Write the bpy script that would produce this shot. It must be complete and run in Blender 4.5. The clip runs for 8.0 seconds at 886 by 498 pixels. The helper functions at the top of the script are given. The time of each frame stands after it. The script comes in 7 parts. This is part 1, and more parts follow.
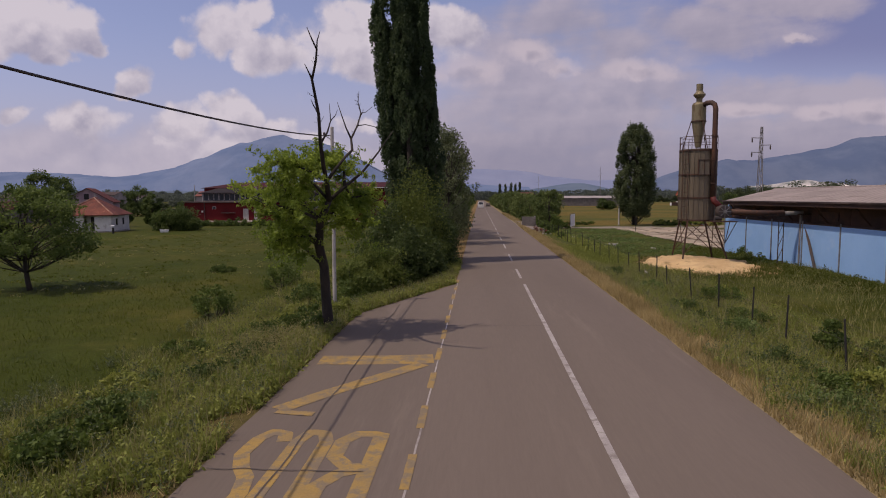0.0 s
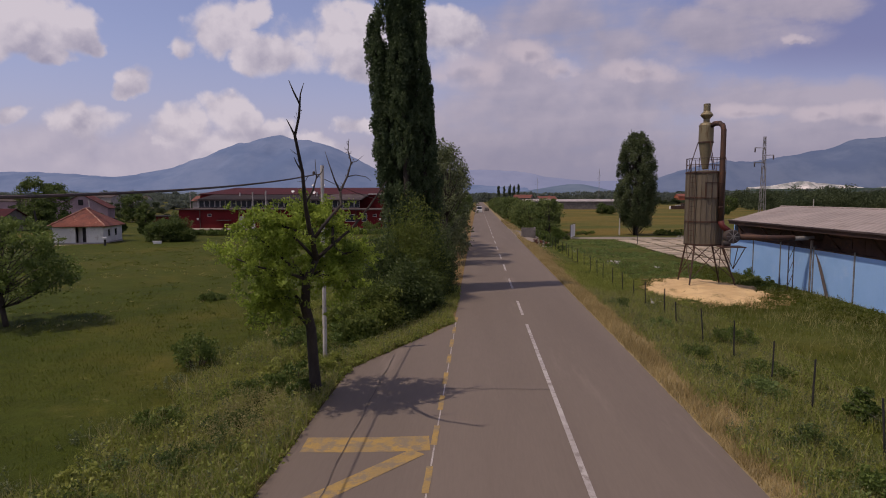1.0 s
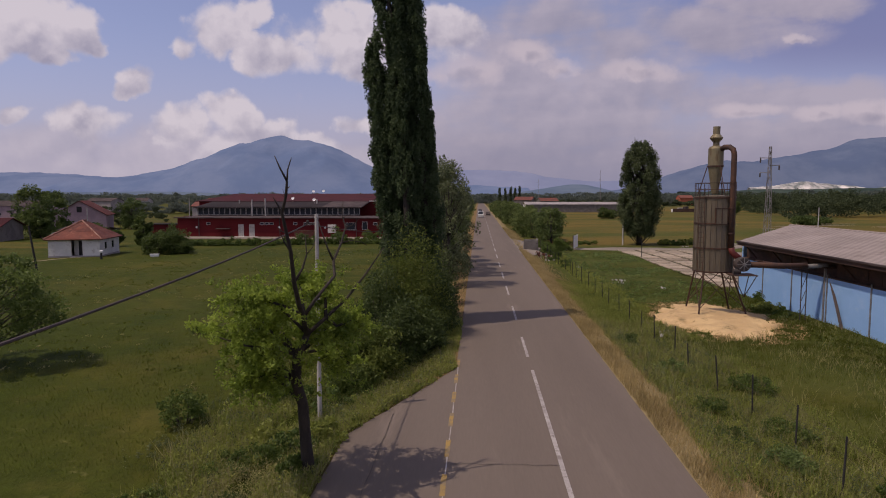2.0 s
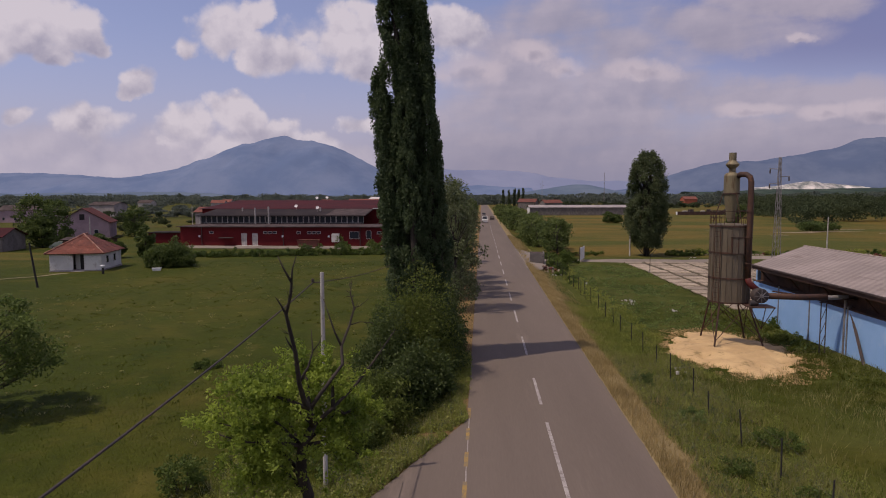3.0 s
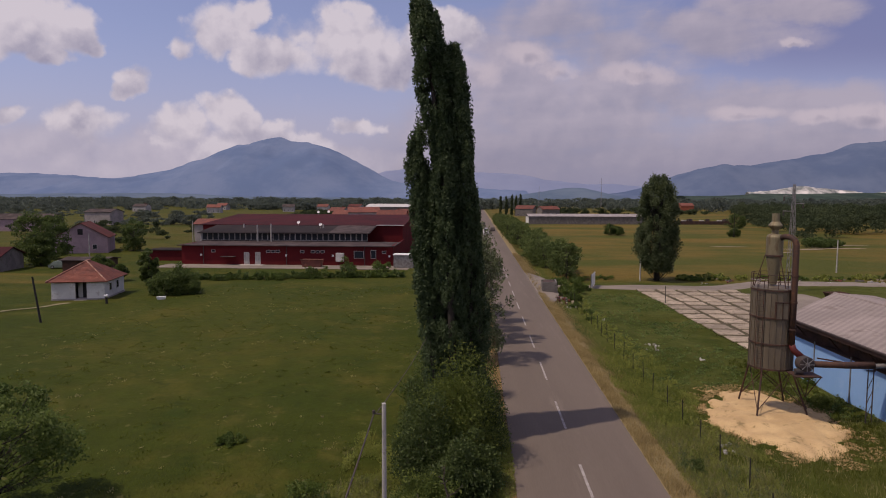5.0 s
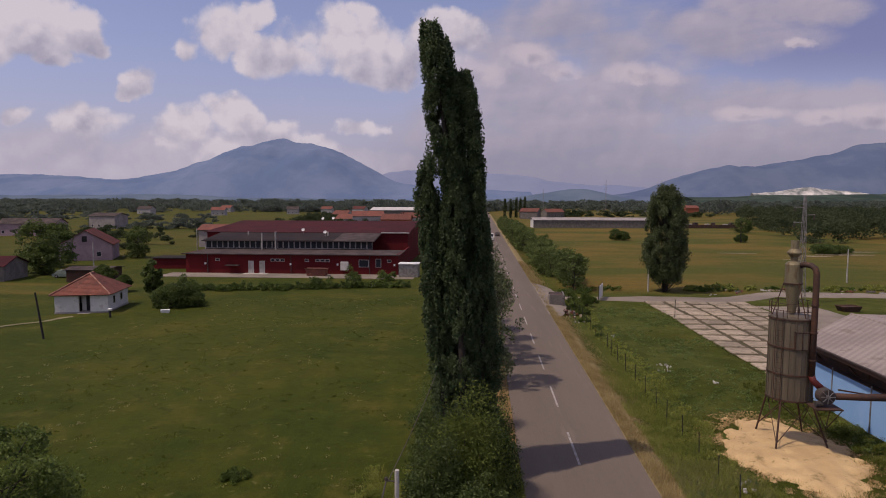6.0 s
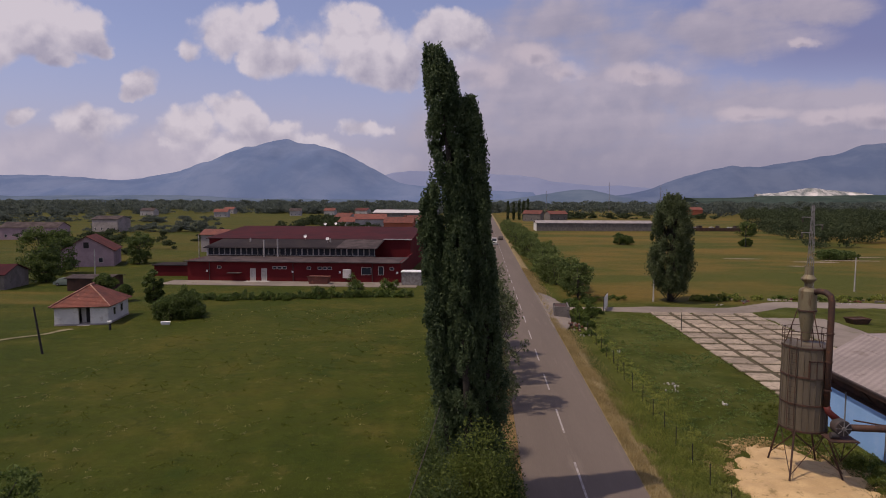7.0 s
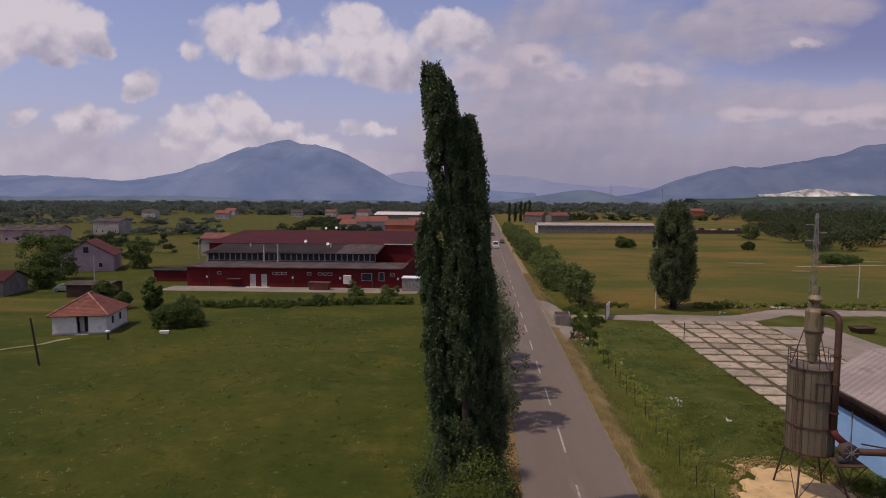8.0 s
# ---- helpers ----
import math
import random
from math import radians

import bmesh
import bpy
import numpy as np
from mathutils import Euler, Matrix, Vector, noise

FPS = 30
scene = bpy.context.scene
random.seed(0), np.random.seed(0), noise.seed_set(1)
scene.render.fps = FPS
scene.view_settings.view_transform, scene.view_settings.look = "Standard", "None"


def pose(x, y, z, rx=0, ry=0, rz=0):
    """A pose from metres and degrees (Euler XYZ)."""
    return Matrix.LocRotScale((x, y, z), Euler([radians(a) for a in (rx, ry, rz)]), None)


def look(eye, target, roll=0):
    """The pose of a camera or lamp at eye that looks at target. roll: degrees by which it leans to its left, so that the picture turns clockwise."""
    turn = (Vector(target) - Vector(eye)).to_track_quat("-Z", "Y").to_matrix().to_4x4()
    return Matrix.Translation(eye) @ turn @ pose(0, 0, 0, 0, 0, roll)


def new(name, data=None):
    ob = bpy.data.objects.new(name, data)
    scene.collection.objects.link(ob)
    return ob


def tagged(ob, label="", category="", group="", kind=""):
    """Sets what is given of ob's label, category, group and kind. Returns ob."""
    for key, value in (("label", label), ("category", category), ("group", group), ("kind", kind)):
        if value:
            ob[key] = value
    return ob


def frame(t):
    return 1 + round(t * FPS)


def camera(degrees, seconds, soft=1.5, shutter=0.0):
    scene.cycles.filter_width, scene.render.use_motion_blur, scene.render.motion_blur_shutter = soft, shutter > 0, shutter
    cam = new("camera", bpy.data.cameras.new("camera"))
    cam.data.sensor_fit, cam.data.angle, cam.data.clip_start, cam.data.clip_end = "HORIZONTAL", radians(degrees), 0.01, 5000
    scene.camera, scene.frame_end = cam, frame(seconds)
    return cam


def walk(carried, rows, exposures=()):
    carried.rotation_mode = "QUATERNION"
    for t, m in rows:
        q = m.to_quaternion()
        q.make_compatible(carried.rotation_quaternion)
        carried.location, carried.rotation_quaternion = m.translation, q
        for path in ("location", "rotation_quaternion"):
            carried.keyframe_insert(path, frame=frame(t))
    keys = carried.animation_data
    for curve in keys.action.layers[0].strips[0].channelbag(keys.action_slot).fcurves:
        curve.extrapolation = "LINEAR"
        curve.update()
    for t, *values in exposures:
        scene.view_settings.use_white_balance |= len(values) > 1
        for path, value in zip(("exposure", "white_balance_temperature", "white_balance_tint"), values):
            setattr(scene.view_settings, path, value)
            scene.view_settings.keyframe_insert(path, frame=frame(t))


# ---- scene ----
# camera and its way: a drone that climbs beside the road and drifts to its left
cam = camera(70.9, 8.0, soft=1.0)
PATH = [
    (0.0, (-0.076, 0.049, 4.105), (-0.192, 2.038, 3.938), -0.1),
    (0.5, (-0.080, 0.840, 4.787), (-0.194, 2.830, 4.621), 0.0),
    (1.0, (-0.144, 1.696, 5.631), (-0.255, 3.686, 5.465), 0.0),
    (1.5, (-0.193, 2.419, 6.436), (-0.305, 4.409, 6.270), 0.0),
    (3.0, (-0.611, 4.330, 9.119), (-0.735, 6.319, 8.952), -0.1),
    (3.5, (-1.090, 4.820, 9.964), (-1.222, 6.809, 9.801), 0.0),
    (4.0, (-1.876, 5.171, 10.905), (-2.006, 7.160, 10.743), 0.1),
    (5.5, (-3.297, 6.592, 13.462), (-3.396, 8.583, 13.301), 0.2),
    (6.0, (-3.421, 7.107, 14.184), (-3.539, 9.097, 14.025), 0.2),
    (6.5, (-3.478, 7.647, 14.891), (-3.602, 9.637, 14.733), 0.2),
    (7.0, (-3.546, 8.162, 15.564), (-3.673, 10.152, 15.406), 0.2),
    (7.5, (-3.525, 8.582, 16.149), (-3.655, 10.571, 15.992), 0.2),
    (8.0, (-3.460, 8.915, 16.589), (-3.592, 10.905, 16.432), 0.2),
]
walk(cam, [(t, look(eye, target, roll)) for t, eye, target, roll in PATH],
     exposures=[(0.0, 0.0, 6850, 24), (8.0, 0.0, 6850, 24)])

# ---- light ----
SUN_EL, SUN_DIR = radians(61), Vector((-0.93, -0.37, 0)).normalized()
sun = new("sun", bpy.data.lights.new("sun", "SUN"))
sun.data.energy, sun.data.angle, sun.data.color = 2.75, radians(0.6), (1.0, 0.91, 0.72)
to_sun = Vector((SUN_DIR.x * math.cos(SUN_EL), SUN_DIR.y * math.cos(SUN_EL), math.sin(SUN_EL)))
sun.matrix_world = to_sun.to_track_quat("Z", "Y").to_matrix().to_4x4()

world = bpy.data.worlds.new("world")
scene.world = world
world.use_nodes = True
wt = world.node_tree
wt.nodes.clear()


def node(tree, kind, **values):
    n = tree.nodes.new(kind)
    for k, v in values.items():
        if k in n.inputs:
            n.inputs[k].default_value = v
    return n


def calc(tree, op, a, b=None, c=None, clamp=False):
    n = tree.nodes.new("ShaderNodeMath")
    n.operation, n.use_clamp = op, clamp
    for i, v in enumerate((a, b, c)):
        if v is None:
            continue
        if isinstance(v, (int, float)):
            n.inputs[i].default_value = v
        else:
            tree.links.new(v, n.inputs[i])
    return n.outputs[0]


def blend(tree, fac, a, b):
    n = tree.nodes.new("ShaderNodeMix")
    n.data_type = "RGBA"
    for sock, v in ((n.inputs[0], fac), (n.inputs[6], a), (n.inputs[7], b)):
        if isinstance(v, (int, float)):
            sock.default_value = v
        elif isinstance(v, tuple):
            sock.default_value = (*v[:3], 1)
        else:
            tree.links.new(v, sock)
    return n.outputs[2]


def ramp(tree, value, lo, hi):
    n = tree.nodes.new("ShaderNodeMapRange")
    n.interpolation_type = "SMOOTHSTEP"
    n.inputs[1].default_value, n.inputs[2].default_value = lo, hi
    tree.links.new(value, n.inputs[0])
    return n.outputs[0]


sky = wt.nodes.new("ShaderNodeTexSky")
sky.sky_type, sky.sun_disc = "NISHITA", False
sky.sun_elevation, sky.sun_rotation = SUN_EL, math.atan2(SUN_DIR.x, SUN_DIR.y)
sky.air_density, sky.dust_density, sky.ozone_density = 1.0, 1.2, 2.0
coords = wt.nodes.new("ShaderNodeTexCoord")
turn = wt.nodes.new("ShaderNodeMapping")
turn.vector_type = "TEXTURE"
turn.inputs["Rotation"].default_value = (radians(-4.7), 0, radians(3.5))
wt.links.new(coords.outputs["Generated"], turn.inputs["Vector"])
axes = wt.nodes.new("ShaderNodeSeparateXYZ")
wt.links.new(turn.outputs[0], axes.inputs[0])
ahead = calc(wt, "MAXIMUM", axes.outputs[1], 0.08)
billow = node(wt, "ShaderNodeTexNoise", Scale=8.0, Detail=6.0, Roughness=0.58)
wt.links.new(turn.outputs[0], billow.inputs["Vector"])
sway = wt.nodes.new("ShaderNodeSeparateColor")
wt.links.new(billow.outputs["Color"], sway.inputs[0])
sv0 = calc(wt, "DIVIDE", axes.outputs[2], ahead)
su0 = calc(wt, "DIVIDE", axes.outputs[0], ahead)
su = calc(wt, "MULTIPLY_ADD", calc(wt, "SUBTRACT", sway.outputs[0], 0.5), 0.13, su0)
sv = calc(wt, "MULTIPLY_ADD", calc(wt, "SUBTRACT", sway.outputs[1], 0.5), 0.085, sv0)
grain = node(wt, "ShaderNodeTexNoise", Scale=10.0, Detail=7.0, Roughness=0.56)
wt.links.new(turn.outputs[0], grain.inputs["Vector"])
bent = node(wt, "ShaderNodeVectorMath")
bent.operation = "MULTIPLY_ADD"
bent.inputs[1].default_value = (0.10, 0.10, 0.10)
wt.links.new(billow.outputs["Color"], bent.inputs[0])
wt.links.new(turn.outputs[0], bent.inputs[2])


def puffs(place, scale):
    """Rounded cauliflower heads, highest at their middles."""
    v = node(wt, "ShaderNodeTexVoronoi", Scale=scale, Smoothness=0.35)
    v.feature = "SMOOTH_F1"
    wt.links.new(place, v.inputs["Vector"])
    return calc(wt, "SUBTRACT", 0.45, v.outputs["Distance"])


heads = calc(wt, "ADD", calc(wt, "MULTIPLY", puffs(bent.outputs[0], 15.0), 1.3), calc(wt, "MULTIPLY", puffs(bent.outputs[0], 38.0), 0.75))
rough_edge = calc(wt, "ADD", calc(wt, "MULTIPLY", calc(wt, "SUBTRACT", grain.outputs[0], 0.5), 1.7), heads)


def clouds(ellipses):
    """How far inside the clouds a bearing lies, and how deep on their under side."""
    inside, under = None, None
    for hu, hv, hw, hh in ellipses:
        du = calc(wt, "MULTIPLY_ADD", su, 100 / hw, -hu / hw)
        dv = calc(wt, "MULTIPLY_ADD", sv, 100 / hh, -hv / hh)
        one = calc(wt, "SUBTRACT", 1.0, calc(wt, "ADD", calc(wt, "MULTIPLY", du, du), calc(wt, "MULTIPLY", dv, dv)))
        low = calc(wt, "SUBTRACT", one, calc(wt, "MULTIPLY", dv, 1.15))
        inside = one if inside is None else calc(wt, "MAXIMUM", inside, one)
        under = low if under is None else calc(wt, "MAXIMUM", under, low)
    return calc(wt, "MAXIMUM", inside, -1.6), under


# bearing and height on the sky (tangents, in hundredths), half width and half height
HEAPS = [
    (-66, 37, 9.5, 6.0), (-57.5, 35, 6.2, 4.8), (-61, 31, 4.4, 2.4), (-54.5, 33, 2.8, 2.6), (-74, 33, 7, 4.5),
    (-35, 36, 6.6, 5.2), (-39.5, 32.6, 2.8, 2.8), (-30, 38, 4.2, 2.6), (-15, 33.5, 11, 6.0), (-24.5, 31.5, 8.2, 4.0),
    (-28.5, 32, 4.2, 3.4), (-8, 30, 9, 4.6), (1.0, 34.5, 8, 5.5), (-49, 26.8, 4.3, 2.5), (-51, 25.7, 3.2, 1.5),
    (-68, 21.6, 3.4, 2.0), (-57, 20.2, 6.4, 3.4), (-41, 20.3, 5.5, 3.6), (-33.6, 22.6, 5.3, 3.7), (-26, 18.4, 4.8, 3.2),
    (-12.2, 20.5, 4.3, 1.6), (-20, 17.0, 6.5, 2.2), (-31, 17, 8.5, 3.6),
]
BANKS = [(-44, 16.2, 14, 3.6), (-62, 16.4, 13, 3.4), (-17, 14.5, 12, 2.4), (-48, 13.4, 30, 2.6)]
SHEETS = [
    (10.5, 28, 11, 8.5), (19, 20, 24, 8.5), (9, 16, 15, 9.0), (28, 32, 14, 4.6), (42, 35.5, 16, 3.8), (56, 39.5, 13, 2.8),
    (19, 37, 16, 5.0), (33, 26.5, 15, 3.4), (51, 24.2, 20, 4.0), (65, 21, 12, 3.6), (42, 15.5, 32, 5.4), (63, 15.5, 18, 4.6),
]
CRESTS = [(14, 30.6, 4.2, 1.7), (19.6, 28.2, 2.6, 1.3), (33, 28, 5.5, 1.4), (48.6, 22.2, 4.6, 1.4), (59, 21.4, 3.2, 1.3), (68, 21.5, 5, 1.7), (3.5, 28.5, 5, 2.6), (57, 33.8, 1.4, 0.7)]
heap, lower = clouds(HEAPS)
bank, bank_low = clouds(BANKS)
sheet, sheet_low = clouds(SHEETS)
crest, crest_low = clouds(CRESTS)
wide = node(wt, "ShaderNodeTexNoise", Scale=2.2, Detail=6.0, Roughness=0.6)
wt.links.new(turn.outputs[0], wide.inputs["Vector"])
veil = calc(wt, "MULTIPLY", calc(wt, "SUBTRACT", wide.outputs[0], 0.42), 3.0)
behind = ramp(wt, axes.outputs[1], 0.45, 0.2)
around = calc(wt, "SUBTRACT", calc(wt, "ADD", veil, rough_edge), calc(wt, "MULTIPLY", calc(wt, "SUBTRACT", 1.0, behind), 4.0))
dense = calc(wt, "MAXIMUM", calc(wt, "ADD", heap, rough_edge), around)
cover = calc(wt, "MULTIPLY", ramp(wt, dense, -0.05, 0.65), 0.95)
# the heaps' tops are lit from the sun's side
sunward = node(wt, "ShaderNodeMapping")
sunward.inputs["Location"].default_value = (-0.012, 0.0, 0.020)
wt.links.new(turn.outputs[0], sunward.inputs[0])
there = node(wt, "ShaderNodeTexNoise", Scale=10.0, Detail=7.0, Roughness=0.56)
wt.links.new(sunward.outputs[0], there.inputs["Vector"])
relief = calc(wt, "MULTIPLY", calc(wt, "SUBTRACT", there.outputs[0], grain.outputs[0]), 2.4)
bent_sun = node(wt, "ShaderNodeVectorMath")
bent_sun.operation = "ADD"
bent_sun.inputs[1].default_value = (-0.010, 0.0, 0.016)
wt.links.new(bent.outputs[0], bent_sun.inputs[0])
for scale, gain in ((15.0, 0.9), (38.0, 0.5)):
    relief = calc(wt, "ADD", relief, calc(wt, "MULTIPLY", calc(wt, "SUBTRACT", puffs(bent_sun.outputs[0], scale), puffs(bent.outputs[0], scale)), gain))
shade = ramp(wt, calc(wt, "ADD", lower, calc(wt, "MULTIPLY", rough_edge, 0.5)), 0.45, 2.0)
tone = calc(wt, "ADD", calc(wt, "MULTIPLY", shade, 0.66), calc(wt, "MULTIPLY_ADD", relief, 1.25, 0.10), clamp=True)
cloud = blend(wt, tone, (0.580, 0.580, 0.625), (0.305, 0.315, 0.405))
rise = ramp(wt, sv0, 0.40, 0.06)
blue = wt.nodes.new("ShaderNodeVectorMath")
blue.operation = "MULTIPLY"
blue.inputs[1].default_value = (0.102, 0.099, 0.113)
wt.links.new(sky.outputs[0], blue.inputs[0])
side = ramp(wt, su0, -0.20, 0.10)
clear = calc(wt, "MULTIPLY", ramp(wt, su0, 0.15, 0.60), ramp(wt, sv0, 0.20, 0.34))
deep = blend(wt, clear, blue.outputs[0], (0.165, 0.205, 0.385))
hazy = blend(wt, calc(wt, "MULTIPLY_ADD", rise, 0.62, calc(wt, "MULTIPLY_ADD", clear, -0.16, 0.22)), deep, (0.365, 0.380, 0.52))
# thin veils of cloud low over the plain
flat = node(wt, "ShaderNodeMapping")
flat.inputs["Scale"].default_value = (0.8, 0.8, 4.2)
wt.links.new(turn.outputs[0], flat.inputs[0])
wisps = node(wt, "ShaderNodeTexNoise", Scale=4.0, Detail=7.0, Roughness=0.6)
wt.links.new(flat.outputs[0], wisps.inputs["Vector"])
low_veil = calc(wt, "MULTIPLY", ramp(wt, sv0, 0.26, 0.12), ramp(wt, wisps.outputs[0], 0.20, 0.55))
hazy = blend(wt, calc(wt, "MULTIPLY", low_veil, 0.70), hazy, blend(wt, side, (0.385, 0.388, 0.475), (0.240, 0.252, 0.335)))
# the soft bank on the one side, the dull streaky sheet on the other
soft_noise = calc(wt, "MULTIPLY_ADD", rough_edge, 0.75, calc(wt, "MULTIPLY", calc(wt, "SUBTRACT", wisps.outputs[0], 0.5), 2.2))
bank_cover = calc(wt, "MULTIPLY", ramp(wt, calc(wt, "MULTIPLY_ADD", rough_edge, 0.8, bank), -0.7, 0.7), 0.78)
hazy = blend(wt, bank_cover, hazy, blend(wt, calc(wt, "MULTIPLY_ADD", relief, 1.0, 0.30, clamp=True), (0.470, 0.468, 0.535), (0.340, 0.350, 0.440)))
sheet_cover = calc(wt, "MULTIPLY", ramp(wt, calc(wt, "ADD", soft_noise, sheet), -0.60, 0.95), 0.86)
sheet_tone = calc(wt, "ADD", calc(wt, "MULTIPLY", ramp(wt, sheet_low, 0.3, 2.0), 0.50), calc(wt, "ADD", calc(wt, "MULTIPLY_ADD", relief, 0.5, 0.15), calc(wt, "MULTIPLY", calc(wt, "SUBTRACT", 0.5, wisps.outputs[0]), 1.5)), clamp=True)
hazy = blend(wt, sheet_cover, hazy, blend(wt, sheet_tone, (0.395, 0.385, 0.450), (0.245, 0.255, 0.340)))
crest_cover = calc(wt, "MULTIPLY", ramp(wt, calc(wt, "MULTIPLY_ADD", rough_edge, 1.3, crest), -1.1, 1.0), 0.78)
crest_tone = calc(wt, "ADD", ramp(wt, crest_low, 0.7, 1.9), calc(wt, "MULTIPLY", relief, 0.8), clamp=True)
hazy = blend(wt, crest_cover, hazy, blend(wt, crest_tone, (0.500, 0.475, 0.525), (0.235, 0.243, 0.325)))
hazy = blend(wt, calc(wt, "MULTIPLY", calc(wt, "MULTIPLY", ramp(wt, sv0, 0.22, 0.09), side), 0.62), hazy, (0.222, 0.236, 0.325))
mixed = blend(wt, calc(wt, "MULTIPLY", cover, calc(wt, "MULTIPLY_ADD", ramp(wt, sv0, 0.20, 0.12), -0.4, 1.0)), hazy, cloud)
back = node(wt, "ShaderNodeBackground", Strength=1.0)
wt.links.new(mixed, back.inputs[0])
wout = wt.nodes.new("ShaderNodeOutputWorld")
wt.links.new(back.outputs[0], wout.inputs[0])


# ---- materials ----
def surface(name, base, other=None, scale=1.0, fine=18.0, rough=0.8, bump=0.15, metal=0.0, spread=0.25, wear=None, streak=1.0, each=0.0, worn=0.55):
    """A worn surface: two colours mixed at a large scale, grain at a small one, spots of wear, fine relief."""
    m = bpy.data.materials.new(name)
    m.use_nodes = True
    t = m.node_tree
    b = t.nodes["Principled BSDF"]
    geo = t.nodes.new("ShaderNodeNewGeometry")
    squeeze = t.nodes.new("ShaderNodeMapping")
    squeeze.inputs["Scale"].default_value = streak if isinstance(streak, tuple) else (1, 1, streak)
    t.links.new(geo.outputs["Position"], squeeze.inputs[0])
    big = node(t, "ShaderNodeTexNoise", Scale=scale, Detail=5.0, Roughness=0.6)
    small = node(t, "ShaderNodeTexNoise", Scale=fine, Detail=4.0, Roughness=0.65)
    for n in (big, small):
        t.links.new(squeeze.outputs[0], n.inputs["Vector"])
    other = other or tuple(c * 0.65 for c in base)
    col = blend(t, ramp(t, big.outputs[0], 0.36, 0.64), base, other)
    if wear:
        spots = node(t, "ShaderNodeTexNoise", Scale=scale * 2.7, Detail=6.0, Roughness=0.7)
        t.links.new(squeeze.outputs[0], spots.inputs["Vector"])
        col = blend(t, ramp(t, spots.outputs[0], worn, worn + 0.13), col, wear)
    hsv = node(t, "ShaderNodeHueSaturation")
    value = calc(t, "MULTIPLY_ADD", small.outputs[0], spread * 2, 1 - spread)
    if each:
        info = t.nodes.new("ShaderNodeObjectInfo")
        value = calc(t, "MULTIPLY", value, calc(t, "MULTIPLY_ADD", info.outputs["Random"], each, 1 - each / 2))
    t.links.new(value, hsv.inputs["Value"])
    t.links.new(col, hsv.inputs["Color"])
    t.links.new(hsv.outputs[0], b.inputs["Base Color"])
    b.inputs["Roughness"].default_value, b.inputs["Metallic"].default_value = rough, metal
    b.inputs["Specular IOR Level"].default_value = 0.3
    if bump:
        bm_ = node(t, "ShaderNodeBump", Strength=bump, Distance=0.05)
        t.links.new(small.outputs[0], bm_.inputs["Height"])
        t.links.new(bm_.outputs[0], b.inputs["Normal"])
    return m


def leaf(name, dark, light, through_light=0.35, rough=0.55, patch=0.5, vary=0.55):
    """Leaves or blades: each its own shade, clumps in between, some light passing through."""
    m = bpy.data.materials.new(name)
    m.use_nodes = True
    t = m.node_tree
    b = t.nodes["Principled BSDF"]
    geo = t.nodes.new("ShaderNodeNewGeometry")
    big = node(t, "ShaderNodeTexNoise", Scale=patch, Detail=3.0)
    t.links.new(geo.outputs["Position"], big.inputs["Vector"])
    mix = calc(t, "ADD", calc(t, "MULTIPLY", geo.outputs["Random Per Island"], vary), calc(t, "MULTIPLY", ramp(t, big.outputs[0], 0.3, 0.7), 1 - vary))
    col = blend(t, mix, dark, light)
    t.links.new(col, b.inputs["Base Color"])
    b.inputs["Roughness"].default_value = rough
    b.inputs["Specular IOR Level"].default_value = 0.25
    tr = t.nodes.new("ShaderNodeBsdfTranslucent")
    t.links.new(col, tr.inputs[0])
    mx = t.nodes.new("ShaderNodeMixShader")
    mx.inputs[0].default_value = through_light
    t.links.new(b.outputs[0], mx.inputs[1])
    t.links.new(tr.outputs[0], mx.inputs[2])
    t.links.new(mx.outputs[0], t.nodes["Material Output"].inputs[0])
    return m


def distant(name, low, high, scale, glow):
    """Far hills behind miles of air: haze put into dim bluish colour and glow."""
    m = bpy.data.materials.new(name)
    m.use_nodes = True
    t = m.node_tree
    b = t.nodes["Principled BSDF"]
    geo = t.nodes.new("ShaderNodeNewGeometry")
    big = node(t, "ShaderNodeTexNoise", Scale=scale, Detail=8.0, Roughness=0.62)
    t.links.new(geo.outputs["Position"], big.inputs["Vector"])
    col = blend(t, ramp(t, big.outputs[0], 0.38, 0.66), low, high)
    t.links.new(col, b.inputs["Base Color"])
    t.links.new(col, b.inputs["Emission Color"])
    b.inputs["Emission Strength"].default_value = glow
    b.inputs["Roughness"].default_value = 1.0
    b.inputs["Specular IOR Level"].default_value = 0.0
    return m


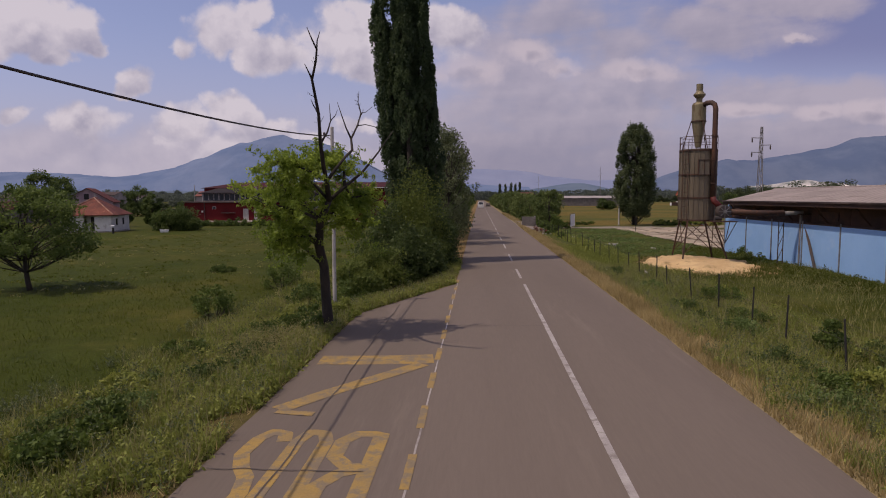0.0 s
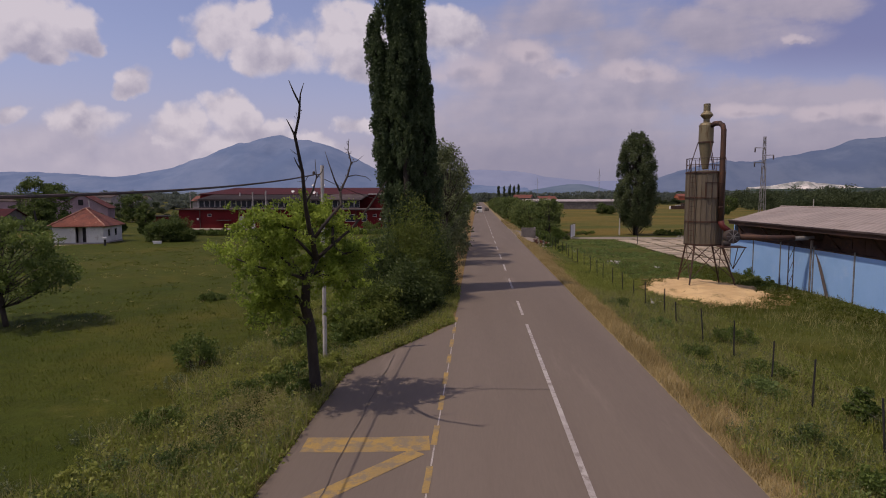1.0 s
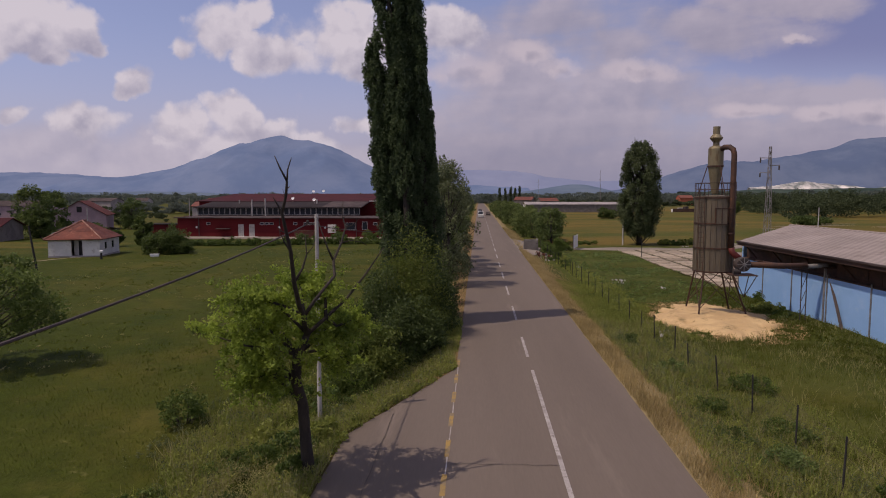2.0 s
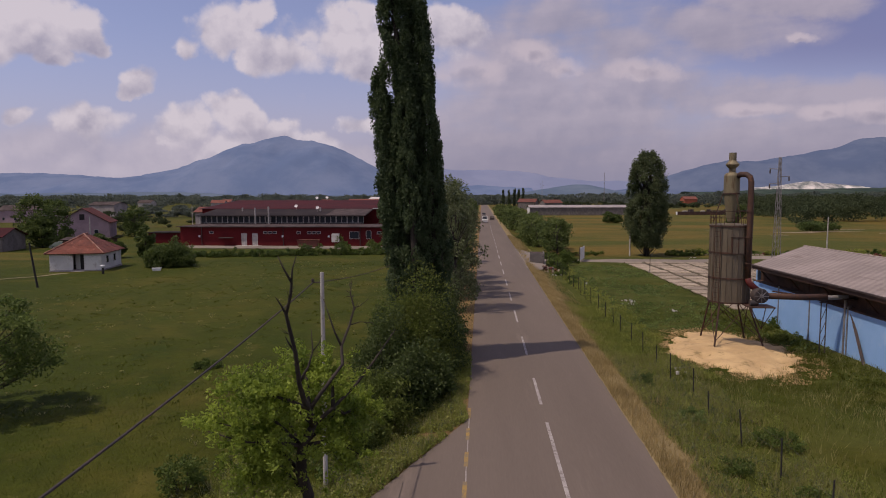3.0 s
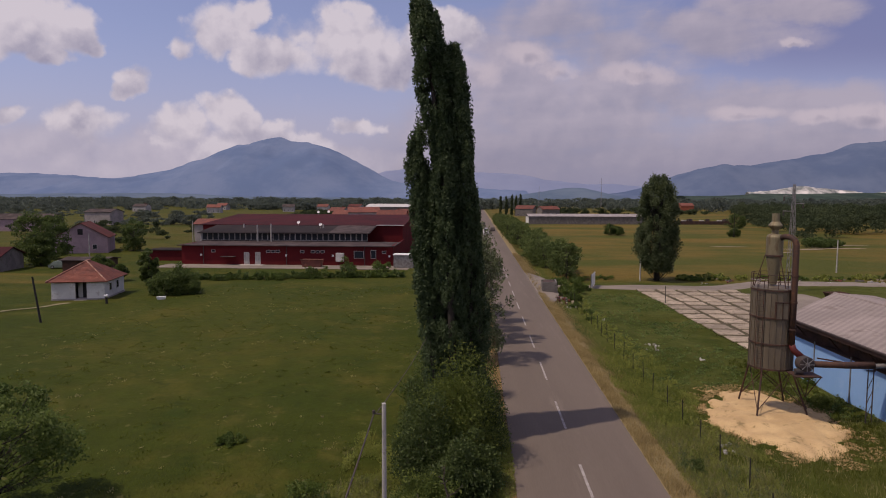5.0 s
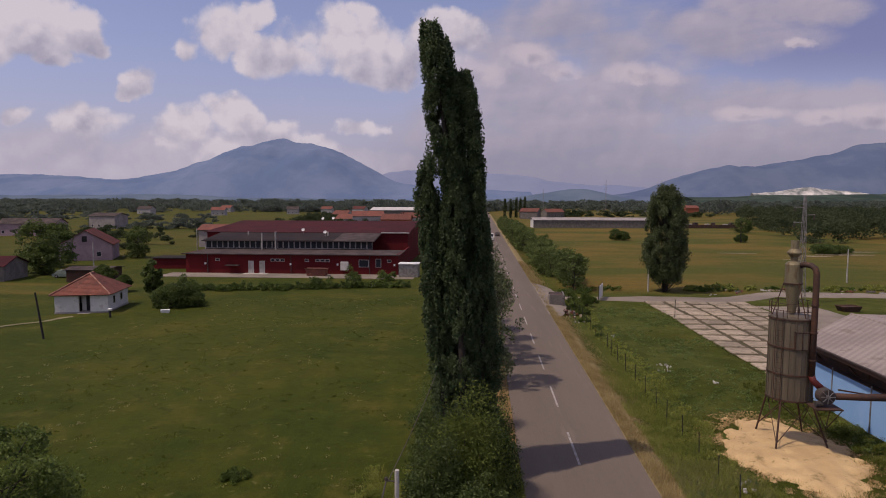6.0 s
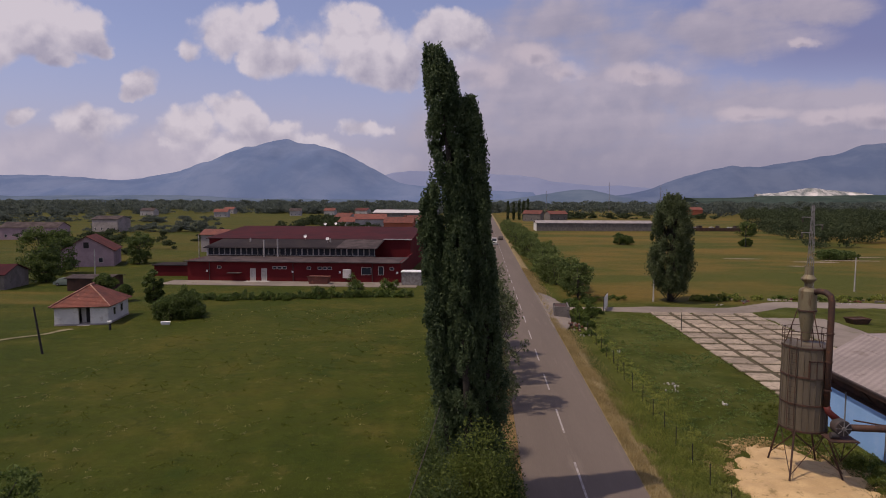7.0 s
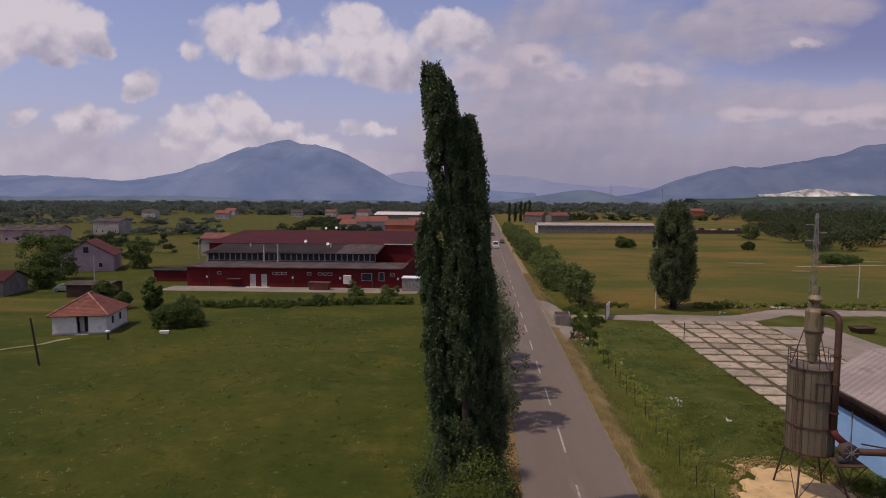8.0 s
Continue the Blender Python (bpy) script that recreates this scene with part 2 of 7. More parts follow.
def field():
    """Ground cover: meadow with dry and lush patches, straw along the kerbs, bare trampled spots."""
    m = bpy.data.materials.new("meadow")
    m.use_nodes = True
    t = m.node_tree
    b = t.nodes["Principled BSDF"]
    geo = t.nodes.new("ShaderNodeNewGeometry")
    xyz = t.nodes.new("ShaderNodeSeparateXYZ")
    t.links.new(geo.outputs["Position"], xyz.inputs[0])
    def cloudy(scale, detail=5.0, roughness=0.6):
        n = node(t, "ShaderNodeTexNoise", Scale=scale, Detail=detail, Roughness=roughness)
        t.links.new(geo.outputs["Position"], n.inputs["Vector"])
        return n.outputs[0]
    wide_patch, mid, fine_, tuft = cloudy(0.045), cloudy(0.35), cloudy(3.2), cloudy(14.0)
    green = blend(t, ramp(t, wide_patch, 0.35, 0.65), (0.031, 0.045, 0.005), (0.047, 0.056, 0.007))
    green = blend(t, calc(t, "MULTIPLY", ramp(t, cloudy(0.11), 0.46, 0.74), 0.75), green, (0.080, 0.072, 0.012))
    green = blend(t, calc(t, "MULTIPLY", ramp(t, mid, 0.54, 0.72), 0.5), green, (0.092, 0.082, 0.018))
    green = blend(t, calc(t, "MULTIPLY", ramp(t, cloudy(1.3, 3.0), 0.64, 0.74), 0.55), green, (0.135, 0.128, 0.045))
    green = blend(t, calc(t, "MULTIPLY", ramp(t, cloudy(0.75, 4.0), 0.40, 0.30), 0.55), green, (0.020, 0.034, 0.005))
    green = blend(t, calc(t, "MULTIPLY", ramp(t, cloudy(0.2), 0.60, 0.72), 0.7), green, (0.024, 0.042, 0.006))
    lay = t.nodes.new("ShaderNodeMapping")
    lay.inputs["Scale"].default_value = (0.022, 0.045, 1.0)
    t.links.new(geo.outputs["Position"], lay.inputs[0])
    bands = node(t, "ShaderNodeTexNoise", Scale=1.0, Detail=5.0, Roughness=0.6)
    t.links.new(lay.outputs[0], bands.inputs["Vector"])
    straw = blend(t, ramp(t, bands.outputs[0], 0.38, 0.62), (0.128, 0.090, 0.022), (0.062, 0.070, 0.014))
    # thinner, paler growth between fence and slabs
    lot = calc(t, "MULTIPLY", calc(t, "MULTIPLY", ramp(t, xyz.outputs[0], 6.5, 8.5), ramp(t, cloudy(0.25), 0.36, 0.66)), 0.75)
    green = blend(t, lot, green, (0.078, 0.087, 0.020))
    # the dry meadows past the track on the one side, past the houses on the other
    yard = calc(t, "MULTIPLY", ramp(t, xyz.outputs[0], 8.0, 14.0), ramp(t, xyz.outputs[1], 106.0, 116.0))
    far_l = calc(t, "MULTIPLY", ramp(t, xyz.outputs[1], 150.0, 175.0), calc(t, "MULTIPLY_ADD", ramp(t, xyz.outputs[0], -10.0, 10.0), 0.35, 0.35))
    strip_l = calc(t, "MULTIPLY", calc(t, "MULTIPLY", ramp(t, xyz.outputs[1], 99.0, 102.0), ramp(t, xyz.outputs[1], 114.0, 111.0)), calc(t, "MULTIPLY", ramp(t, xyz.outputs[0], -60.0, -66.0), 0.85))
    col = blend(t, calc(t, "MAXIMUM", calc(t, "MAXIMUM", yard, far_l), strip_l), green, straw)
    left_edge = calc(t, "MULTIPLY_ADD", ramp(t, xyz.outputs[1], 29.5, 21.5), -3.15, -1.17)
    away = calc(t, "MAXIMUM", calc(t, "SUBTRACT", left_edge, xyz.outputs[0]), calc(t, "SUBTRACT", xyz.outputs[0], 5.36))
    wobble = calc(t, "ADD", calc(t, "ADD", away, calc(t, "MULTIPLY", calc(t, "SUBTRACT", mid, 0.5), 2.0)), calc(t, "MULTIPLY", calc(t, "SUBTRACT", fine_, 0.5), 1.6))
    col = blend(t, calc(t, "MULTIPLY", ramp(t, wobble, 2.0, 1.25), 0.92), col, blend(t, ramp(t, xyz.outputs[0], 0.0, 1.0), blend(t, ramp(t, xyz.outputs[1], 22.0, 30.0), (0.088, 0.072, 0.026), (0.185, 0.122, 0.056)), (0.270, 0.210, 0.110)))
    hsv = node(t, "ShaderNodeHueSaturation")
    t.links.new(calc(t, "ADD", calc(t, "ADD", calc(t, "MULTIPLY", fine_, 0.55), calc(t, "MULTIPLY", cloudy(0.9), 0.7)), calc(t, "MULTIPLY_ADD", tuft, 0.55, 0.10)), hsv.inputs["Value"])
    t.links.new(col, hsv.inputs["Color"])
    t.links.new(hsv.outputs[0], b.inputs["Base Color"])
    b.inputs["Roughness"].default_value = 0.95
    b.inputs["Specular IOR Level"].default_value = 0.1
    bump = node(t, "ShaderNodeBump", Strength=0.8, Distance=0.12)
    t.links.new(calc(t, "ADD", fine_, calc(t, "MULTIPLY", tuft, 0.5)), bump.inputs["Height"])
    t.links.new(bump.outputs[0], b.inputs["Normal"])
    return m


M_FIELD = field()
M_ROAD = surface("asphalt", (0.136, 0.109, 0.091), (0.120, 0.096, 0.080), 0.22, 14.0, 0.9, 0.12, spread=0.11, wear=(0.149, 0.120, 0.101), streak=(1.2, 0.12, 1.0))
M_DARK_LINE = surface("dark_road_line", (0.096, 0.079, 0.069), None, 2.0, 20.0, 0.8, 0.1)
M_WHITE_LINE = surface("white_paint", (0.36, 0.335, 0.32), (0.27, 0.245, 0.235), 1.2, 25.0, 0.7, 0.05, wear=(0.19, 0.165, 0.152), worn=0.50)
M_YELLOW = surface("yellow_paint", (0.300, 0.195, 0.056), (0.230, 0.160, 0.068), 1.1, 34.0, 0.8, 0.05, spread=0.25, wear=(0.175, 0.136, 0.090), worn=0.46)
M_BARK = surface("bark", (0.055, 0.045, 0.038), (0.03, 0.026, 0.024), 3.0, 30.0, 0.95, 0.6, streak=0.3)
M_CONCRETE = surface("concrete", (0.40, 0.38, 0.36), (0.30, 0.29, 0.28), 0.9, 20.0, 0.9, 0.2, wear=(0.22, 0.20, 0.18), each=0.2)
M_SLAB = surface("slab_concrete", (0.325, 0.268, 0.205), (0.242, 0.199, 0.150), 0.6, 15.0, 0.9, 0.2, wear=(0.165, 0.138, 0.100), worn=0.50, each=0.45)
M_TRACK = surface("gravel_track", (0.225, 0.190, 0.162), (0.165, 0.140, 0.120), 0.12, 8.0, 0.95, 0.4, wear=(0.14, 0.13, 0.085))
M_RUST = surface("rusty_steel", (0.085, 0.045, 0.032), (0.055, 0.035, 0.030), 1.5, 25.0, 0.7, 0.2, 0.3, wear=(0.14, 0.06, 0.03))
M_TANK = surface("weathered_sheet", (0.172, 0.142, 0.102), (0.118, 0.098, 0.074), 0.9, 22.0, 0.6, 0.1, 0.35, streak=0.15, wear=(0.12, 0.075, 0.045))
M_CYCLONE = surface("olive_sheet", (0.215, 0.185, 0.115), (0.160, 0.135, 0.085), 0.9, 22.0, 0.6, 0.1, 0.3, streak=0.2, wear=(0.13, 0.09, 0.05))
M_RED = surface("red_paint", (0.13, 0.02, 0.018), (0.085, 0.018, 0.016), 2.0, 20.0, 0.6, 0.1)
M_STEEL = surface("dull_steel", (0.30, 0.29, 0.29), (0.20, 0.18, 0.17), 2.0, 20.0, 0.5, 0.1, 0.5)
M_DARK_STEEL = surface("dark_steel", (0.045, 0.04, 0.04), (0.07, 0.05, 0.045), 2.0, 20.0, 0.7, 0.1)
M_BLUE = surface("blue_wall_paint", (0.235, 0.42, 0.72), (0.205, 0.38, 0.67), 0.25, 9.0, 0.7, 0.05, spread=0.06, wear=(0.26, 0.43, 0.70))
M_BROWN = surface("dark_brown_boards", (0.045, 0.028, 0.024), (0.075, 0.04, 0.03), 0.8, 15.0, 0.9, 0.2)
M_ROOF_SHEET = surface("fibre_cement_roof", (0.27, 0.228, 0.212), (0.215, 0.182, 0.17), 0.25, 7.0, 0.9, 0.2, wear=(0.19, 0.155, 0.14))
rt = M_ROOF_SHEET.node_tree
rpos = rt.nodes.new("ShaderNodeNewGeometry")
rxyz = rt.nodes.new("ShaderNodeSeparateXYZ")
rt.links.new(rpos.outputs["Position"], rxyz.inputs[0])
# corrugation: the light and dark of the ribs put into the colour as stripes
rib = calc(rt, "SINE", calc(rt, "MULTIPLY", calc(rt, "SUBTRACT", rxyz.outputs[1], calc(rt, "MULTIPLY", rxyz.outputs[0], 0.82)), 2 * math.pi / 0.6))
rhsv = [n for n in rt.nodes if n.bl_idname == "ShaderNodeHueSaturation"][0]
rold = rhsv.inputs["Value"].links[0].from_socket
rt.links.new(calc(rt, "MULTIPLY", rold, calc(rt, "MULTIPLY_ADD", rib, 0.10, 1.0)), rhsv.inputs["Value"])
M_SAWDUST = surface("sawdust", (0.53, 0.375, 0.195), (0.43, 0.295, 0.150), 0.5, 14.0, 0.95, 0.5, spread=0.2, wear=(0.25, 0.18, 0.085))
M_POST = surface("fence_post", (0.035, 0.033, 0.032), None, 3.0, 20.0, 0.9, 0.2)
M_WHITEWALL = surface("whitewashed_plaster", (0.60, 0.60, 0.58), (0.50, 0.50, 0.49), 0.5, 9.0, 0.9, 0.1, spread=0.08, wear=(0.42, 0.40, 0.37))
M_VILLAGE = surface("grey_white_render", (0.36, 0.35, 0.35), (0.28, 0.27, 0.27), 0.3, 4.0, 0.9, 0.1)
M_TILE = surface("clay_roof_tile", (0.165, 0.056, 0.040), (0.11, 0.042, 0.034), 0.6, 6.0, 0.85, 0.4, wear=(0.25, 0.10, 0.068), each=0.35)
M_HIP = surface("mortared_hip_tile", (0.36, 0.22, 0.17), (0.24, 0.10, 0.075), 1.5, 6.0, 0.9, 0.3)
M_BLOCK = surface("grimy_block", (0.165, 0.150, 0.142), (0.115, 0.104, 0.10), 0.8, 9.0, 0.9, 0.3, wear=(0.08, 0.07, 0.065))
M_TILE_DARK = surface("old_roof_tile", (0.125, 0.042, 0.038), (0.082, 0.036, 0.034), 0.5, 6.0, 0.9, 0.4, each=0.3)
M_PINK = surface("pink_plaster", (0.36, 0.26, 0.30), (0.29, 0.21, 0.245), 0.4, 9.0, 0.9, 0.1)
M_GREYWALL = surface("grey_block_wall", (0.30, 0.27, 0.27), (0.22, 0.20, 0.20), 0.4, 6.0, 0.9, 0.2)
M_REDWALL = surface("dark_red_facade", (0.122, 0.015, 0.017), (0.094, 0.013, 0.015), 0.15, 5.0, 0.8, 0.05, spread=0.12)
M_DULLROOF = surface("red_brown_roof", (0.064, 0.017, 0.020), (0.046, 0.016, 0.019), 0.2, 4.0, 0.9, 0.2)
M_GREYROOF = surface("dark_grey_roof", (0.036, 0.029, 0.029), (0.024, 0.020, 0.022), 0.25, 5.0, 0.9, 0.2)
M_PALEROOF = surface("pale_grey_roof", (0.090, 0.070, 0.067), (0.046, 0.036, 0.036), 0.5, 5.0, 0.8, 0.2)
M_FRAME = surface("off_white_frame", (0.52, 0.50, 0.49), (0.42, 0.40, 0.39), 1.0, 10.0, 0.6, 0.0)
M_WHITE = surface("white_sheet", (0.74, 0.74, 0.74), (0.62, 0.62, 0.63), 0.5, 8.0, 0.5, 0.0, spread=0.06)
M_VAN = surface("white_car_paint", (0.55, 0.55, 0.55), (0.50, 0.50, 0.50), 0.5, 5.0, 0.3, 0.0, spread=0.03)
M_OLD_CAR = surface("dull_green_paint", (0.16, 0.20, 0.17), (0.12, 0.15, 0.13), 0.8, 6.0, 0.4, 0.0, spread=0.05)
M_DARK = surface("dark_opening", (0.02, 0.018, 0.02), (0.03, 0.028, 0.028), 1.0, 8.0, 0.8, 0.0)
M_TYRE = surface("rubber", (0.02, 0.02, 0.02), (0.03, 0.03, 0.03), 3.0, 30.0, 0.9, 0.1)
M_ORANGE = surface("orange_render", (0.34, 0.10, 0.055), (0.28, 0.085, 0.05), 0.5, 6.0, 0.9, 0.1)
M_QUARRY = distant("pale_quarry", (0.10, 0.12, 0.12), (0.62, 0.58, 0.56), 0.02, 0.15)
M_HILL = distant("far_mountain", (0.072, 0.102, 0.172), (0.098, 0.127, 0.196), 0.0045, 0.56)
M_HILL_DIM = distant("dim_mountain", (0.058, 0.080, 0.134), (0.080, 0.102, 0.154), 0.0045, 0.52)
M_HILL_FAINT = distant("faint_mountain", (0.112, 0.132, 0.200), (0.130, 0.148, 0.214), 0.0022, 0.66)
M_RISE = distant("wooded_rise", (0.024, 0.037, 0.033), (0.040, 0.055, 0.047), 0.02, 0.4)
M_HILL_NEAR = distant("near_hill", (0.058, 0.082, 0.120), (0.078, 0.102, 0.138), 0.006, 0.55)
for roofing in (M_DULLROOF, M_GREYROOF, M_PALEROOF, M_TILE_DARK, M_REDWALL):
    roofing.node_tree.nodes["Principled BSDF"].inputs["Specular IOR Level"].default_value = 0.08
M_GLASS = bpy.data.materials.new("window_glass")
M_GLASS.use_nodes = True
gb = M_GLASS.node_tree.nodes["Principled BSDF"]
gb.inputs["Base Color"].default_value = (0.03, 0.035, 0.045, 1)
gb.inputs["Roughness"].default_value = 0.08
gb.inputs["Specular IOR Level"].default_value = 0.22
M_POPLAR = leaf("poplar_leaf", (0.037, 0.064, 0.030), (0.100, 0.142, 0.066), 0.45, 0.6, 1.1, 0.35)
M_LONE = leaf("poplar_leaf_pale", (0.046, 0.070, 0.030), (0.130, 0.162, 0.074), 0.45, 0.6, 0.45, 0.3)
M_OLIVE = leaf("olive_leaf", (0.056, 0.090, 0.018), (0.180, 0.214, 0.046), 0.5, 0.6, 0.9, 0.4)
M_SEED = leaf("seeding_grass", (0.165, 0.160, 0.055), (0.36, 0.33, 0.15), 0.35, 0.7, 0.6)
M_BUSH = leaf("bush_leaf", (0.044, 0.074, 0.020), (0.118, 0.160, 0.042), 0.46, 0.55, 0.9, 0.4)
# darker copy of the bush leaf: shade among the bushes put into its colour
M_THICKET_SHADE = leaf("shaded_thicket_leaf", (0.031, 0.053, 0.016), (0.092, 0.128, 0.035), 0.43, 0.55, 0.8, 0.4)
M_YOUNG = leaf("young_leaf", (0.100, 0.160, 0.024), (0.340, 0.435, 0.068), 0.55, 0.55, 1.0, 0.4)
M_FRUIT = leaf("fruit_tree_leaf", (0.046, 0.080, 0.022), (0.110, 0.152, 0.042), 0.42, 0.6, 0.8, 0.35)
M_ORCHARD = leaf("orchard_leaf", (0.060, 0.100, 0.024), (0.160, 0.215, 0.055), 0.48, 0.6, 0.9, 0.35)
M_GREY_LEAF = leaf("silvery_leaf", (0.070, 0.092, 0.042), (0.165, 0.190, 0.092), 0.38)
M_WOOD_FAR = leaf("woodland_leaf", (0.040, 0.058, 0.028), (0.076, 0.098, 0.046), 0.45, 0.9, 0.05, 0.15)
# far foliage: the air's haze is put into this paler, bluer colour
M_WOOD_HAZED = leaf("hazed_woodland_leaf", (0.098, 0.120, 0.104), (0.120, 0.146, 0.118), 0.55, 0.9, 0.012, 0.1)
M_HEDGE = leaf("hedge_leaf", (0.040, 0.074, 0.015), (0.115, 0.160, 0.032), 0.36, 0.6, 0.2)
M_JOINT = leaf("withered_weed", (0.045, 0.040, 0.018), (0.095, 0.080, 0.038), 0.3, 0.8, 0.4)
M_ROW = leaf("hedgerow_leaf", (0.066, 0.100, 0.030), (0.155, 0.195, 0.058), 0.45, 0.7, 0.2, 0.35)
M_HERB = leaf("broad_herb_leaf", (0.075, 0.120, 0.030), (0.190, 0.250, 0.080), 0.42, 0.55, 0.9, 0.4)
M_GRASS = leaf("grass_blade", (0.072, 0.096, 0.013), (0.122, 0.134, 0.022), 0.5, 0.6, 0.10)
M_LUSH = leaf("lush_weed", (0.120, 0.160, 0.027), (0.305, 0.325, 0.078), 0.38, 0.6, 0.7, 0.45)
M_STRAW = leaf("dry_grass", (0.23, 0.175, 0.072), (0.53, 0.415, 0.20), 0.45, 0.8, 0.6)


# ---- mesh helpers ----
class Shape:
    """Collects vertices and faces of one part."""

    def __init__(self):
        self.v, self.f = [], []

    def add(self, verts, faces):
        n = len(self.v)
        self.v.extend(verts)
        self.f.extend([tuple(i + n for i in face) for face in faces])
        return self

    def box(self, x0, y0, z0, x1, y1, z1):
        return self.add([(x0, y0, z0), (x1, y0, z0), (x1, y1, z0), (x0, y1, z0), (x0, y0, z1), (x1, y0, z1), (x1, y1, z1), (x0, y1, z1)],
                        [(3, 2, 1, 0), (4, 5, 6, 7), (0, 1, 5, 4), (1, 2, 6, 5), (2, 3, 7, 6), (3, 0, 4, 7)])

    def block(self, x0, y0, z0, x1, y1, z1, c=0.02):
        """A box with chamfered upright and upper edges."""
        def ring(d, z):
            return [(x0 + d, y0, z), (x1 - d, y0, z), (x1, y0 + d, z), (x1, y1 - d, z), (x1 - d, y1, z), (x0 + d, y1, z), (x0, y1 - d, z), (x0, y0 + d, z)]
        inner = [(x0 + c * 1.6, y0 + c, z1), (x1 - c * 1.6, y0 + c, z1), (x1 - c, y0 + c * 1.6, z1), (x1 - c, y1 - c * 1.6, z1),
                 (x1 - c * 1.6, y1 - c, z1), (x0 + c * 1.6, y1 - c, z1), (x0 + c, y1 - c * 1.6, z1), (x0 + c, y0 + c * 1.6, z1)]
        faces = [tuple(range(7, -1, -1)), tuple(range(16, 24))]
        for k in (0, 8):
            faces += [(k + i, k + (i + 1) % 8, k + 8 + (i + 1) % 8, k + 8 + i) for i in range(8)]
        return self.add(ring(c, z0) + ring(c, z1 - c) + inner, faces)

    def tube(self, points, radii, n=6, caps=True):
        pts = [Vector(p) for p in points]
        if isinstance(radii, (int, float)):
            radii = [radii] * len(pts)
        verts, faces = [], []
        side = None
        for i, p in enumerate(pts):
            d = (pts[min(i + 1, len(pts) - 1)] - pts[max(i - 1, 0)]).normalized()
            if side is None:
                side = d.orthogonal().normalized()
            side = (side - d * side.dot(d)).normalized()
            up = d.cross(side)
            for k in range(n):
                a = 2 * math.pi * k / n
                verts.append(tuple(p + (side * math.cos(a) + up * math.sin(a)) * radii[i]))
        for i in range(len(pts) - 1):
            faces += [(i * n + k, i * n + (k + 1) % n, (i + 1) * n + (k + 1) % n, (i + 1) * n + k) for k in range(n)]
        if caps:
            faces += [tuple(range(n - 1, -1, -1)), tuple(range((len(pts) - 1) * n, len(pts) * n))]
        return self.add(verts, faces)

    def lathe(self, profile, n=24, cx=0.0, cy=0.0):
        """Turns (radius, height) pairs round an upright axis."""
        verts = [(cx + r * math.cos(2 * math.pi * k / n), cy + r * math.sin(2 * math.pi * k / n), z) for r, z in profile for k in range(n)]
        faces = [(i * n + k, i * n + (k + 1) % n, (i + 1) * n + (k + 1) % n, (i + 1) * n + k) for i in range(len(profile) - 1) for k in range(n)]
        return self.add(verts, faces)

    def done(self, name, material, smooth=False):
        me = bpy.data.meshes.new(name)
        me.from_pydata(self.v, [], self.f)
        me.materials.append(material)
        if smooth:
            me.polygons.foreach_set("use_smooth", [True] * len(me.polygons))
        me.update()
        return me


def thing(name, at=(0, 0, 0), turn_deg=0.0, label="", category="", group="", kind=""):
    ob = new(name)
    ob.matrix_basis = pose(*at, 0, 0, turn_deg)
    ob.empty_display_size = 0.2
    return tagged(ob, label, category, group, kind)


def part(name, shape, material, parent, label="", smooth=False):
    ob = new(name, shape.done(name, material, smooth) if isinstance(shape, Shape) else shape)
    ob.parent = parent
    return tagged(ob, label)


def solo(name, shape, material, label="", category="", group="", kind="", smooth=False, at=(0, 0, 0), turn_deg=0.0):
    ob = new(name, shape.done(name, material, smooth) if isinstance(shape, Shape) else shape)
    ob.matrix_basis = pose(*at, 0, 0, turn_deg)
    return tagged(ob, label, category, group, kind)


# ---- the lie of the land ----
ROAD_L, ROAD_R, ROAD_MID = -1.12, 5.36, 2.02


def bay_edge(y):
    """The left edge of the asphalt: the bus bay, its taper, then the carriageway."""
    if y < 21.5:
        return -4.32
    if y < 29.5:
        return -4.32 + (ROAD_L - 0.05 + 4.45) * (y - 21.5) / 8.0
    return ROAD_L - 0.05


def land(x, y):
    """Height of the ground."""
    edge = bay_edge(y)
    d = edge - x if x < edge else (x - ROAD_R if x > ROAD_R else -min(x - edge, ROAD_R - x))
    base = -0.40 - 0.0055 * min(max(y, 0), 100)
    if d <= 0:
        return -0.02 - 0.10 * min(1.0, -d)
    k = min(1.0, d / 3.2)
    k = k * k * (3 - 2 * k)
    lump = 0.05 * noise.noise(Vector((x * 0.5, y * 0.5, 0))) + 0.12 * noise.noise(Vector((x * 0.07, y * 0.07, 3)))
    return -0.02 + (base + 0.02) * k + lump * k


def spread_axis(lo, hi, near, far_step, centre):
    """Grid lines that are close by the centre and grow apart."""
    out, s, p = [], near, centre
    while p < hi:
        out.append(p)
        p += s
        s = min(far_step, s * 1.07) if p > centre + 25 else s
    out.append(hi)
    s, p = near, centre - near
    while p > lo:
        out.append(p)
        p -= s
        s = min(far_step, s * 1.07) if p < centre - 25 else s
    out.append(lo)
    return sorted(out)


xs = spread_axis(-4600, 4600, 0.45, 300, 0.0)
ys = spread_axis(-600, 4700, 0.6, 300, 24.0)
gs = Shape()
gs.v = [(x, y, land(x, y)) for y in ys for x in xs]
gs.f = [(j * len(xs) + i, j * len(xs) + i + 1, (j + 1) * len(xs) + i + 1, (j + 1) * len(xs) + i) for j in range(len(ys) - 1) for i in range(len(xs) - 1)]
ground = solo("ground", gs, M_FIELD, "green and straw-coloured meadow beside the country road", "ground", kind="structure", smooth=True)

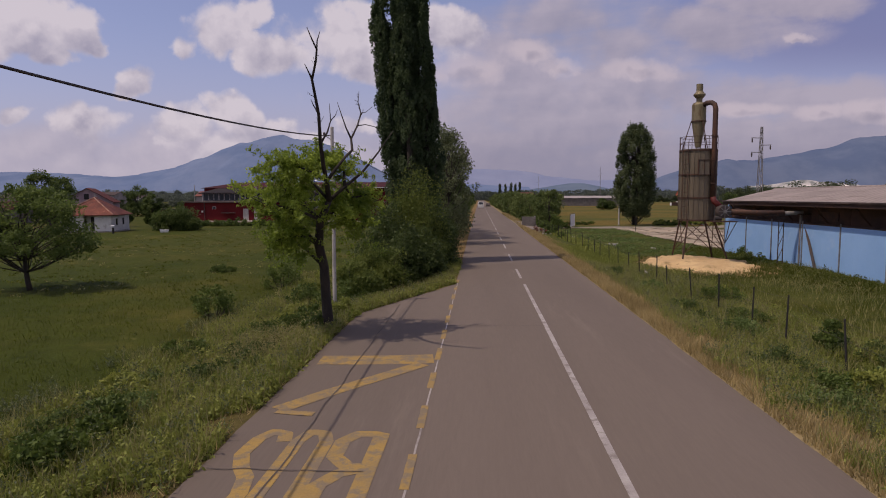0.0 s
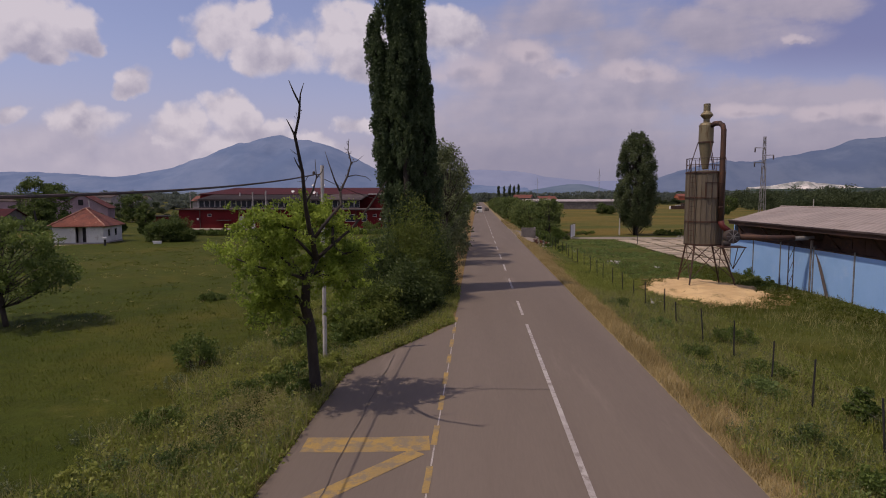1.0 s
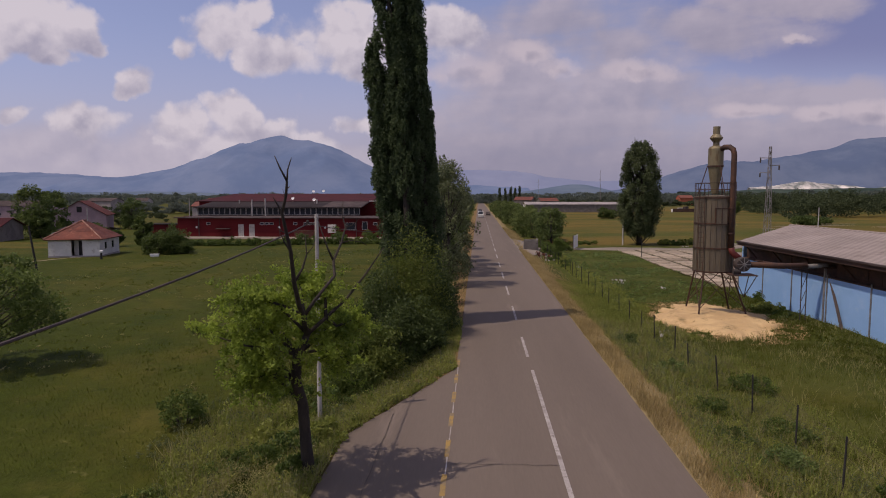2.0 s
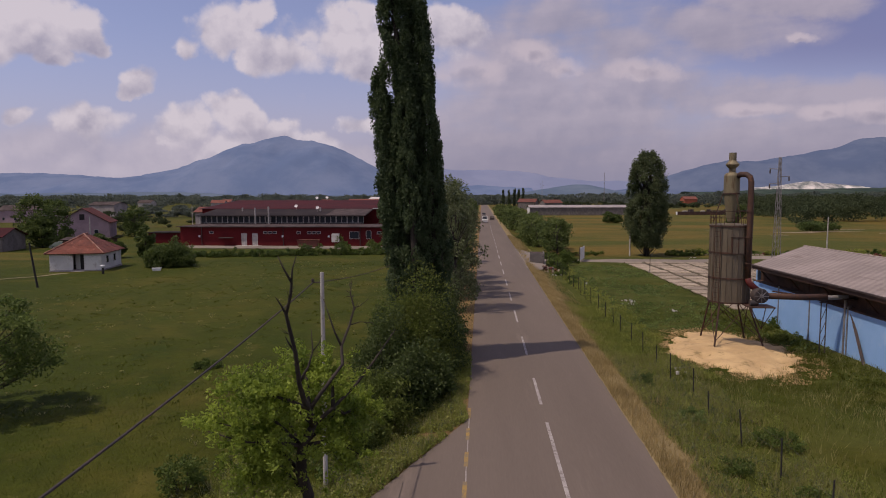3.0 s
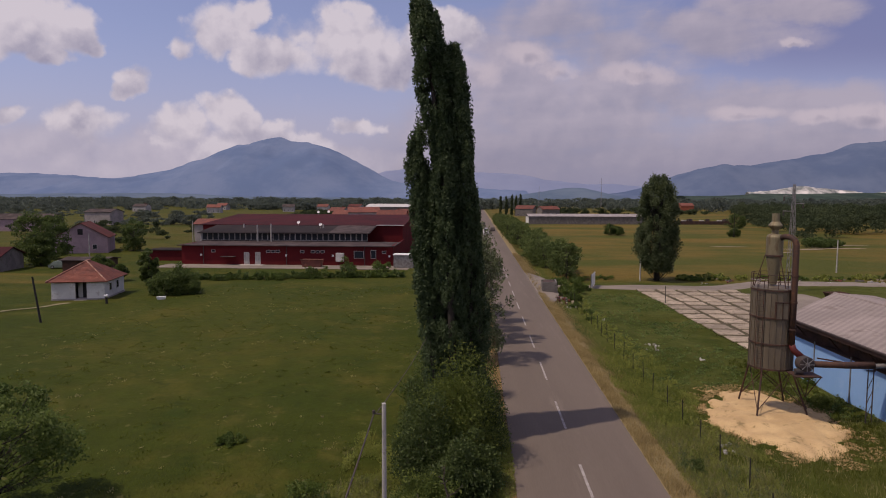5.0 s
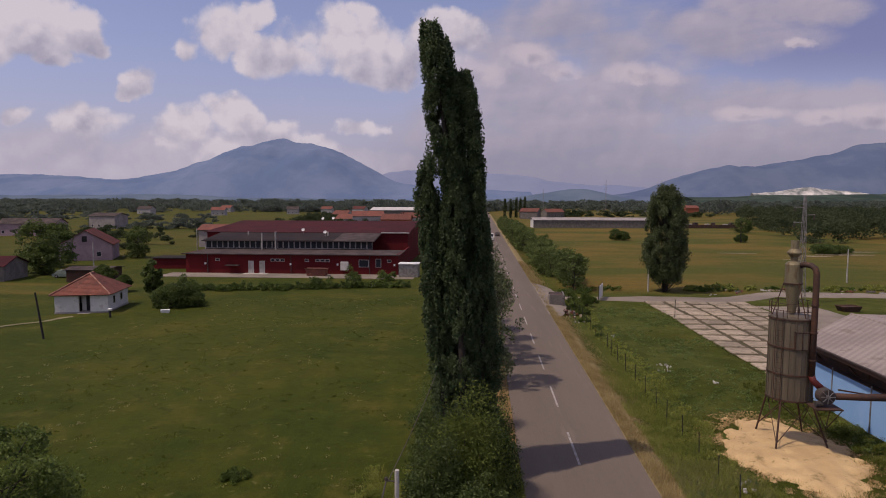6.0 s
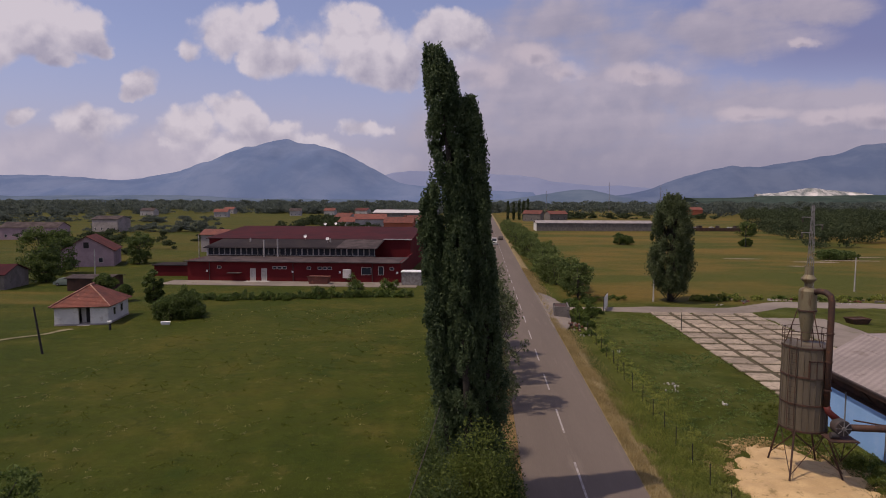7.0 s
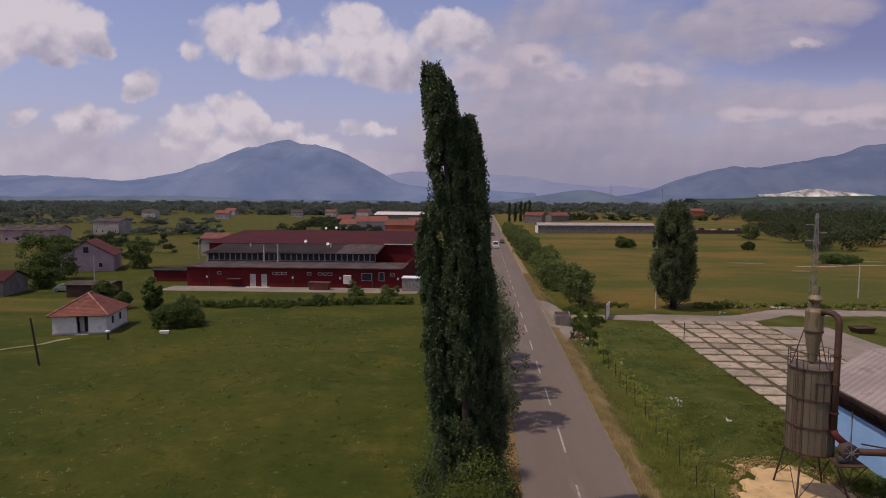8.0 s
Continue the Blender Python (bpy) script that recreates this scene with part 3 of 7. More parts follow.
# carriageway with the bus bay, slightly crowned, a ragged edge
rs = Shape()
rows = [-60 + 0.5 * i for i in range(340)] + [110 + 10 * i for i in range(120)]
for y in rows:
    l = bay_edge(y) + (0.05 * noise.noise(Vector((0, y * 0.9, 1))) if y < 110 else 0)
    r = ROAD_R + (0.05 * noise.noise(Vector((5, y * 0.8, 1))) if y < 110 else 0)
    for k in range(9):
        x = l + (r - l) * k / 8
        rs.v.append((x, y, 0.0 + 0.03 * (1 - ((x - ROAD_MID) / 4) ** 2 if abs(x - ROAD_MID) < 4 else 0)))
    rs.v.append((r + 0.05, y, -0.12))
    rs.v.append((l - 0.05, y, -0.12))
for j in range(len(rows) - 1):
    a, b = j * 11, (j + 1) * 11
    rs.f += [(a + k, a + k + 1, b + k + 1, b + k) for k in range(8)]
    rs.f += [(a + 8, a + 9, b + 9, b + 8), (a + 10, a, b, b + 10)]
road = solo("road", rs, M_ROAD, "worn grey-brown asphalt country road with a bus bay", "road", kind="structure")


def road_z(x):
    return 0.03 * (1 - ((x - ROAD_MID) / 4) ** 2 if abs(x - ROAD_MID) < 4 else 0) + 0.004


def strip(shape, pts, w, seed=0, lift=0.0):
    """A painted line along pts, w wide, laid on the road; it rises a hair along its way, so that it never meets itself."""
    a = []
    for i, (x, y) in enumerate(pts):
        p, q = pts[max(i - 1, 0)], pts[min(i + 1, len(pts) - 1)]
        d = Vector((q[0] - p[0], q[1] - p[1])).normalized()
        nx, ny = -d.y * w / 2, d.x * w / 2
        j = 0.012 * noise.noise(Vector((x * 3, y * 3, seed)))
        up = lift + 0.002 * i / len(pts)
        a += [(x + nx + j, y + ny, road_z(x + nx) + up), (x - nx + j, y - ny, road_z(x - nx) + up)]
    shape.add(a, [(2 * i + 1, 2 * i + 3, 2 * i + 2, 2 * i) for i in range(len(pts) - 1)])
    return shape


marks = thing("road_marking", label="worn white centre line, solid and then dashed, on asphalt", category="road marking", kind="structure")
part("line", strip(Shape(), [(ROAD_MID + 0.02, -60 + 1.0 * i) for i in range(90)], 0.13), M_WHITE_LINE, marks, "solid white line")
for i in range(30):
    y0 = 30.4 + 9.4 * i + (0.8 if i == 0 else 0)
    part("dash", strip(Shape(), [(ROAD_MID, y0 + (0.40 if i == 0 else 0.47) * k) for k in range(11)], 0.13, i), M_WHITE_LINE, marks)
edge_marks = thing("yellow_marking", label="worn yellow broken line along the bus bay", category="road marking", kind="structure")
for i in range(17):
    y0 = -7.9 + 2.33 * i
    part("dash", strip(Shape(), [(ROAD_L, y0 + 0.24 * k) for k in range(6)], 0.14, i, 0.003), M_YELLOW if y0 < 30 else M_WHITE_LINE, edge_marks)
part("faded_line", strip(Shape(), [(ROAD_L + 0.02 + 0.01 * noise.noise(Vector((0, i * 0.5, 5))), -10 + 0.5 * i) for i in range(80)], 0.035, 0, -0.003), M_WHITE_LINE, edge_marks, "faded pale edge line")
bay_marks = thing("bus_bay_marking", label="faded yellow bus bay lettering and zigzag on asphalt", category="road marking", kind="structure")
part("bar", strip(Shape(), [(-4.08, 15.28), (-3.0, 15.33), (-2.0, 15.43), (-1.22, 15.52)], 0.85), M_YELLOW, bay_marks)
part("diagonal", strip(Shape(), [(-1.45, 15.0), (-2.3, 13.9), (-3.25, 12.65), (-3.95, 11.6)], 0.42, 0, 0.003), M_YELLOW, bay_marks)
part("hook", strip(Shape(), [(-3.95, 11.5), (-3.55, 11.42), (-3.2, 11.38)], 0.22, 0, 0.006), M_YELLOW, bay_marks)


def stroke(pts, w=0.27):
    s, fine_pts = Shape(), []
    for i in range(len(pts) - 1):
        for k in range(4):
            fine_pts.append(tuple(pts[i][j] + (pts[i + 1][j] - pts[i][j]) * k / 4 for j in (0, 1)))
    return strip(s, fine_pts + [pts[-1]], w, 0, 0.001)


# the letters stand on their heads for the camera: they are written for those who come the other way
L0, L1 = 7.1, 10.6
part("letter_b", stroke([(-1.75, L0), (-1.75, L1 - 0.15), (-2.15, L1 - 0.15), (-2.36, L1 - 0.5), (-2.36, 9.5), (-2.1, 9.15), (-1.8, 9.1), (-2.15, 8.9), (-2.38, 8.5), (-2.38, 7.6), (-2.1, L0), (-1.75, L0)]), M_YELLOW, bay_marks)
part("letter_u", stroke([(-2.63, L0), (-2.63, L1 - 0.5), (-2.75, L1 - 0.15), (-3.0, L1 - 0.1), (-3.12, L1 - 0.5), (-3.14, L0)], 0.24), M_YELLOW, bay_marks)
part("letter_s", stroke([(-3.35, L1 - 0.55), (-3.42, L1 - 0.2), (-3.65, L1 - 0.12), (-3.82, L1 - 0.45), (-3.86, 9.5), (-3.7, 9.05), (-3.5, 8.7), (-3.4, 8.2), (-3.42, 7.6), (-3.6, L0 + 0.1), (-3.85, L0 + 0.2), (-3.9, 7.8)], 0.25), M_YELLOW, bay_marks)
seam = thing("asphalt_lines", label="thin dark line running along the bus bay, with cross seams", category="road seam", kind="structure")
# one thin dark line runs the length of the bay
part("dark_line", strip(Shape(), [(-3.1 + 0.06 * noise.noise(Vector((0, i * 0.4, 9))), -20 + 0.5 * i) for i in range(88)], 0.026, 0, 0.009), M_DARK_LINE, seam)
part("cross_seam", strip(Shape(), [(-4.2 + 0.3 * i, 8.95 + 0.05 * noise.noise(Vector((i * 0.7, 0, 9)))) for i in range(9)], 0.022, 0, 0.012), M_DARK_LINE, seam)
part("cross_seam", strip(Shape(), [(-1.0 + 0.3 * i, 19.6 + 0.06 * noise.noise(Vector((i * 0.7, 0, 4)))) for i in range(11)], 0.02, 0, 0.012), M_DARK_LINE, seam)


# ---- plants ----
def leaf_mesh(name, centres, spread3, per, size, material, rng, droop=0.0, up=0.0):
    """Many small pointed leaves scattered round the centres: one mesh."""
    c = np.repeat(np.asarray(centres, float), per, axis=0)
    n = len(c)
    s = np.repeat(np.asarray(spread3, float).reshape(-1, 3) if np.ndim(spread3) > 1 else np.tile(spread3, (len(centres), 1)), per, axis=0)
    off = rng.normal(size=(n, 3))
    off /= np.maximum(np.linalg.norm(off, axis=1, keepdims=True), 1e-6)
    off *= rng.random((n, 1)) ** 0.45
    p = c + off * s
    a = rng.normal(size=(n, 3)) + np.array([0, 0, up - droop])
    a /= np.linalg.norm(a, axis=1, keepdims=True)
    b = np.cross(a, rng.normal(size=(n, 3)))
    b /= np.maximum(np.linalg.norm(b, axis=1, keepdims=True), 1e-6)
    k = size * (0.6 + 0.8 * rng.random((n, 1)))
    a, b = a * k, b * k * 0.45
    v = np.empty((n, 4, 3))
    v[:, 0], v[:, 1], v[:, 2], v[:, 3] = p - a, p + b - a * 0.1, p + a, p - b - a * 0.1
    return quads_mesh(name, v, material)


def quads_mesh(name, v, material):
    n = len(v)
    me = bpy.data.meshes.new(name)
    me.vertices.add(n * 4)
    me.vertices.foreach_set("co", np.ascontiguousarray(v, dtype=np.float32).ravel())
    me.loops.add(n * 4)
    me.loops.foreach_set("vertex_index", np.arange(n * 4, dtype=np.int32))
    me.polygons.add(n)
    me.polygons.foreach_set("loop_start", np.arange(0, n * 4, 4, dtype=np.int32))
    me.materials.append(material)
    me.update(calc_edges=True)
    return me


def limb(shape, a, b, r0, r1, rng, bend=0.12, n=5, steps=4):
    a, b = Vector(a), Vector(b)
    ln = (b - a).length
    pts, rad = [], []
    mid = Vector(rng.normal(size=3)) * bend * ln
    for i in range(steps + 1):
        k = i / steps
        pts.append(a.lerp(b, k) + mid * (k * (1 - k) * 2) + Vector((0, 0, -0.06 * ln * math.sin(math.pi * k))))
        rad.append(r0 + (r1 - r0) * k)
    shape.tube(pts, rad, n)
    return pts


def tree(name, at, height, crown_r, crown_z0, seed, leaf_mat, label, category="tree", clumps=60, per=90, leaf_size=0.1,
         trunk_r=0.14, bark=None, clump_r=0.55, shape_pow=0.6, lean=(0, 0), group="", stems=1, ragged=0.4, tall=0.75):
    """A trunk with limbs that end in clumps of leaves, with an uneven outline."""
    rng = np.random.default_rng(seed)
    ob = thing(name, at, label=label, category=category, group=group)
    wood, centres, spreads = Shape(), [], []
    h = height
    for s in range(stems):
        ox, oy = (rng.normal(0, crown_r * 0.25, 2) if stems > 1 else (0, 0))
        top = (lean[0] + ox * 1.6, lean[1] + oy * 1.6, h * 0.86)
        spine = limb(wood, (ox * 0.3, oy * 0.3, -0.15), top, trunk_r / math.sqrt(stems), trunk_r * 0.15, rng, 0.05, 7, 7)
        for i in range(clumps // stems):
            k = rng.random()
            z = crown_z0 + (h - crown_z0) * k
            # crown envelope: widest a little below the middle
            env = crown_r * (math.sin(math.pi * min(1, (k * 0.86 + 0.12))) ** shape_pow) * (1 + ragged * noise.noise(Vector((seed, k * 3, s))))
            ang = rng.random() * 2 * math.pi
            rr = env * (0.35 + 0.65 * rng.random() ** 0.6)
            j = min(len(spine) - 1, int(k * len(spine)))
            base = spine[max(0, min(len(spine) - 1, int((z * 0.75) / (h * 0.86) * (len(spine) - 1))))]
            c = (spine[j].x * k + math.cos(ang) * rr, spine[j].y * k + math.sin(ang) * rr, z)
            if i % 2 == 0 and crown_r > 1.2:
                limb(wood, base, c, trunk_r * 0.28, 0.012, rng, 0.08, 4, 3)
            centres.append(c)
            cr = clump_r * (0.55 + 0.8 * rng.random())
            spreads.append((cr, cr, cr * tall))
    part("trunk", wood, bark or M_BARK, ob, smooth=True)
    part("crown", leaf_mesh("crown", centres, np.array(spreads), per, leaf_size, leaf_mat, rng), leaf_mat, ob)
    return ob


def along(points, k):
    """The point at the share k of the way along a line of points."""
    f = k * (len(points) - 1)
    i = min(int(f), len(points) - 2)
    return Vector(points[i]).lerp(Vector(points[i + 1]), f - i)


def poplar():
    """The tall roadside poplar: steep leaders, each a dense plume of upswept twigs."""
    rng = np.random.default_rng(7)
    at = (-4.05, 38.6, land(-4.05, 38.6))
    ob = thing("poplar_tree", at, label="tall dark-green columnar poplar leaning over bushes at the roadside", category="tree")
    wood, centres, spreads = Shape(), [], []
    # each leader: its line, and the plume's radius at even steps from its lowest twig to its tip
    leaders = [([(0, 0, -0.2), (-0.45, 0, 9), (-0.95, -0.1, 15.5), (-1.28, -0.15, 19.5), (-1.50, -0.25, 21.8), (-1.92, -0.3, 23.0)], [1.15, 1.2, 1.08, 1.0, 0.90, 0.76, 0.32]),
               ([(0.4, 0.2, -0.2), (0.25, 0.2, 9), (0.1, 0.1, 15), (0.0, 0.1, 18.5), (-0.15, 0, 20.7)], [1.1, 1.1, 0.98, 0.84, 0.72, 0.58, 0.28]),
               ([(-0.4, 0, -0.2), (-1.15, -0.1, 8), (-1.7, -0.2, 12.5), (-2.2, -0.3, 16.1)], [0.75, 0.85, 0.92, 0.90, 0.75, 0.55, 0.22]),
               ([(0.6, -0.1, -0.2), (0.75, -0.2, 8), (0.6, -0.2, 13), (0.35, -0.2, 17.6)], [0.75, 0.80, 0.75, 0.65, 0.55, 0.42, 0.2]),
               ([(0.1, -0.5, -0.2), (-0.25, -0.85, 8), (-0.5, -0.7, 13), (-0.85, -0.6, 17.2)], [0.9, 0.95, 0.95, 0.85, 0.70, 0.50, 0.2]),
               ([(0.1, 0.6, -0.2), (-0.2, 0.9, 8), (-0.5, 0.7, 14), (-0.8, 0.4, 19.0)], [0.9, 0.95, 0.95, 0.85, 0.70, 0.50, 0.2]),
               ([(0.9, 0.1, -0.2), (1.15, 0.1, 6), (1.1, 0, 9), (0.95, 0, 12.4)], [0.65, 0.7, 0.7, 0.6, 0.5, 0.4, 0.2]),
               ([(-0.6, -0.2, -0.2), (-1.25, -0.4, 6), (-1.6, -0.5, 9), (-1.75, -0.5, 12.2)], [0.55, 0.65, 0.7, 0.65, 0.6, 0.45, 0.2])]
    for line, radii in leaders:
        top = line[-1][2]
        pts = [along(line, i / 14) for i in range(15)]
        wood.tube(pts, [0.24 * (1 - i / 14.6) ** 0.8 for i in range(15)], 7)
        size = sum(radii) / len(radii)
        count = int(top * size * 26)
        for i in range(count):
            k = 0.16 + 0.84 * (i + rng.random()) / count
            p = along(line, k)
            ang = rng.random() * 2 * math.pi
            lobe = 0.86 + 0.42 * noise.noise(Vector((math.cos(ang) * 1.1 + line[0][0] * 5, math.sin(ang) * 1.1, k * 8 * top / 15)))
            f = (k - 0.16) / 0.84 * (len(radii) - 1)
            j = min(int(f), len(radii) - 2)
            env = (radii[j] + (radii[j + 1] - radii[j]) * (f - j)) * lobe
            rr = env * (0.45 + 0.55 * rng.random() ** 0.5)
            c = Vector((p.x + math.cos(ang) * rr - 0.10 * rng.random(), p.y + math.sin(ang) * rr, p.z + 0.25 * rng.random()))
            if i % 4 == 0:
                limb(wood, p - Vector((0, 0, rr * 1.3)), c, 0.022, 0.006, rng, 0.03, 4, 2)
            cr = 0.13 + 0.12 * rng.random()
            centres.append(tuple(c))
            spreads.append((cr, cr, cr * 2.6))
    part("trunk", wood, M_BARK, ob, smooth=True)
    part("crown", leaf_mesh("crown", centres, np.array(spreads), 92, 0.075, M_POPLAR, rng, up=1.1), M_POPLAR, ob)
    return ob


poplar()


def bush(name, at, r, h, seed, material, label, clumps=26, per=110, size=0.085, category="bush", group=""):
    """A thicket: many thin stems from the ground, clumps of leaves on all of them."""
    rng = np.random.default_rng(seed)
    ob = thing(name, at, label=label, category=category, group=group)
    wood, centres, spreads = Shape(), [], []
    for i in range(clumps):
        ang, q = rng.random() * 2 * math.pi, rng.random() ** 0.5
        k = rng.random() ** 0.8
        top = h * (1 - 0.55 * q ** 2) * (0.75 + 0.35 * noise.noise(Vector((seed, math.cos(ang) * 1.5, math.sin(ang) * 1.5))))
        c = (math.cos(ang) * r * q, math.sin(ang) * r * q, max(0.12, top * (0.15 + 0.85 * k)))
        if i % 2 == 0:
            limb(wood, (c[0] * 0.3, c[1] * 0.3, -0.1), c, 0.012 + 0.008 * h, 0.006, rng, 0.08, 4, 3)
        cr = (0.16 * r + 0.10 * h) * (0.6 + 0.7 * rng.random())
        centres.append(c)
        spreads.append((cr, cr, cr * 0.85))
    tagged(part("stem", wood, M_BARK, ob, smooth=True), kind="stuff")
    part("foliage", leaf_mesh("foliage", centres, np.array(spreads), per, size, material, rng), material, ob)
    return ob


# thicket in front of and behind the poplar
THICKET = [(-3.8, 35.2, 1.5, 7.6, M_OLIVE, 120), (-5.1, 33.6, 1.4, 5.4, M_THICKET_SHADE, 90), (-3.9, 31.2, 1.2, 4.0, M_THICKET_SHADE, 80), (-5.0, 29.2, 1.3, 3.6, M_OLIVE, 60),
           (-5.4, 26.8, 1.1, 2.5, M_OLIVE, 48), (-3.0, 41.0, 1.4, 4.6, M_THICKET_SHADE, 60), (-5.3, 37.0, 1.4, 5.4, M_THICKET_SHADE, 80), (-5.6, 41.5, 1.5, 5.0, M_BUSH, 60),
           (-3.0, 32.6, 1.1, 3.2, M_THICKET_SHADE, 66), (-3.4, 45.5, 1.6, 5.5, M_THICKET_SHADE, 60), (-5.0, 48.0, 1.8, 6.0, M_BUSH, 60), (-2.8, 36.6, 1.1, 4.8, M_THICKET_SHADE, 80), (-3.2, 38.2, 1.2, 6.2, M_THICKET_SHADE, 80)]
for i, (x, y, r, h, m, n) in enumerate(THICKET):
    bush("roadside_bush", (x, y, land(x, y)), r, h, 40 + i, m, "dense dark-green bush in the roadside thicket", n, 175, 0.068, group="thicket by the poplar")
for i, (x, y, r, h, m) in enumerate([(-2.7, 54.0, 2.3, 9.8, M_GREY_LEAF), (-3.2, 60.5, 2.5, 11.2, M_GREY_LEAF), (-3.5, 64.6, 2.2, 8.8, M_BUSH), (-3.9, 68.5, 2.4, 11.5, M_BUSH), (-3.7, 73.2, 2.3, 9.4, M_BUSH), (-5.2, 78.0, 2.6, 9.0, M_BUSH), (-4.6, 90.0, 2.6, 8.5, M_BUSH), (-4.9, 104.0, 2.8, 8.0, M_BUSH)]):
    tree("roadside_tree", (x, y, land(x, y)), h, r, 1.0, 70 + i, m, "loose-crowned roadside tree with grey-green leaves" if m is M_GREY_LEAF else "dark green roadside tree", clumps=130 if m is M_GREY_LEAF else 90, per=60 if m is M_GREY_LEAF else 85, leaf_size=0.11, clump_r=0.46 if m is M_GREY_LEAF else 0.6, tall=1.5 if m is M_GREY_LEAF else 0.8, ragged=0.6, group="trees along the road")

# fruit tree out in the meadow
tree("fruit_tree", (-22.9, 30.2, land(-22.9, 30.2)), 5.2, 3.1, 1.7, 5, M_ORCHARD, "round-crowned green fruit tree standing alone in the meadow", clumps=130, per=120, leaf_size=0.085, trunk_r=0.15, clump_r=0.52, shape_pow=0.55)
# the lone tree by the track
tree("lone_tree", (27.2, 111.5, land(27, 111)), 17.2, 3.75, 2.0, 11, M_LONE, "tall dark-green tree standing alone beside the gravel track", clumps=420, per=120, leaf_size=0.15, trunk_r=0.38, clump_r=0.62, shape_pow=0.55, ragged=0.12, tall=1.7)


def dead_tree():
    """The half-dead tree at the bay: bare leaders above a few living sprays."""
    rng = np.random.default_rng(3)
    at = (-4.68, 18.9, -0.22)
    ob = thing("half_dead_tree", at, label="half-dead roadside tree with bare upper branches and sparse yellow-green leaves", category="tree")
    w = Shape()
    trunk = [(-0.02, 0.05, -0.3), (-0.06, 0.0, 0.3), (-0.09, -0.12, 1.1), (-0.08, -0.35, 2.2), (-0.15, -0.68, 2.9), (-0.02, -0.95, 3.65), (0.30, -1.15, 4.22)]
    w.tube(trunk, [0.27, 0.175, 0.15, 0.14, 0.135, 0.11, 0.08], 10)
    tall = [trunk[6], (0.36, -1.65, 4.75), (0.42, -2.2, 5.12), (0.50, -2.8, 5.7), (0.58, -3.25, 6.4), (0.50, -3.52, 7.2), (0.66, -3.74, 7.58), (0.72, -3.86, 7.84)]
    w.tube(tall, [0.085, 0.066, 0.058, 0.048, 0.040, 0.033, 0.027, 0.024], 7)
    w.tube([tall[7], (0.62, -3.95, 8.08), (0.53, -4.0, 8.32)], [0.024, 0.018, 0.008], 5)
    w.tube([tall[7], (0.72, -3.8, 8.06), (0.78, -3.74, 8.30)], [0.022, 0.015, 0.007], 5)
    w.tube([tall[5], (0.44, -3.58, 7.36), (0.37, -3.68, 7.54)], [0.026, 0.018, 0.008], 5)
    w.tube([tall[4], (0.46, -3.3, 6.62), (0.42, -3.35, 6.75)], [0.024, 0.014, 0.007], 5)
    w.tube([tall[3], (0.66, -2.7, 6.0), (0.74, -2.65, 6.3), (0.70, -2.6, 6.75)], [0.034, 0.024, 0.016, 0.006], 5)
    w.tube([(0.74, -2.65, 6.3), (0.86, -2.6, 6.45), (0.90, -2.55, 6.6)], [0.014, 0.010, 0.005], 4)
    crooked = [tall[1], (0.60, -1.6, 5.1), (0.86, -1.45, 5.45), (1.0, -1.2, 5.65), (0.92, -0.95, 6.0), (1.04, -0.6, 6.4), (1.12, -0.45, 6.78), (1.03, -0.42, 7.1), (1.06, -0.4, 7.42)]
    w.tube(crooked, [0.055, 0.046, 0.040, 0.038, 0.033, 0.027, 0.021, 0.014, 0.006], 6)
    w.tube([crooked[4], (0.78, -0.95, 6.3), (0.66, -0.95, 6.65), (0.52, -0.9, 7.05)], [0.032, 0.022, 0.015, 0.006], 5)
    w.tube([crooked[6], (1.26, -0.4, 6.82), (1.44, -0.35, 6.98)], [0.016, 0.011, 0.005], 4)
    w.tube([crooked[5], (1.25, -0.45, 6.45), (1.50, -0.3, 6.40), (1.62, -0.25, 6.30)], [0.020, 0.014, 0.010, 0.005], 4)
    out = [trunk[6], (0.75, -1.1, 4.62), (1.2, -0.75, 5.05), (1.62, -0.58, 5.6), (2.08, -0.45, 6.28)]
    w.tube(out, [0.060, 0.046, 0.036, 0.026, 0.010], 6)
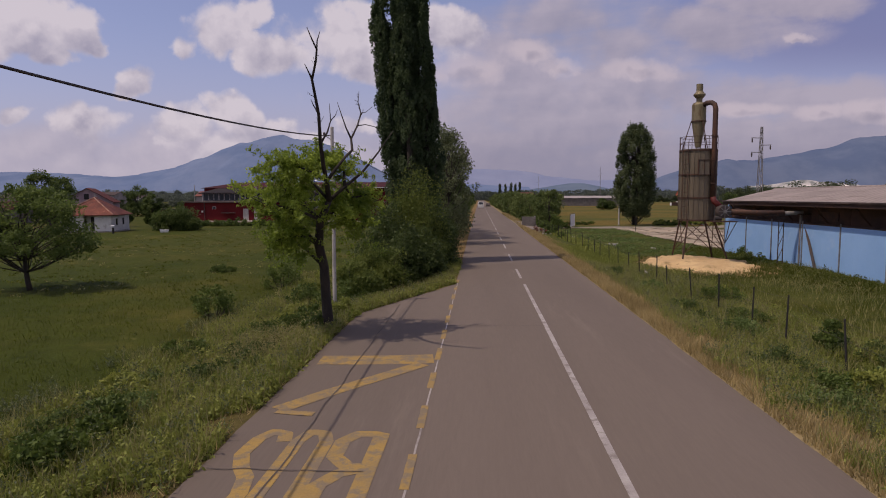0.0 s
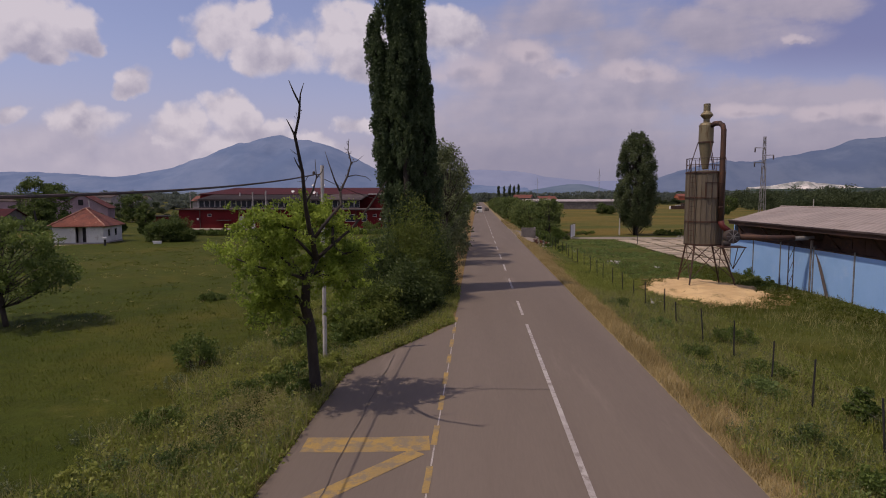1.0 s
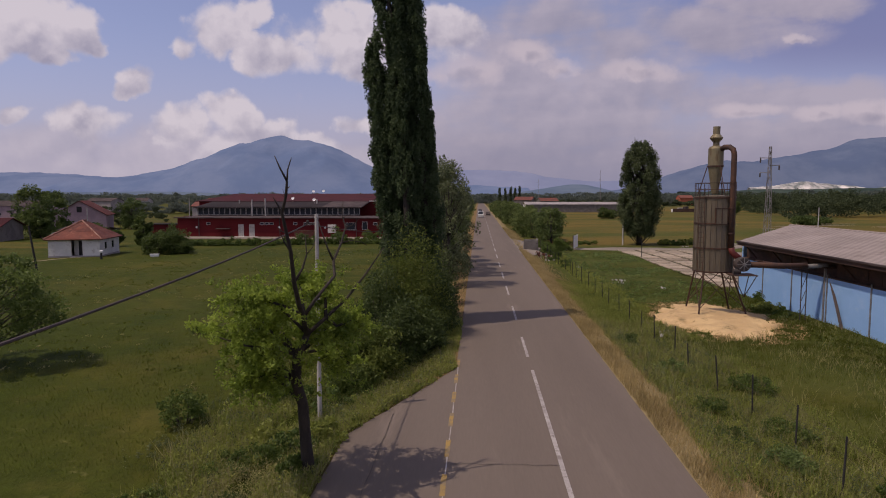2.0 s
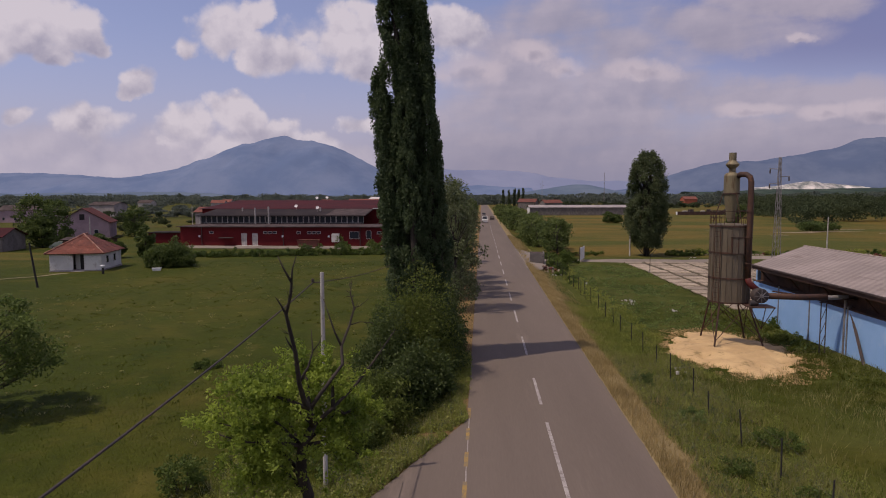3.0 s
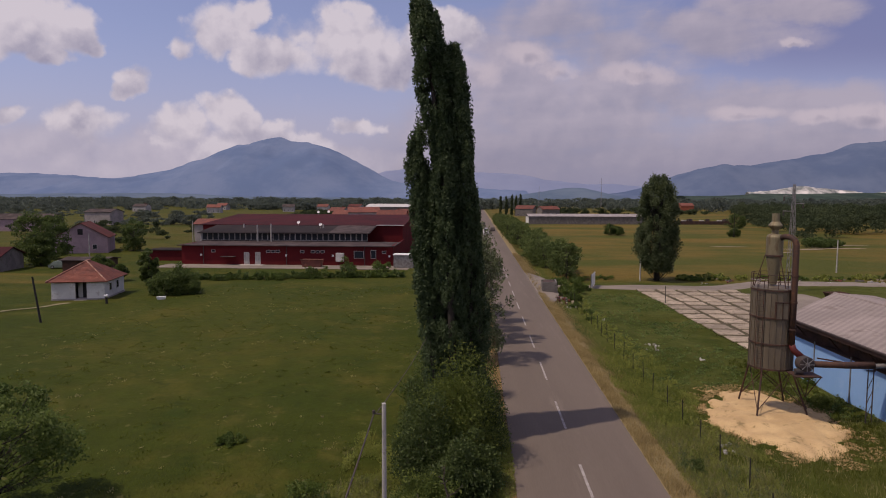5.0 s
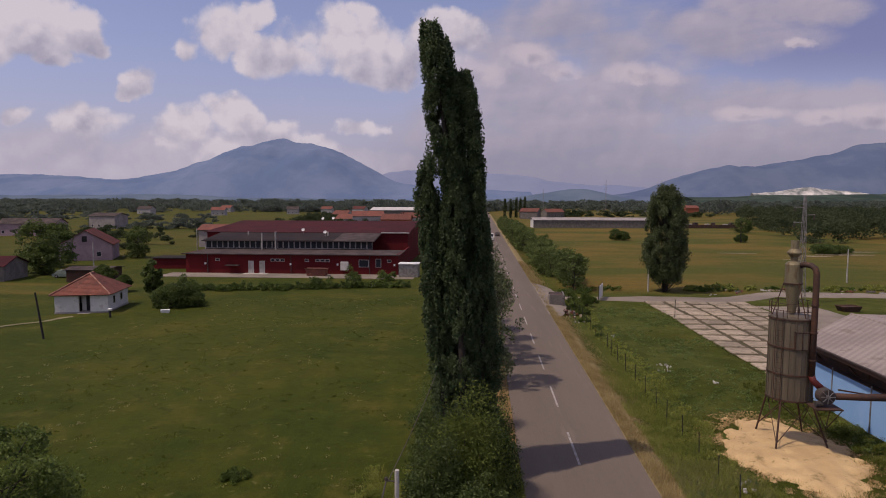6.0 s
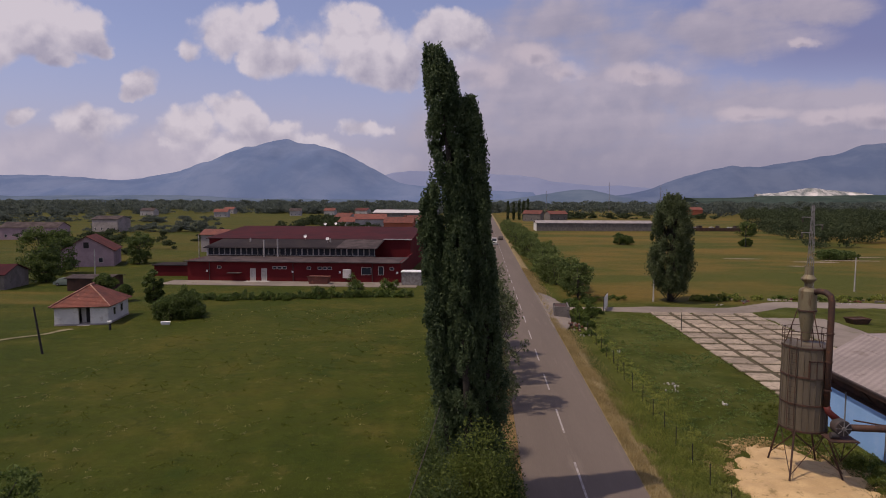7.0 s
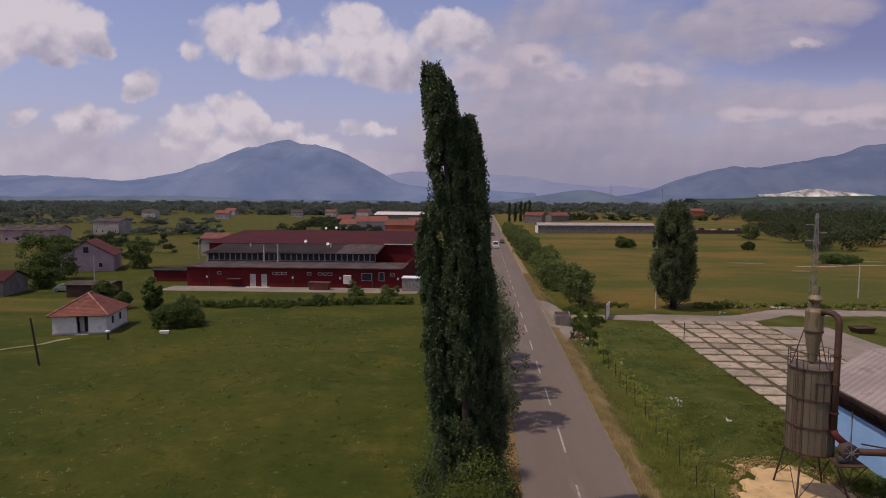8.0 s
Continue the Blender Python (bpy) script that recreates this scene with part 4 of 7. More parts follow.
    living = [[trunk[5], (-0.55, -0.9, 4.1), (-1.1, -0.9, 4.6), (-1.65, -1.0, 5.0)], [trunk[4], (-0.6, -0.7, 3.4), (-1.2, -0.8, 3.9), (-1.9, -1.3, 4.3)],
              [tall[1], (0.0, -1.8, 5.0), (-0.5, -2.0, 5.2), (-0.9, -2.1, 5.3)], [trunk[5], (-0.4, -1.4, 3.9), (-1.0, -1.9, 4.1), (-1.7, -2.1, 4.4)],
              [trunk[3], (-0.6, -0.3, 2.7), (-1.1, -0.2, 3.0), (-1.5, -0.3, 3.1)], [out[1], (0.9, -0.6, 4.3), (1.2, -0.2, 4.4), (1.5, 0.1, 4.2)],
              [tall[1], (0.2, -1.2, 5.2), (0.0, -0.8, 5.5), (-0.1, -0.5, 5.6)], [trunk[5], (0.3, -0.5, 3.9), (0.6, 0.0, 4.2), (0.9, 0.4, 4.3)],
              [trunk[5], (-0.5, -0.4, 4.0), (-0.9, 0.1, 4.4), (-1.4, 0.4, 4.6)], [trunk[4], (-0.5, -1.1, 3.2), (-0.9, -1.4, 3.2), (-1.4, -1.5, 3.0)],
              [trunk[5], (0.5, -1.0, 3.8), (0.9, -0.9, 3.7), (1.3, -0.8, 3.4)], [trunk[5], (0.1, -0.3, 4.0), (-0.1, 0.3, 4.3), (-0.2, 0.8, 4.3)],
              [trunk[6], (-0.1, -1.3, 4.7), (-0.6, -1.4, 5.1), (-1.1, -1.4, 5.3)], [out[1], (0.7, -0.9, 5.0), (0.6, -0.6, 5.3), (0.4, -0.4, 5.4)]]
    for line in living:
        w.tube(line, [0.05, 0.036, 0.024, 0.010], 5)
    for line in (tall[3:], crooked[3:], out[2:]):
        for i in range(len(line) - 1):
            p, q = Vector(line[i]), Vector(line[i + 1])
            way = (q - p).normalized()
            for k in range(3):
                root = p.lerp(q, (k + rng.random()) / 3)
                go = (way * 0.7 + Vector(rng.normal(size=3)) * 0.6 + Vector((0, 0, 0.2))).normalized()
                ln = 0.10 + 0.28 * rng.random() ** 2
                mids = limb(w, root, root + go * ln, 0.010, 0.004, rng, 0.10, 4, 3)
                fork = (go + Vector(rng.normal(size=3)) * 0.6).normalized()
                limb(w, mids[1], mids[1] + fork * ln * 0.55, 0.006, 0.003, rng, 0.1, 4, 2)
    sprays, sp2 = [], []
    for line in living:
        for i in range(38):
            p = along(line, 0.35 + 0.65 * rng.random())
            go = (Vector(rng.normal(size=3)) + Vector((-0.2, 0, 0.1))).normalized()
            ln = 0.25 + 0.65 * rng.random()
            tip = p + go * ln - Vector((0, 0, 0.18 * ln))
            if i % 3 == 0:
                limb(w, p, tip, 0.008, 0.003, rng, 0.1, 4, 2)
            for k in (0.45, 0.75, 1.0):
                sprays.append(tuple(p.lerp(tip, k)))
                r = 0.07 + 0.11 * rng.random()
                sp2.append((r, r, r * 0.9))
    part("trunk", w, M_BARK, ob, smooth=True)
    part("crown", leaf_mesh("crown", sprays, np.array(sp2), 23, 0.046, M_YOUNG, rng, droop=0.4), M_YOUNG, ob, "sparse yellow-green leaves")
    return ob


dead_tree()
# scrub round its foot and along the meadow's edge
SCRUB = [(-5.0, 18.9, 0.5, 0.7), (-5.7, 20.2, 0.8, 1.0), (-4.9, 21.2, 0.6, 0.8), (-5.7, 25.2, 1.1, 1.5), (-10.4, 23.6, 0.8, 1.9), (-10.2, 31.5, 1.0, 1.6), (-7.3, 9.7, 0.65, 1.0), (-6.9, 10.9, 0.5, 1.0), (-8.4, 13.9, 0.6, 0.6), (-8.6, 17.4, 0.7, 0.7), (10.3, 18.8, 0.35, 1.25), (9.0, 14.6, 0.6, 0.8), (-16.2, 38.4, 0.8, 0.5), (-7.6, 26.5, 0.9, 1.1), (-6.9, 22.3, 0.7, 0.8), (21.5, 52.0, 0.7, 1.0), (20.2, 47.5, 0.9, 0.8)]
for i, (x, y, r, h) in enumerate(SCRUB):
    bush("weed_clump", (x, y, land(x, y)), r, h, 200 + i, M_LUSH if i % 3 and h < 0.9 else M_HEDGE, "small green shrub growing up through the grass", 24, 90, 0.055, group="shrubs in the grass")


# brambles and docks that stand up out of the banks' weeds
brng = np.random.default_rng(64)
BRAMBLES = [(-8.1, 11.3), (-8.4, 13.3), (-8.0, 14.8), (-6.2, 15.0), (-8.6, 17.5), (-7.4, 12.2), (-6.6, 17.2), (-7.2, 20.2), (8.6, 20.9), (7.8, 16.5), (7.6, 14.0), (6.9, 12.6), (7.7, 22.6), (8.3, 26.0), (10.6, 15.5), (11.4, 18.0), (9.9, 23.5), (8.4, 31.0), (7.6, 36.0), (10.8, 28.5)]
for i, (x, y) in enumerate(BRAMBLES):
    r, h = 0.55 + 0.45 * brng.random(), 0.45 + 0.4 * brng.random()
    bush("bramble", (x, y, land(x, y)), r, h, 700 + i, (M_BUSH, M_HEDGE, M_HERB)[i % 3], "low tangle of leafy green brambles on the road bank", 26, 80, 0.045, group="brambles on the banks")


def blades(name, area, count, height, width, material, label, seed, lean=0.35, mask=None, kind="stuff"):
    """Grass: single bent blades as slim quads, strewn over an area where the mask lets them grow."""
    rng = np.random.default_rng(seed)
    x = area[0] + (area[2] - area[0]) * rng.random(count)
    y = area[1] + (area[3] - area[1]) * rng.random(count)
    keep = np.array([mask(a, b, rng) for a, b in zip(x, y)]) if mask else np.ones(count, bool)
    x, y = x[keep], y[keep]
    z = np.array([land(a, b) for a, b in zip(x, y)]) - 0.02
    n = len(x)
    p = np.stack([x, y, z], 1)
    ang = rng.random(n) * 2 * np.pi
    side = np.stack([np.cos(ang), np.sin(ang), np.zeros(n)], 1)
    h = height * (0.45 + 0.9 * rng.random((n, 1)))
    tip = np.concatenate([rng.normal(0, lean, (n, 2)) * h, h], 1)
    w = width * (0.6 + 0.8 * rng.random((n, 1)))
    v = np.empty((n, 4, 3))
    v[:, 0], v[:, 1] = p - side * w, p + side * w
    v[:, 2], v[:, 3] = p + tip + side * w * 0.15, p + tip - side * w * 0.15
    return solo(name, quads_mesh(name, v, material), material, label, "grass", kind=kind)


def off_road(x, y):
    return bay_edge(y) - x if x < 1 else x - ROAD_R


def pile_free(x, y):
    return ((x - 14.85 + 0.06 * (44.0 - y)) / 3.9) ** 2 + ((y - 43.9) / 6.1) ** 2 > 1


def m_verge_straw(x, y, rng):
    d = off_road(x, y)
    if x > 1 and 90 < y < 113 and rng.random() < 0.9:
        return False
    if d > 0.04:
        d = max(0.05, d + 1.1 * noise.noise(Vector((x * 0.5, y * 0.35, 6))))
    return d > 0.04 and rng.random() < (0.35 if x < 1 else 1.0) * math.exp(-max(0, d - 0.5) * (1.9 if x < 1 else 1.2))


def m_weeds(x, y, rng):
    d = off_road(x, y)
    return d > (0.22 + 1.1 * min(1.0, max(0.0, (y - 14) / 12)) if x > 1 else 0.05) and pile_free(x, y) and noise.noise(Vector((x * 0.55, y * 0.45, 8))) + 0.3 * rng.random() > ((0.12 if x > 1 else -0.12) if d < 1.0 else -0.10) + 0.06 * max(0, d - 3.5)


def m_field(x, y, rng):
    d = off_road(x, y)
    fade = max(0.0, (y - 26) / 20, (-14 - x) / 12) if x < 0 else max(0.0, (y - 42) / 18)
    return d > 1.0 and rng.random() > fade and pile_free(x, y) and noise.noise(Vector((x * 0.3, y * 0.3, 12))) + 0.5 * rng.random() > -0.05


blades("dry_verge_grass", (5.2, -10, 8.6, 90), 148000, 0.24, 0.011, M_STRAW, "straw-coloured dry grass along the kerbless road edge", 21, mask=m_verge_straw)
blades("dry_verge_grass", (5.2, 90, 8.6, 150), 24000, 0.40, 0.03, M_STRAW, "straw-coloured dry grass along the kerbless road edge", 22, mask=m_verge_straw)
blades("dry_verge_grass", (-8.0, 4, -0.9, 75), 60000, 0.22, 0.011, M_STRAW, "straw-coloured dry grass along the kerbless road edge", 23, mask=m_verge_straw)
blades("tall_weeds", (-9.5, -8, -1.2, 40), 60000, 0.34, 0.012, M_LUSH, "tall rank green weeds on the road bank", 24, mask=m_weeds)
blades("tall_weeds", (5.6, -8, 12.0, 60), 55000, 0.34, 0.012, M_LUSH, "tall rank green weeds on the road bank", 25, mask=m_weeds)
blades("meadow_grass", (-26, -8, -4.6, 45), 60000, 0.12, 0.012, M_GRASS, "short green meadow grass", 26, mask=m_field)
blades("meadow_grass", (8.5, -8, 23, 60), 58000, 0.18, 0.012, M_GRASS, "short green meadow grass", 28, mask=m_field)


def weeds(name, area, count, seed, material, label, mask, size=0.042, per=26, low=0.1, high=0.55, wide=0.16):
    """Broad-leaved weeds: small leafy clumps of uneven height, close together."""
    rng = np.random.default_rng(seed)
    c, s = [], []
    for _ in range(count):
        x, y = area[0] + (area[2] - area[0]) * rng.random(), area[1] + (area[3] - area[1]) * rng.random()
        if not mask(x, y, rng):
            continue
        h = (low + (high - low) * rng.random() ** 1.6) * (0.7 + 0.8 * max(0, noise.noise(Vector((x * 0.8, y * 0.8, 15)))))
        c.append((x, y, land(x, y) + h * 0.5))
        w = wide * (0.6 + 0.8 * rng.random())
        s.append((w, w, max(0.08, h * 0.55)))
    return solo(name, leaf_mesh(name, c, np.array(s), per, size, material, rng, up=0.6), material, label, "weeds", kind="stuff")


weeds("bank_weeds", (-9.5, -8, -1.2, 40), 24500, 101, M_LUSH, "rank leafy green weeds on the road bank", m_weeds)
weeds("bank_weeds", (5.4, -8, 12.0, 50), 11500, 102, M_LUSH, "rank leafy green weeds on the road bank", m_weeds, 0.032, 30)
weeds("bank_herbs", (-10.5, 5, -1.4, 34), 3600, 103, M_GREY_LEAF, "pale flowering herbs on the road bank", m_weeds, 0.03, 22, 0.25, 0.75, 0.10)
weeds("bank_herbs", (5.8, 5, 11.0, 40), 2800, 104, M_GREY_LEAF, "pale flowering herbs on the road bank", m_weeds, 0.03, 22, 0.25, 0.75, 0.10)
blades("seeding_grass", (-9.8, -8, -1.2, 34), 43000, 0.42, 0.010, M_SEED, "pale seeding grass standing among the bank's weeds", 106, mask=m_weeds)
blades("seeding_grass", (5.5, -8, 11.5, 42), 40000, 0.40, 0.009, M_SEED, "pale seeding grass standing among the bank's weeds", 108, mask=m_weeds)
blades("seeding_grass", (9.8, 12, 22.5, 44), 12000, 0.30, 0.011, M_SEED, "pale seeding grass in the yard below the blue wall", 109, mask=lambda x, y, r: pile_free(x, y) and noise.noise(Vector((x * 0.25, y * 0.2, 31))) + 0.5 * r.random() > 0.12)
weeds("seed_heads", (-7.4, 15.0, -4.6, 19.5), 900, 107, M_SEED, "pale tufts of seeding herbs by the half-dead tree", lambda x, y, r: off_road(x, y) > 0.3 and r.random() < 0.6, 0.022, 24, 0.4, 0.95, 0.12)
weeds("meadow_weeds", (9.5, 30, 21, 58), 1600, 105, M_GRASS, "tall green growth in the yard below the blue wall", lambda x, y, r: pile_free(x, y) and x > 17.0 + 1.5 * r.random(), 0.06, 24, 0.2, 0.6, 0.22)


weeds("yard_weeds", (9.6, 44, 21.5, 98), 1700, 111, M_HERB, "uneven tufts of green weeds in the yard between fence and slabs", lambda x, y, r: pile_free(x, y) and noise.noise(Vector((x * 0.22, y * 0.16, 41))) + 0.5 * r.random() > 0.15, 0.070, 18, 0.10, 0.32, 0.34)
weeds("yard_weeds", (9.4, 40, 12.0, 98), 1500, 112, M_LUSH, "rank green weeds grown up along the wire fence", lambda x, y, r: pile_free(x, y) and r.random() < 1.1 - abs(x - 10.2) * 0.6, 0.065, 18, 0.2, 0.55, 0.24)
weeds("meadow_tufts", (-44, 27, -6.2, 100), 1500, 113, M_GRASS, "tufts of longer grass standing in the meadow", lambda x, y, r: noise.noise(Vector((x * 0.10, y * 0.08, 44))) + 0.6 * r.random() > 0.25, 0.070, 14, 0.05, 0.16, 0.40)
weeds("meadow_tufts", (-44, 27, -6.2, 100), 900, 114, M_SEED, "pale tufts of seeding grass in the meadow", lambda x, y, r: noise.noise(Vector((x * 0.16, y * 0.12, 47))) + 0.4 * r.random() > 0.25, 0.055, 12, 0.06, 0.20, 0.30)


# ---- the sawdust silo and the warehouse ----
def silo():
    cx, cy = 15.2, 44.9
    gz = 0.0
    ob = thing("sawdust_silo", (cx, cy, gz), label="weathered olive sheet-metal sawdust silo with a cyclone on steel legs", category="silo")
    R, Z0, Z1 = 1.22, 2.45, 7.35
    part("tank", Shape().lathe([(0.01, Z0 + 0.02), (R, Z0), (R, Z1 - 0.06), (R + 0.04, Z1 - 0.05), (R + 0.04, Z1), (0.01, Z1 + 0.10)], 36), M_TANK, ob, "ribbed weathered tank", smooth=False)
    for k in range(24):
        a = 2 * math.pi * k / 24
        c, s = math.cos(a), math.sin(a)
        part("rib", Shape().tube([((R + 0.015) * c, (R + 0.015) * s, Z0), ((R + 0.015) * c, (R + 0.015) * s, Z1 - 0.05)], 0.022, 5), M_TANK, ob)
    for z in (Z0 + 0.02, Z0 + 1.55, Z0 + 3.15, Z1 - 0.1):
        part("hoop", Shape().lathe([(R, z - 0.05), (R + 0.055, z - 0.045), (R + 0.055, z + 0.045), (R, z + 0.05)], 36), M_RUST, ob, "rusty hoop")
    feet = [(-1.45, -1.75), (-1.1, 1.75), (1.95, 2.1), (1.8, -1.3)]
    tops = [(-0.86, -0.86), (-0.86, 0.86), (0.86, 0.86), (0.86, -0.86)]
    for i in range(4):
        (fx, fy), (tx, ty) = feet[i], tops[i]
        part("leg", Shape().tube([(fx, fy, -0.45), (tx, ty, Z0 + 0.05)], 0.055, 6), M_RUST, ob, "rusty steel leg")
        (gx, gy), (ux, uy) = feet[(i + 1) % 4], tops[(i + 1) % 4]
        part("brace", Shape().tube([(fx * 0.95, fy * 0.95, 0.15), (ux, uy, Z0 - 0.1)], 0.026, 5), M_RUST, ob)
        part("brace", Shape().tube([(gx * 0.95, gy * 0.95, 0.15), (tx, ty, Z0 - 0.1)], 0.026, 5), M_RUST, ob)
        part("beam", Shape().tube([(tx, ty, Z0 - 0.02), (ux, uy, Z0 - 0.02)], 0.06, 5), M_RUST, ob)
    # railing on the roof
    for k in range(14):
        a = 2 * math.pi * k / 14
        c, s = (R + 0.02) * math.cos(a), (R + 0.02) * math.sin(a)
        part("railing_post", Shape().tube([(c, s, Z1 - 0.05), (c, s, Z1 + 0.85)], 0.020, 5), M_RUST, ob)
    for z in (Z1 + 0.43, Z1 + 0.85):
        part("handrail", Shape().tube([((R + 0.02) * math.cos(2 * math.pi * k / 28), (R + 0.02) * math.sin(2 * math.pi * k / 28), z) for k in range(29)], 0.020, 5), M_RUST, ob)
    # cyclone
    ax = -0.05
    cyc = part("cyclone", Shape().lathe([(0.16, 7.5), (0.20, 7.55), (0.46, 9.25), (0.47, 9.3), (0.47, 10.42), (0.40, 10.55), (0.22, 10.62)], 28, ax, 0), M_CYCLONE, ob, "olive sheet-metal cyclone", smooth=False)
    part("band", Shape().lathe([(0.47, 9.24), (0.51, 9.25), (0.51, 9.33), (0.47, 9.34)], 28, ax, 0), M_RUST, cyc)
    part("flue", Shape().lathe([(0.20, 10.6), (0.20, 10.85), (0.40, 11.08), (0.40, 11.14), (0.22, 11.36), (0.22, 11.85), (0.19, 11.85), (0.19, 11.4)], 24, ax, 0), M_CYCLONE, cyc, "capped stack")
    for k in range(3):
        a = 2 * math.pi * (k / 3 + 0.12)
        part("strut", Shape().tube([(ax + 0.47 * math.cos(a), 0.47 * math.sin(a), 9.35), ((R - 0.15) * math.cos(a), (R - 0.15) * math.sin(a), Z1 + 0.03)], 0.03, 5), M_RUST, ob)
    # duct: out of the cyclone, over the edge and down to the fan
    dx, dy = 0.62, -1.26
    bend = [(ax + 0.20, -0.30, 10.36), (0.28, -0.56, 10.48), (0.46, -0.92, 10.46), (0.58, -1.16, 10.30), (dx, dy, 10.0), (dx, dy, 7.0), (dx, dy, 4.05)]
    duct = part("duct", Shape().tube(bend, [0.17] * 7, 14), M_RUST, ob, "dark rusty duct", smooth=True)
    for z in (5.0, 6.6, 8.2):
        part("flange", Shape().lathe([(0.17, z - 0.04), (0.215, z - 0.04), (0.215, z + 0.04), (0.17, z + 0.04)], 14, dx, dy), M_RUST, duct)
    part("elbow", Shape().tube([(dx, dy, 4.08), (dx + 0.12, dy, 3.75), (dx + 0.48, dy - 0.25, 3.38)], [0.18, 0.19, 0.20], 14), M_RED, ob, "red-painted elbow", smooth=True)
    # fan: a round housing on a bracket, with a spoked face
    fx, fy, fz = 1.15, -1.80, 3.08
    drum = Shape().tube([(fx, fy - 0.28, fz), (fx, fy - 0.25, fz), (fx, fy + 0.28, fz)], [0.40, 0.45, 0.45], 22)
    fan = part("fan_housing", drum, M_DARK_STEEL, ob, "round dark fan housing")
    part("hub", Shape().tube([(fx, fy - 0.36, fz), (fx, fy - 0.27, fz)], 0.11, 12), M_STEEL, fan)
    for k in range(8):
        a = 2 * math.pi * k / 8
        part("spoke", Shape().tube([(fx + 0.12 * math.cos(a), fy - 0.31, fz + 0.12 * math.sin(a)), (fx + 0.41 * math.cos(a), fy - 0.30, fz + 0.41 * math.sin(a))], 0.022, 4), M_STEEL, fan)
    part("motor", Shape().tube([(fx - 0.60, fy - 0.1, 2.64), (fx - 0.15, fy - 0.1, 2.64)], 0.17, 12), M_DARK_STEEL, ob)
    part("platform", Shape().box(0.4, -2.35, 2.38, 1.9, -1.15, 2.44), M_RUST, ob, "rusty fan platform")
    for px, py in ((0.45, -2.3), (1.85, -2.3), (1.85, -1.2)):
        part("platform_brace", Shape().tube([(px, py, 2.40), (1.55, -1.25, 0.9)], 0.028, 5), M_RUST, ob)
    # square hatch with its frame
    for bx in ((-0.40, -1.30, 5.55, -0.36, -1.15, 6.6), (0.34, -1.30, 5.55, 0.38, -1.1, 6.6), (-0.40, -1.31, 5.55, 0.38, -1.15, 5.60), (-0.40, -1.31, 6.55, 0.38, -1.15, 6.60), (-0.02, -1.31, 5.55, 0.02, -1.2, 6.6)):
        part("hatch_bar", Shape().box(*bx), M_RUST, ob)
    part("hatch", Shape().block(-0.36, -1.28, 5.6, 0.34, -1.05, 6.55, 0.02), M_TANK, ob)
    # ladder up the tank's side
    la = radians(215)
    lx, ly = (R + 0.12) * math.cos(la), (R + 0.12) * math.sin(la)
    tx, ty = -math.sin(la) * 0.2, math.cos(la) * 0.2
    for q in (-1, 1):
        part("ladder_rail", Shape().tube([(lx + tx * q, ly + ty * q, Z0 - 0.2), (lx + tx * q, ly + ty * q, Z1 + 0.5)], 0.022, 5), M_RUST, ob)
    for k in range(16):
        part("rung", Shape().tube([(lx - tx, ly - ty, Z0 + 0.32 * k), (lx + tx, ly + ty, Z0 + 0.32 * k)], 0.014, 4), M_RUST, ob)
    # blower pipe to the warehouse, on trestles
    pipe = part("blower_pipe", Shape().tube([(1.55, -1.80, 3.06), (3.6, -1.68, 2.98), (5.2, -1.62, 2.95)], [0.19, 0.19, 0.18], 14), M_RUST, ob, "rusty horizontal blower pipe", smooth=True)
    part("pipe_tip", Shape().tube([(5.2, -1.62, 2.95), (5.9, -1.7, 3.0), (6.4, -1.74, 3.05)], [0.14, 0.14, 0.10], 10), M_STEEL, ob, "grey pipe end")
    part("side_pipe", Shape().tube([(2.2, -1.15, 3.25), (3.7, -1.3, 3.05), (5.3, -1.45, 3.12)], 0.05, 6), M_RUST, ob)
    return ob


silo()


def trestle(x, y, top, w):
    ob = thing("pipe_trestle", (x, y, -0.5), label="thin dark steel trestle under the blower pipe", category="trestle", group="trestles")
    for s in (-w, w):
        part("leg", Shape().tube([(s, 0, -0.1), (s, 0, top + 0.5)], 0.035, 5), M_DARK_STEEL, ob)
    for i in range(3):
        z = 0.3 + i * (top - 0.2) / 3
        part("brace", Shape().tube([(-w, 0, z), (w, 0, z + (top - 0.2) / 3)], 0.02, 4), M_DARK_STEEL, ob)
    part("cross_bar", Shape().tube([(-w - 0.1, 0, top + 0.42), (w + 0.1, 0, top + 0.42)], 0.04, 5), M_DARK_STEEL, ob)
    return ob


trestle(20.3, 43.35, 2.9 - 0.18, 0.16)
prop = thing("pipe_prop", (21.55, 43.3, -0.5), label="grey steel prop with a slanting brace beside the blue wall", category="prop")
part("post", Shape().block(-0.07, -0.07, -0.1, 0.07, 0.07, 3.35, 0.02), M_STEEL, prop)
part("brace", Shape().tube([(0.15, -0.15, 3.0), (-0.30, -2.6, -0.05)], 0.09, 6), M_DARK_STEEL, prop, "slanting dark steel brace")
part("cap", Shape().box(-0.3, -0.3, 3.35, 0.5, 0.3, 3.43), M_RUST, prop)

# sawdust pile
ps = Shape()
N = 90
